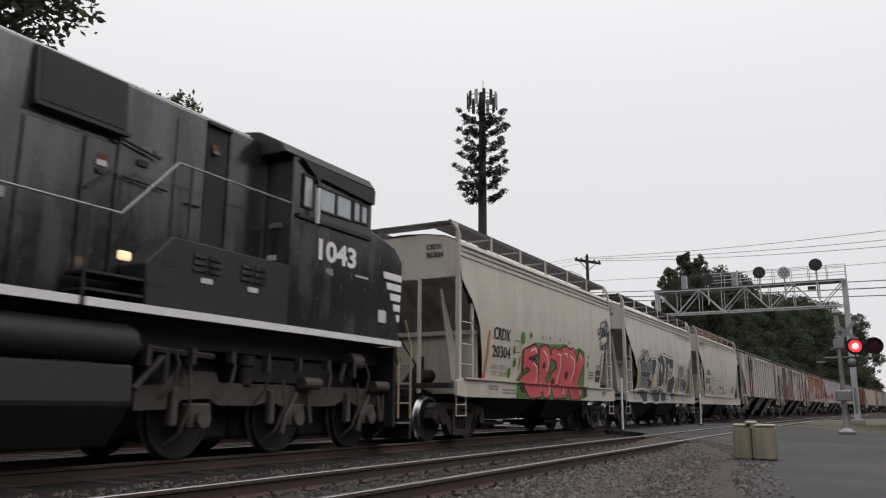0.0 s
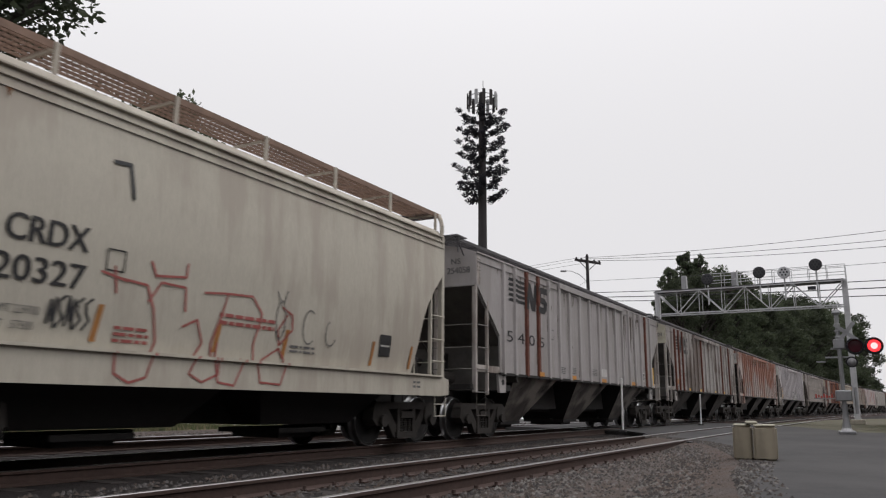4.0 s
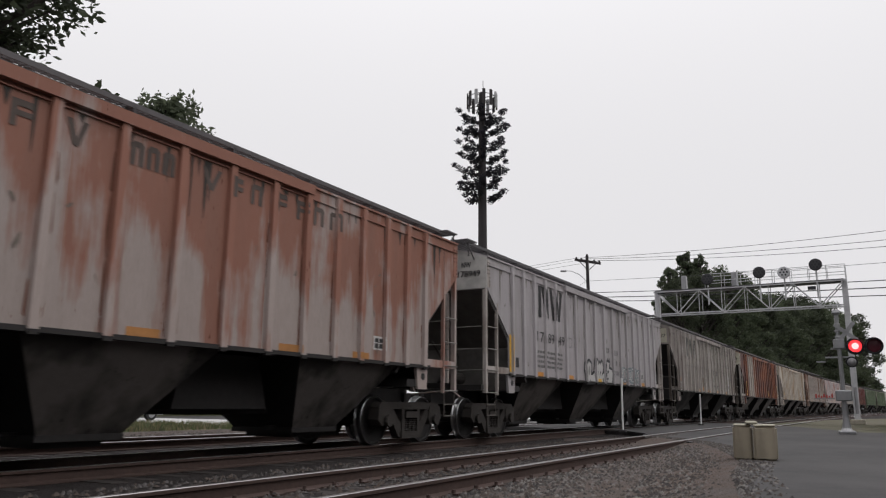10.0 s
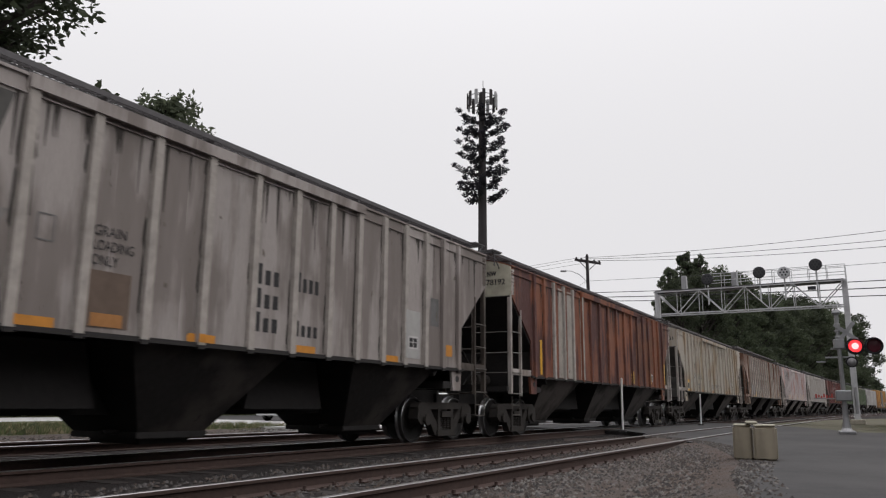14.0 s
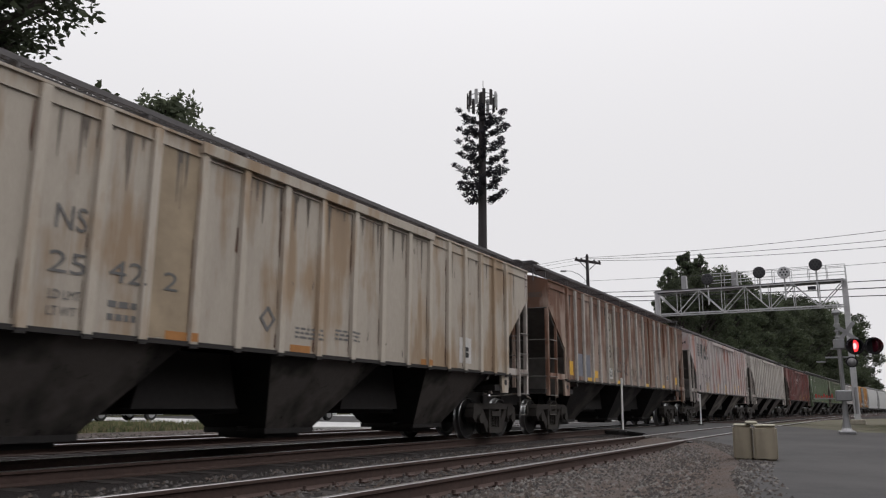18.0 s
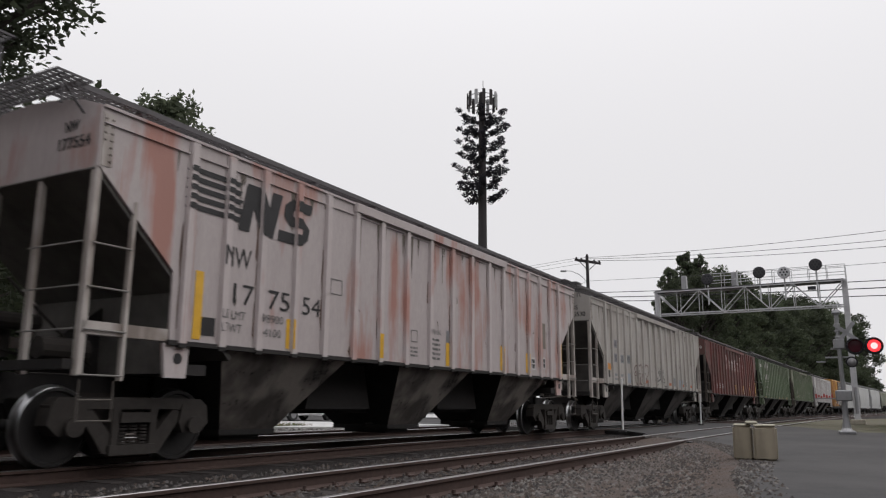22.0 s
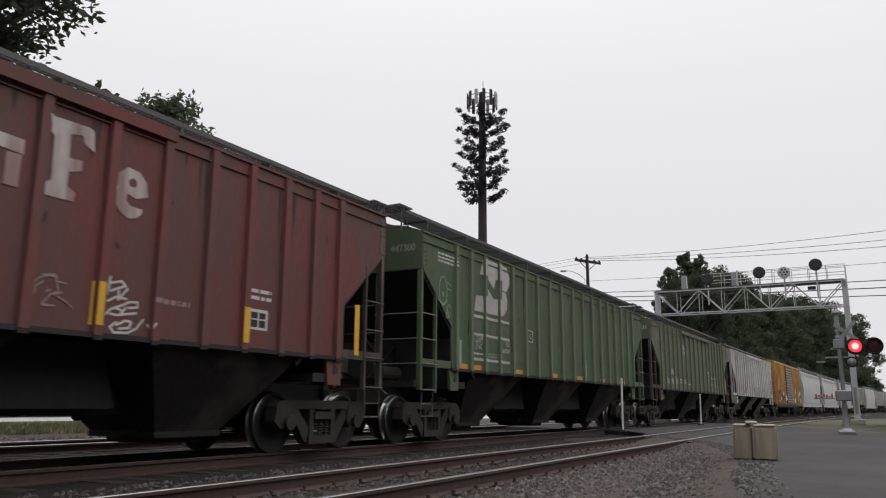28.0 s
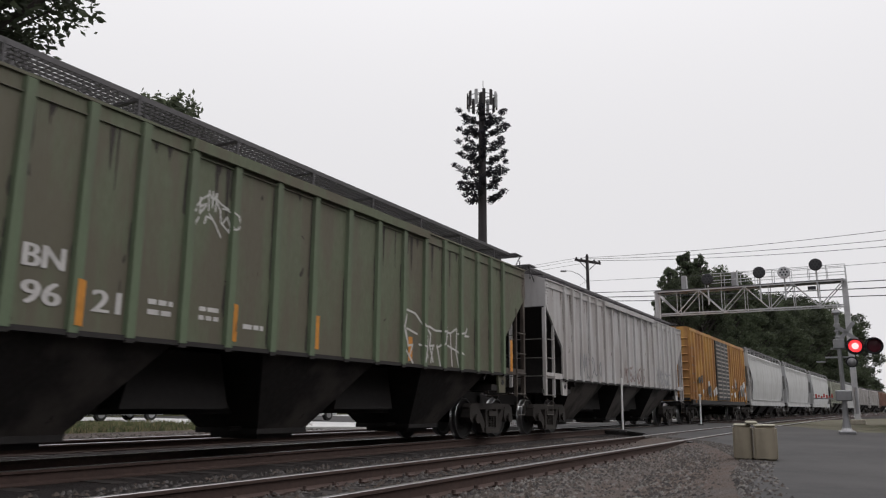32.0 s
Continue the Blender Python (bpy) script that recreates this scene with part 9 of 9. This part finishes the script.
def crossing_signal():
    """Its face, local +x, looks back along the road; local +y is away from the railway."""
    ob = thing("crossing_signal", "galvanised level-crossing mast with twin round lamps and crossbuck", "crossing signal", pose(27.4, -0.46, -0.035, 0, 0, 182))
    part("mast", rod(bmesh.new(), (0, 0, 0.2), (0, 0, 3.78), 0.065, 12), GALV, ob)
    part("foundation", bevelled(box(bmesh.new(), -0.24, 0.24, -0.24, 0.24, 0.0, 0.10), 0.02), GALV, ob)
    part("collar", turned(bmesh.new(), [(0.20, 0.08), (0.13, 0.18), (0.085, 0.5), (0.085, 0.9)], 2, 14), GALV, ob)
    for a in (52, -40):
        part("crossbuck_blade", bevelled(box(bmesh.new(), 0.10, 0.115, -0.40, 0.40, -0.06, 0.06), 0.004), GALV, ob, at=pose(0, 0.22, 3.12, a, 0, 0), label="weathered grey crossbuck blade")
    part("lamp_arm", box(bmesh.new(), -0.04, 0.04, -0.25, 0.98, 2.60, 2.66), GALV, ob)
    for y in LAMP_Y:
        part("lamp_disc", turned(bmesh.new(), [(0.02, 0.02), (0.265, 0.02), (0.265, 0.05), (0.02, 0.05)], 0, 28, (0.05, y, LAMP_Z)), SIGNALBLACK, ob)
        part("lamp_rim", turned(bmesh.new(), [(0.225, 0.05), (0.23, 0.12), (0.205, 0.12), (0.20, 0.05)], 0, 28, (0.05, y, LAMP_Z)), SIGNALBLACK, ob)
        bm = bmesh.new()
        for i in range(14):
            a0, a1 = math.pi * i / 14, math.pi * (i + 1) / 14
            q = [(0.10, y + 0.225 * math.cos(t), LAMP_Z + 0.225 * math.sin(t)) for t in (a0, a1)]
            w = [(0.34, y + 0.225 * math.cos(t), LAMP_Z + 0.215 * math.sin(t)) for t in (a0, a1)]
            bm.faces.new([bm.verts.new(v) for v in (q[0], q[1], w[1], w[0])])
        part("lamp_hood", bm, SIGNALBLACK, ob)
    part("bell", turned(bmesh.new(), [(0.02, 0.16), (0.08, 0.14), (0.13, 0.02), (0.13, 0.0), (0.02, 0.0)], 0, 18, (0.08, 0.31, 2.20)), GALV, ob)
    part("bell_back", turned(bmesh.new(), [(0.17, -0.06), (0.17, 0.0), (0.02, 0.0)], 0, 18, (0.08, 0.31, 2.20)), SIGNALBLACK, ob)
    part("cross_arm", box(bmesh.new(), -0.03, 0.03, -0.42, 0.25, 2.33, 2.38), GALV, ob)
    part("arm_tip", box(bmesh.new(), -0.03, 0.03, -0.68, -0.42, 2.20, 2.24), GALV, ob)
    part("gate_mechanism", bevelled(box(bmesh.new(), -0.16, 0.16, -0.23, 0.23, 1.0, 1.33), 0.03), GALV, ob)
    part("gate_support", box(bmesh.new(), -0.22, 0.22, 0.30, 0.36, 0.62, 1.42), GALV, ob)
    part("junction_box", bevelled(box(bmesh.new(), -0.1, 0.12, -0.16, 0.16, 2.62, 2.92), 0.02), GALV, ob)
    part("mast_cap", turned(bmesh.new(), [(0.10, 3.70), (0.13, 3.76), (0.10, 3.84), (0.0, 3.86)], 2, 12), GALV, ob)
    for k in range(3):
        part("mast_clamp", turned(bmesh.new(), [(0.085, 2.95 + k * 0.2), (0.095, 2.98 + k * 0.2), (0.085, 3.01 + k * 0.2)], 2, 12), GALV, ob)
    for k in range(7):
        part("red_marking", box(bmesh.new(), 0.0, 0.012, -0.80 + k * 0.075, -0.755 + k * 0.075, 1.09 + 0.02 * (k % 2), 1.22 - 0.03 * (k % 3)), plain("red_marking_paint", (0.45, 0.06, 0.05), 0.6), ob)
    part("marking_strip", box(bmesh.new(), -0.012, 0.0, -0.84, -0.25, 1.06, 1.10), GALV, ob)
    return ob


LAMP_Y, LAMP_Z = (0.44, 0.96), 2.685
signal_bridge()
SIGNAL = crossing_signal()
# each lamp turns a lens drum: its one face is lit, its other dark
LENSES = []
for y in LAMP_Y:
    bm = turned(bmesh.new(), [(0.004, -0.02), (0.185, -0.012), (0.195, 0.0), (0.185, 0.012), (0.10, 0.017), (0.004, 0.02)], 0, 26)
    for f in bm.faces:
        x = f.calc_center_median().x
        f.material_index = 2 if x > 0.0172 else (0 if x > 0.013 else 1)
    LENSES.append(part("lens", bm, (REDLIT, REDDIM, REDHOT), SIGNAL, "red lamp lens", pose(0.14, y, LAMP_Z)))


def marker_post(x, y, h, z=0.03):
    ob = thing("marker_post", "slim white-painted marker post beside the track", "post", pose(x, y, z - 0.1), group="marker posts at the crossing")
    part("post", rod(bmesh.new(), (0, 0, 0), (0.02, -0.02, h + 0.1), 0.035, 10), WHITE, ob)
    part("cap", turned(bmesh.new(), [(0.038, h + 0.08), (0.042, h + 0.1), (0.0, h + 0.13)], 2, 10, (0.02, -0.02, 0)), WHITE, ob)
    part("footing", bevelled(box(bmesh.new(), -0.12, 0.12, -0.12, 0.12, 0.0, 0.09), 0.02), ASPHALT, ob)


marker_post(25.6, 6.06, 1.62)
marker_post(37.3, 5.25, 1.30)


def concrete_block(x, y, w, turn, label):
    ob = thing("concrete_block", label, "block", pose(x, y, -0.04, 0, 0, turn), group="stained concrete blocks on the asphalt")
    bm = bevelled(box(bmesh.new(), -0.28, 0.28, -w / 2, w / 2, 0, 0.50), 0.03, 2)
    rnd = random.Random(int(y * 100))
    for v in bm.verts:
        v.co += Vector((rnd.uniform(-1, 1), rnd.uniform(-1, 1), rnd.uniform(-1, 1))) * 0.006
    part("block", bm, BLOCK, ob, smooth=False)
    part("top_slab", bevelled(box(bmesh.new(), -0.27, 0.27, -w / 2 + 0.01, w / 2 - 0.01, 0.495, 0.525), 0.012), BLOCKTOP, ob)
    return ob


BLOCK = paint("stained_concrete", (0.30, 0.27, 0.205), (0.20, 0.178, 0.135), 0.5, (0.11, 0.10, 0.06), 0.3, None, 0.9, 3.0)
BLOCKTOP = plain("pale_concrete_top", (0.38, 0.36, 0.29), 0.9, 0, 0.3, 7, 0.4)
concrete_block(12.95, 1.22, 0.28, 5, "stained yellowish concrete block, narrower of two")
concrete_block(12.85, 0.90, 0.33, 5, "stained yellowish concrete block, wider of two")
bm = bevelled(box(bmesh.new(), -0.12, 0.10, -0.09, 0.09, 0, 0.05), 0.02)
tagged(part("wooden_chock", bm, BLOCKTOP, None, at=pose(12.75, 1.07, 0.485, 0, 0, 5)), "small pale block lying over the joint of the concrete blocks", "block")

# ---- pole, wires, tower and trees ----
BARK = plain("dark_bark", (0.045, 0.038, 0.034), 0.95, 0, 0.4, 6, 0.8)
POLEWOOD = plain("dark_pole_wood", (0.035, 0.030, 0.033), 0.9, 0, 0.3, 5, 0.4)


def leaf_mat(name, a, b):
    m, n, l, s = nodes_of(name)
    g = n.new("ShaderNodeNewGeometry")
    l.new(mix(n, l, g.outputs["Random Per Island"], a, b), s.inputs["Base Color"])
    s.inputs["Roughness"].default_value = 0.7
    s.inputs["Specular IOR Level"].default_value = 0.2
    # thin leaves let some light through
    thin = n.new("ShaderNodeBsdfTranslucent")
    thin.inputs["Color"].default_value = (*[min(1.0, c * 1.6) for c in b], 1)
    both = n.new("ShaderNodeMixShader")
    both.inputs["Fac"].default_value = 0.4
    out = n["Material Output"]
    l.new(s.outputs[0], both.inputs[1])
    l.new(thin.outputs[0], both.inputs[2])
    l.new(both.outputs[0], out.inputs["Surface"])
    return m


LEAF_DARK = leaf_mat("dark_summer_leaves", (0.022, 0.028, 0.018), (0.044, 0.052, 0.032))
LEAF_MID = leaf_mat("summer_leaves", (0.042, 0.052, 0.036), (0.078, 0.09, 0.058))
NEEDLE = leaf_mat("dark_plastic_needles", (0.010, 0.010, 0.013), (0.020, 0.019, 0.025))


def leaves(blobs, n, size, seed, flat=0.5):
    """Leaf sprays scattered through rounded clumps; blobs: (centre, radii)."""
    rnd = random.Random(seed)
    verts, faces = [], []
    total = sum(r[0] * r[1] * r[2] for c, r in blobs) or 1
    for c, r in blobs:
        for i in range(max(6, int(n * r[0] * r[1] * r[2] / total))):
            while True:
                d = Vector((rnd.uniform(-1, 1), rnd.uniform(-1, 1), rnd.uniform(-1, 1)))
                if 0.05 < d.length < 1:
                    break
            d = d.normalized() * (d.length ** 0.8) * rnd.choice((1.0, 1.15, 1.5))
            p = Vector(c) + Vector((d.x * r[0], d.y * r[1], d.z * r[2]))
            u = Vector((rnd.gauss(0, 1), rnd.gauss(0, 1), rnd.gauss(0, flat))).normalized()
            w = u.cross(Vector((rnd.gauss(0, 1), rnd.gauss(0, 1), rnd.gauss(0, 1)))).normalized()
            s = size * rnd.uniform(0.6, 1.4)
            k = len(verts)
            verts += [p - u * s, p + w * s * 0.45 - u * s * 0.1, p + u * s, p - w * s * 0.45 + u * s * 0.1]
            faces.append((k, k + 1, k + 2, k + 3))
    me = bpy.data.meshes.new("crown")
    me.from_pydata([tuple(v) for v in verts], [], faces)
    return me


def limb(bm, p, q, r0, r1, bend=0.0, seed=0, n=4):
    rnd = random.Random(seed)
    pts = [Vector(p).lerp(Vector(q), i / n) + Vector((rnd.uniform(-1, 1), rnd.uniform(-1, 1), rnd.uniform(-0.4, 0.4))) * bend * (0 if i in (0, n) else 1) for i in range(n + 1)]
    for i in range(n):
        rod(bm, pts[i], pts[i + 1], r0 + (r1 - r0) * i / n, 7, r0 + (r1 - r0) * (i + 1) / n)


def tree_meshes(h, w, seed, n=5200, leaf=0.16, mat=None, low=0.3, clumps=26, cs=(0.10, 0.19), crest=0.7):
    rnd = random.Random(seed)
    bm = bmesh.new()
    limb(bm, (0, 0, -0.3), (rnd.uniform(-0.4, 0.4), rnd.uniform(-0.4, 0.4), h * 0.82), h * 0.022, h * 0.005, h * 0.012, seed, 6)
    blobs = []
    for i in range(clumps):
        u = rnd.random() ** 0.8
        z = h * (low + (0.97 - low) * u)
        prof = math.sin(math.pi * min(1, 0.18 + 0.80 * u)) ** crest
        a, d = rnd.uniform(0, 6.28), w * 0.5 * prof * rnd.uniform(0.35, 1.0)
        c = (d * math.cos(a), d * math.sin(a), z)
        rr = w * rnd.uniform(*cs)
        blobs.append((c, (rr * 1.15, rr * 1.15, rr * 0.8)))
        limb(bm, (0, 0, max(h * 0.15, z - d * 0.8 - 0.3)), c, h * 0.008, h * 0.002, 0.15, seed + i, 3)
    me = leaves(blobs, n, leaf, seed)
    me.materials.append(mat or LEAF_DARK)
    return mesh("trunk", bm, BARK), me


def tree(meshes, m, label, group="", name="tree"):
    t = thing(name, label, "tree", m, group)
    put("trunk", meshes[0], t)
    put("crown", meshes[1], t)
    return t


# broad trees over the far side of the railway
near_tree = tree_meshes(17.2, 11.0, 11, 26000, 0.17, LEAF_DARK, 0.22, 130, (0.045, 0.10), 0.45)
tree(near_tree, pose(12.2, 23.6, -0.1, 0, 0, 20), "large dark-leaved broad tree beyond the railway")
mid_tree = tree_meshes(23.9, 11.5, 23, 15000, 0.24, LEAF_MID, 0.25, 90, (0.05, 0.11), 0.4)
tree(mid_tree, pose(40.7, 44.0, 0, 0, 0, 0), "tall leafy broad tree beyond the street")
side_tree = tree_meshes(12.0, 10.0, 29, 26000, 0.24, LEAF_DARK, 0.02, 90, (0.08, 0.17), 0.4)
for k in range(15):
    s = -26.0 + k * 6.2
    sc = (1.0 if s < 45 else 0.72) * (0.92 + 0.16 * ((k * 7) % 5) / 5)
    tree(side_tree, on_line(s, (26.5 if s < 14 else 37.5) + (k * 5) % 3, -0.1) @ pose(0, 0, 0, 0, 0, 70 * k) @ Matrix.Diagonal((sc, sc, sc, 1)), "leafy dark broad tree along the street", "trees along the street")
for k in range(13):
    a = radians(150 + k * 17)
    d = 30 + (k * 7) % 5
    sc = 1.0 + 0.2 * ((k * 3) % 4) / 4
    tree(side_tree, pose(8 + d * math.cos(a), -6 + d * math.sin(a), -0.3, 0, 0, 55 * k) @ Matrix.Diagonal((sc, sc, sc, 1)), "leafy broad tree on the near side of the road", "trees on the near side of the road")
# woods behind the signal bridge
WOOD_LEAF = leaf_mat("wood_edge_leaves", (0.036, 0.047, 0.031), (0.066, 0.080, 0.048))
WOOD = [tree_meshes(17.0, 9.0, 31 + k, 13000, 0.19, WOOD_LEAF if k != 1 else LEAF_DARK, 0.04, 95, (0.035, 0.10), 0.5) for k in range(4)]
EDGE = ((74, 4.5), (82, 5.5), (85, 8.0), (88, 14.5), (91, 18.5), (94, 20.0), (97, 19.0), (104, 18.0), (112, 20.3), (118, 20.5), (130, 19.0), (145, 21.0), (163, 22.8), (175, 24.0), (188, 26.4), (205, 26.0), (220, 26.5), (235, 27.2), (245, 26.0), (254, 24.0))


def edge_height(s):
    for (s0, h0), (s1, h1) in zip(EDGE, EDGE[1:]):
        if s0 <= s <= s1:
            return h0 + (h1 - h0) * (s - s0) / (s1 - s0)
    return EDGE[-1][1]


rnd = random.Random(8)
for row, (off, tall) in enumerate(((10.5, 1.0), (15.5, 0.96), (8.6, 0.45))):
    s = (90.5, 105.0, 96.0)[row]
    while s < 250:
        h = edge_height(s) * tall * rnd.uniform(0.86, 1.03)
        sc = h / 17.0
        m = on_line(s, off + rnd.uniform(-0.6, 1.2), -0.3)
        wide = sc * (1.0 if row < 2 else 1.1) * min(1.0, 0.50 + s / 320)
        tree(WOOD[rnd.randrange(4)], m @ pose(0, 0, 0, 0, 0, rnd.uniform(0, 360)) @ Matrix.Diagonal((wide, wide, sc, 1)), "dense dark-green broadleaf tree at the wood's edge", "trees of the wood behind the signals")
        s += 3.6 + (s - 78) * 0.035
for i, (x, y, h) in enumerate(((210, -30, 12), (228, -34, 13), (246, -40, 12), (240, -52, 14))):
    sc = h / 17.0
    tree(WOOD[i % 4], pose(x, y, -0.3, 0, 0, 31 * i) @ Matrix.Diagonal((sc, sc, sc, 1)), "distant broadleaf tree across the railway", "distant trees")

# looser trees standing up above the edge of the wood
AIRY = [tree_meshes(21.0, 8.4, 71 + k, 9000, 0.24, WOOD_LEAF, 0.10, 230, (0.02, 0.05), 0.55) for k in range(2)]
for k, (s, off, h) in enumerate(((95.5, 13.9, 18.6), (99.0, 12.9, 20.8), (99.5, 11.2, 20.6), (105.5, 9.4, 18.8))):
    sc = h / 21.0
    tree(AIRY[k % 2], on_line(s, off, -0.3) @ pose(0, 0, 0, 0, 0, 97 * k) @ Matrix.Diagonal((0.62, 0.62, sc, 1)), "tall loose-crowned dark tree at the wood's edge", "trees of the wood behind the signals")

# the mast dressed as a pine
def tower():
    x, y = 112.0, 48.05
    ob = thing("tree_mast", "tall radio mast disguised as a pine, dark branches", "radio mast", pose(x, y, 0))
    H = 52.6
    part("pole", turned(bmesh.new(), [(0.85, -0.5), (0.72, 26.0), (0.66, 38), (0.5, H)], 2, 16), POLEWOOD, ob, smooth=True)
    rnd = random.Random(4)
    z = 33.6
    while z < H - 5.4:
        a0 = rnd.uniform(0, 6.28)
        for k in range(6):
            a = a0 + k * 1.0472 + rnd.uniform(-0.3, 0.3)
            r = rnd.uniform(3.4, 4.6) * (1.0 if z < 46 else 0.9)
            bm = bmesh.new()
            tip = Vector((math.cos(a) * r, math.sin(a) * r, z + rnd.uniform(0.6, 1.6)))
            limb(bm, (0, 0, z), tip, 0.10, 0.04, 0.12, k, 3)
            br = part("branch", bm, POLEWOOD, ob)
            blobs = []
            for j in range(4):
                f = 0.42 + 0.19 * j
                c = Vector((0, 0, z)).lerp(tip, f) + Vector((rnd.uniform(-0.3, 0.3), rnd.uniform(-0.3, 0.3), rnd.uniform(-0.1, 0.35)))
                blobs.append((c + Vector((0, 0, 0.5 * max(0, j - 1.5))), (0.50, 0.50, 0.36)))
            me = leaves(blobs, 260, 0.22, int(z * 10) + k)
            me.materials.append(NEEDLE)
            put("foliage", me, br)
        z += rnd.uniform(1.9, 2.5)
    for k in range(12):
        a = k * math.pi / 6
        part("antenna_panel", bevelled(box(bmesh.new(), -0.12, 0.12, -0.26, 0.26, -1.35, 1.35), 0.03), GALV if k % 3 == 0 else POLEWOOD, ob, at=pose(2.45 * math.cos(a), 2.45 * math.sin(a), H - 1.6, 0, 0, math.degrees(a)))
    for zz in (H - 2.3, H - 0.9):
        bm = bmesh.new()
        for k in range(12):
            a, b = k * math.pi / 6, (k + 1) * math.pi / 6
            rod(bm, (2.3 * math.cos(a), 2.3 * math.sin(a), zz), (2.3 * math.cos(b), 2.3 * math.sin(b), zz), 0.06, 6)
        for k in range(4):
            a = k * math.pi / 2
            rod(bm, (0, 0, zz), (2.3 * math.cos(a), 2.3 * math.sin(a), zz), 0.06, 6)
        part("antenna_ring", bm, POLEWOOD, ob)
    part("lightning_rod", rod(bmesh.new(), (0.9, 0.2, H - 1), (0.9, 0.2, H + 2.6), 0.05, 6), POLEWOOD, ob)


tower()

POLE_AT = Vector((72.0, 19.8, 0))


def utility_pole():
    ob = thing("utility_pole", "dark wooden utility pole with cross-arm and street lamp", "utility pole", Matrix.Translation(POLE_AT) @ pose(0, 0, 0, 0, 0, 35))
    part("pole", rod(bmesh.new(), (0, 0, -0.3), (-0.1, 0.1, 15.15), 0.20, 10, 0.15), POLEWOOD, ob)
    part("cross_arm", box(bmesh.new(), -0.07, 0.07, -1.3, 1.3, -0.12, 0.12), POLEWOOD, ob, at=pose(0, 0, 14.6, 6, 0, 0))
    for y in (-0.55, 0.55):
        part("arm_brace", rod(bmesh.new(), (0, 1.6 * y, 14.55 + 0.15 * y), (0, 0, 13.7), 0.035, 6), POLEWOOD, ob)
    for y in (-1.15, -0.65, 0.65, 1.15):
        part("insulator", turned(bmesh.new(), [(0.06, 14.62), (0.13, 14.70), (0.08, 14.76), (0.10, 14.82), (0.02, 14.90)], 2, 8, (0, y, 0.105 * y)), POLEWOOD, ob)
    part("pole_top_insulator", turned(bmesh.new(), [(0.06, 15.1), (0.12, 15.2), (0.02, 15.36)], 2, 8, (-0.1, 0.1, 0)), POLEWOOD, ob)
    bm = bmesh.new()
    pts = [(0, 0.1, 12.6), (0.0, 0.9, 13.3), (0.0, 1.7, 13.6), (0.0, 2.3, 13.62)]
    for p, q in zip(pts, pts[1:]):
        rod(bm, p, q, 0.03, 6)
    lamp = part("lamp_arm", bm, GALV, ob)
    part("lamp_head", bevelled(box(bmesh.new(), -0.14, 0.14, 2.2, 2.75, 13.50, 13.66), 0.04), GALV, lamp)
    return ob


utility_pole()
WIRE = plain("black_cable", (0.012, 0.012, 0.014), 0.6, 0, 0.1, 5, 0)


def cable(name, p, q, sag, r, label):
    bm = bmesh.new()
    p, q = Vector(p), Vector(q)
    pts = [p.lerp(q, i / 24) - Vector((0, 0, sag * 4 * (i / 24) * (1 - i / 24))) for i in range(25)]
    tube(bm, pts, r, 5)
    tagged(part(name, bm, WIRE, None), label, "cable", group="overhead cables")


# from the pole's arm and from lower down, across the crossing
for y, z1, z2 in ((1.15, 14.9, 13.7), (0.2, 14.85, 13.06), (-1.1, 14.75, 12.6)):
    p = POLE_AT + Vector((-0.6 * y, 0.8 * y, z1))
    d = Vector((59.8, -4.6, z2)) - p
    cable("overhead_cable", p, p + d * 1.9, 0.9, 0.019, "thin black overhead cable")
    cable("overhead_cable", p, p + Vector((-14, 46, -3.0 - z1 * 0.1)), 0.8, 0.013, "thin black overhead cable")
for z1, z2, r in ((11.55, 9.73, 0.032), (11.1, 9.22, 0.038), (10.75, 8.68, 0.032), (12.7, 10.94, 0.016)):
    p = POLE_AT + Vector((0, 0, z1))
    d = Vector((59.85, -4.3, z2)) - p
    cable("overhead_cable", p, p + d * 1.9, 0.35, r, "black overhead telephone cable")
cable("guy_wire", POLE_AT + Vector((0, 0, 12.8)), POLE_AT + Vector((-3.0, 9.0, 7.0)), 0.0, 0.012, "thin guy wire of the pole")


# ---- motion ----

def motions():
    for car, s0, sets in CARS:
        walk(car, [(t, on_line(s0 - run(t))) for t in range(33)])
        for entry in sets:
            w, x, at = entry[:3]
            r = entry[3] if len(entry) > 3 else 0.457
            # turning is keyed while the wheelset is near the road crossing
            inside = [f for f in range(0, 961, 2) if -12 < s0 + x - run(f / 30) < 62]
            first, last = (inside[0], inside[-1]) if inside else (0, 0)
            rows = []
            for f in sorted({0, 960, *inside}):
                g = min(max(f, first), last)
                turn = math.degrees((run(first / 30) - run(g / 30)) / r)
                rows.append((f / 30, Matrix.Translation(at) @ pose(0, 0, 0, 0, turn % 360, 0)))
            if len(rows) > 2:
                walk(w, rows)

    # the crossing lamps change over every 0.694 s
    for lens, y, first in zip(LENSES, LAMP_Y, (0, 1)):
        turn = 0 if first == 0 else 180
        rows = [(0, pose(0.14, y, LAMP_Z, 0, 0, turn))]
        t = 0.567
        while t < 31.8:
            for k in range(4):
                rows.append((t + k / 30, pose(0.14, y, LAMP_Z, 0, 0, turn + 60 * k)))
            turn += 180
            t += 0.694
        rows.append((32, pose(0.14, y, LAMP_Z, 0, 0, turn)))
        walk(lens, rows)


motions()
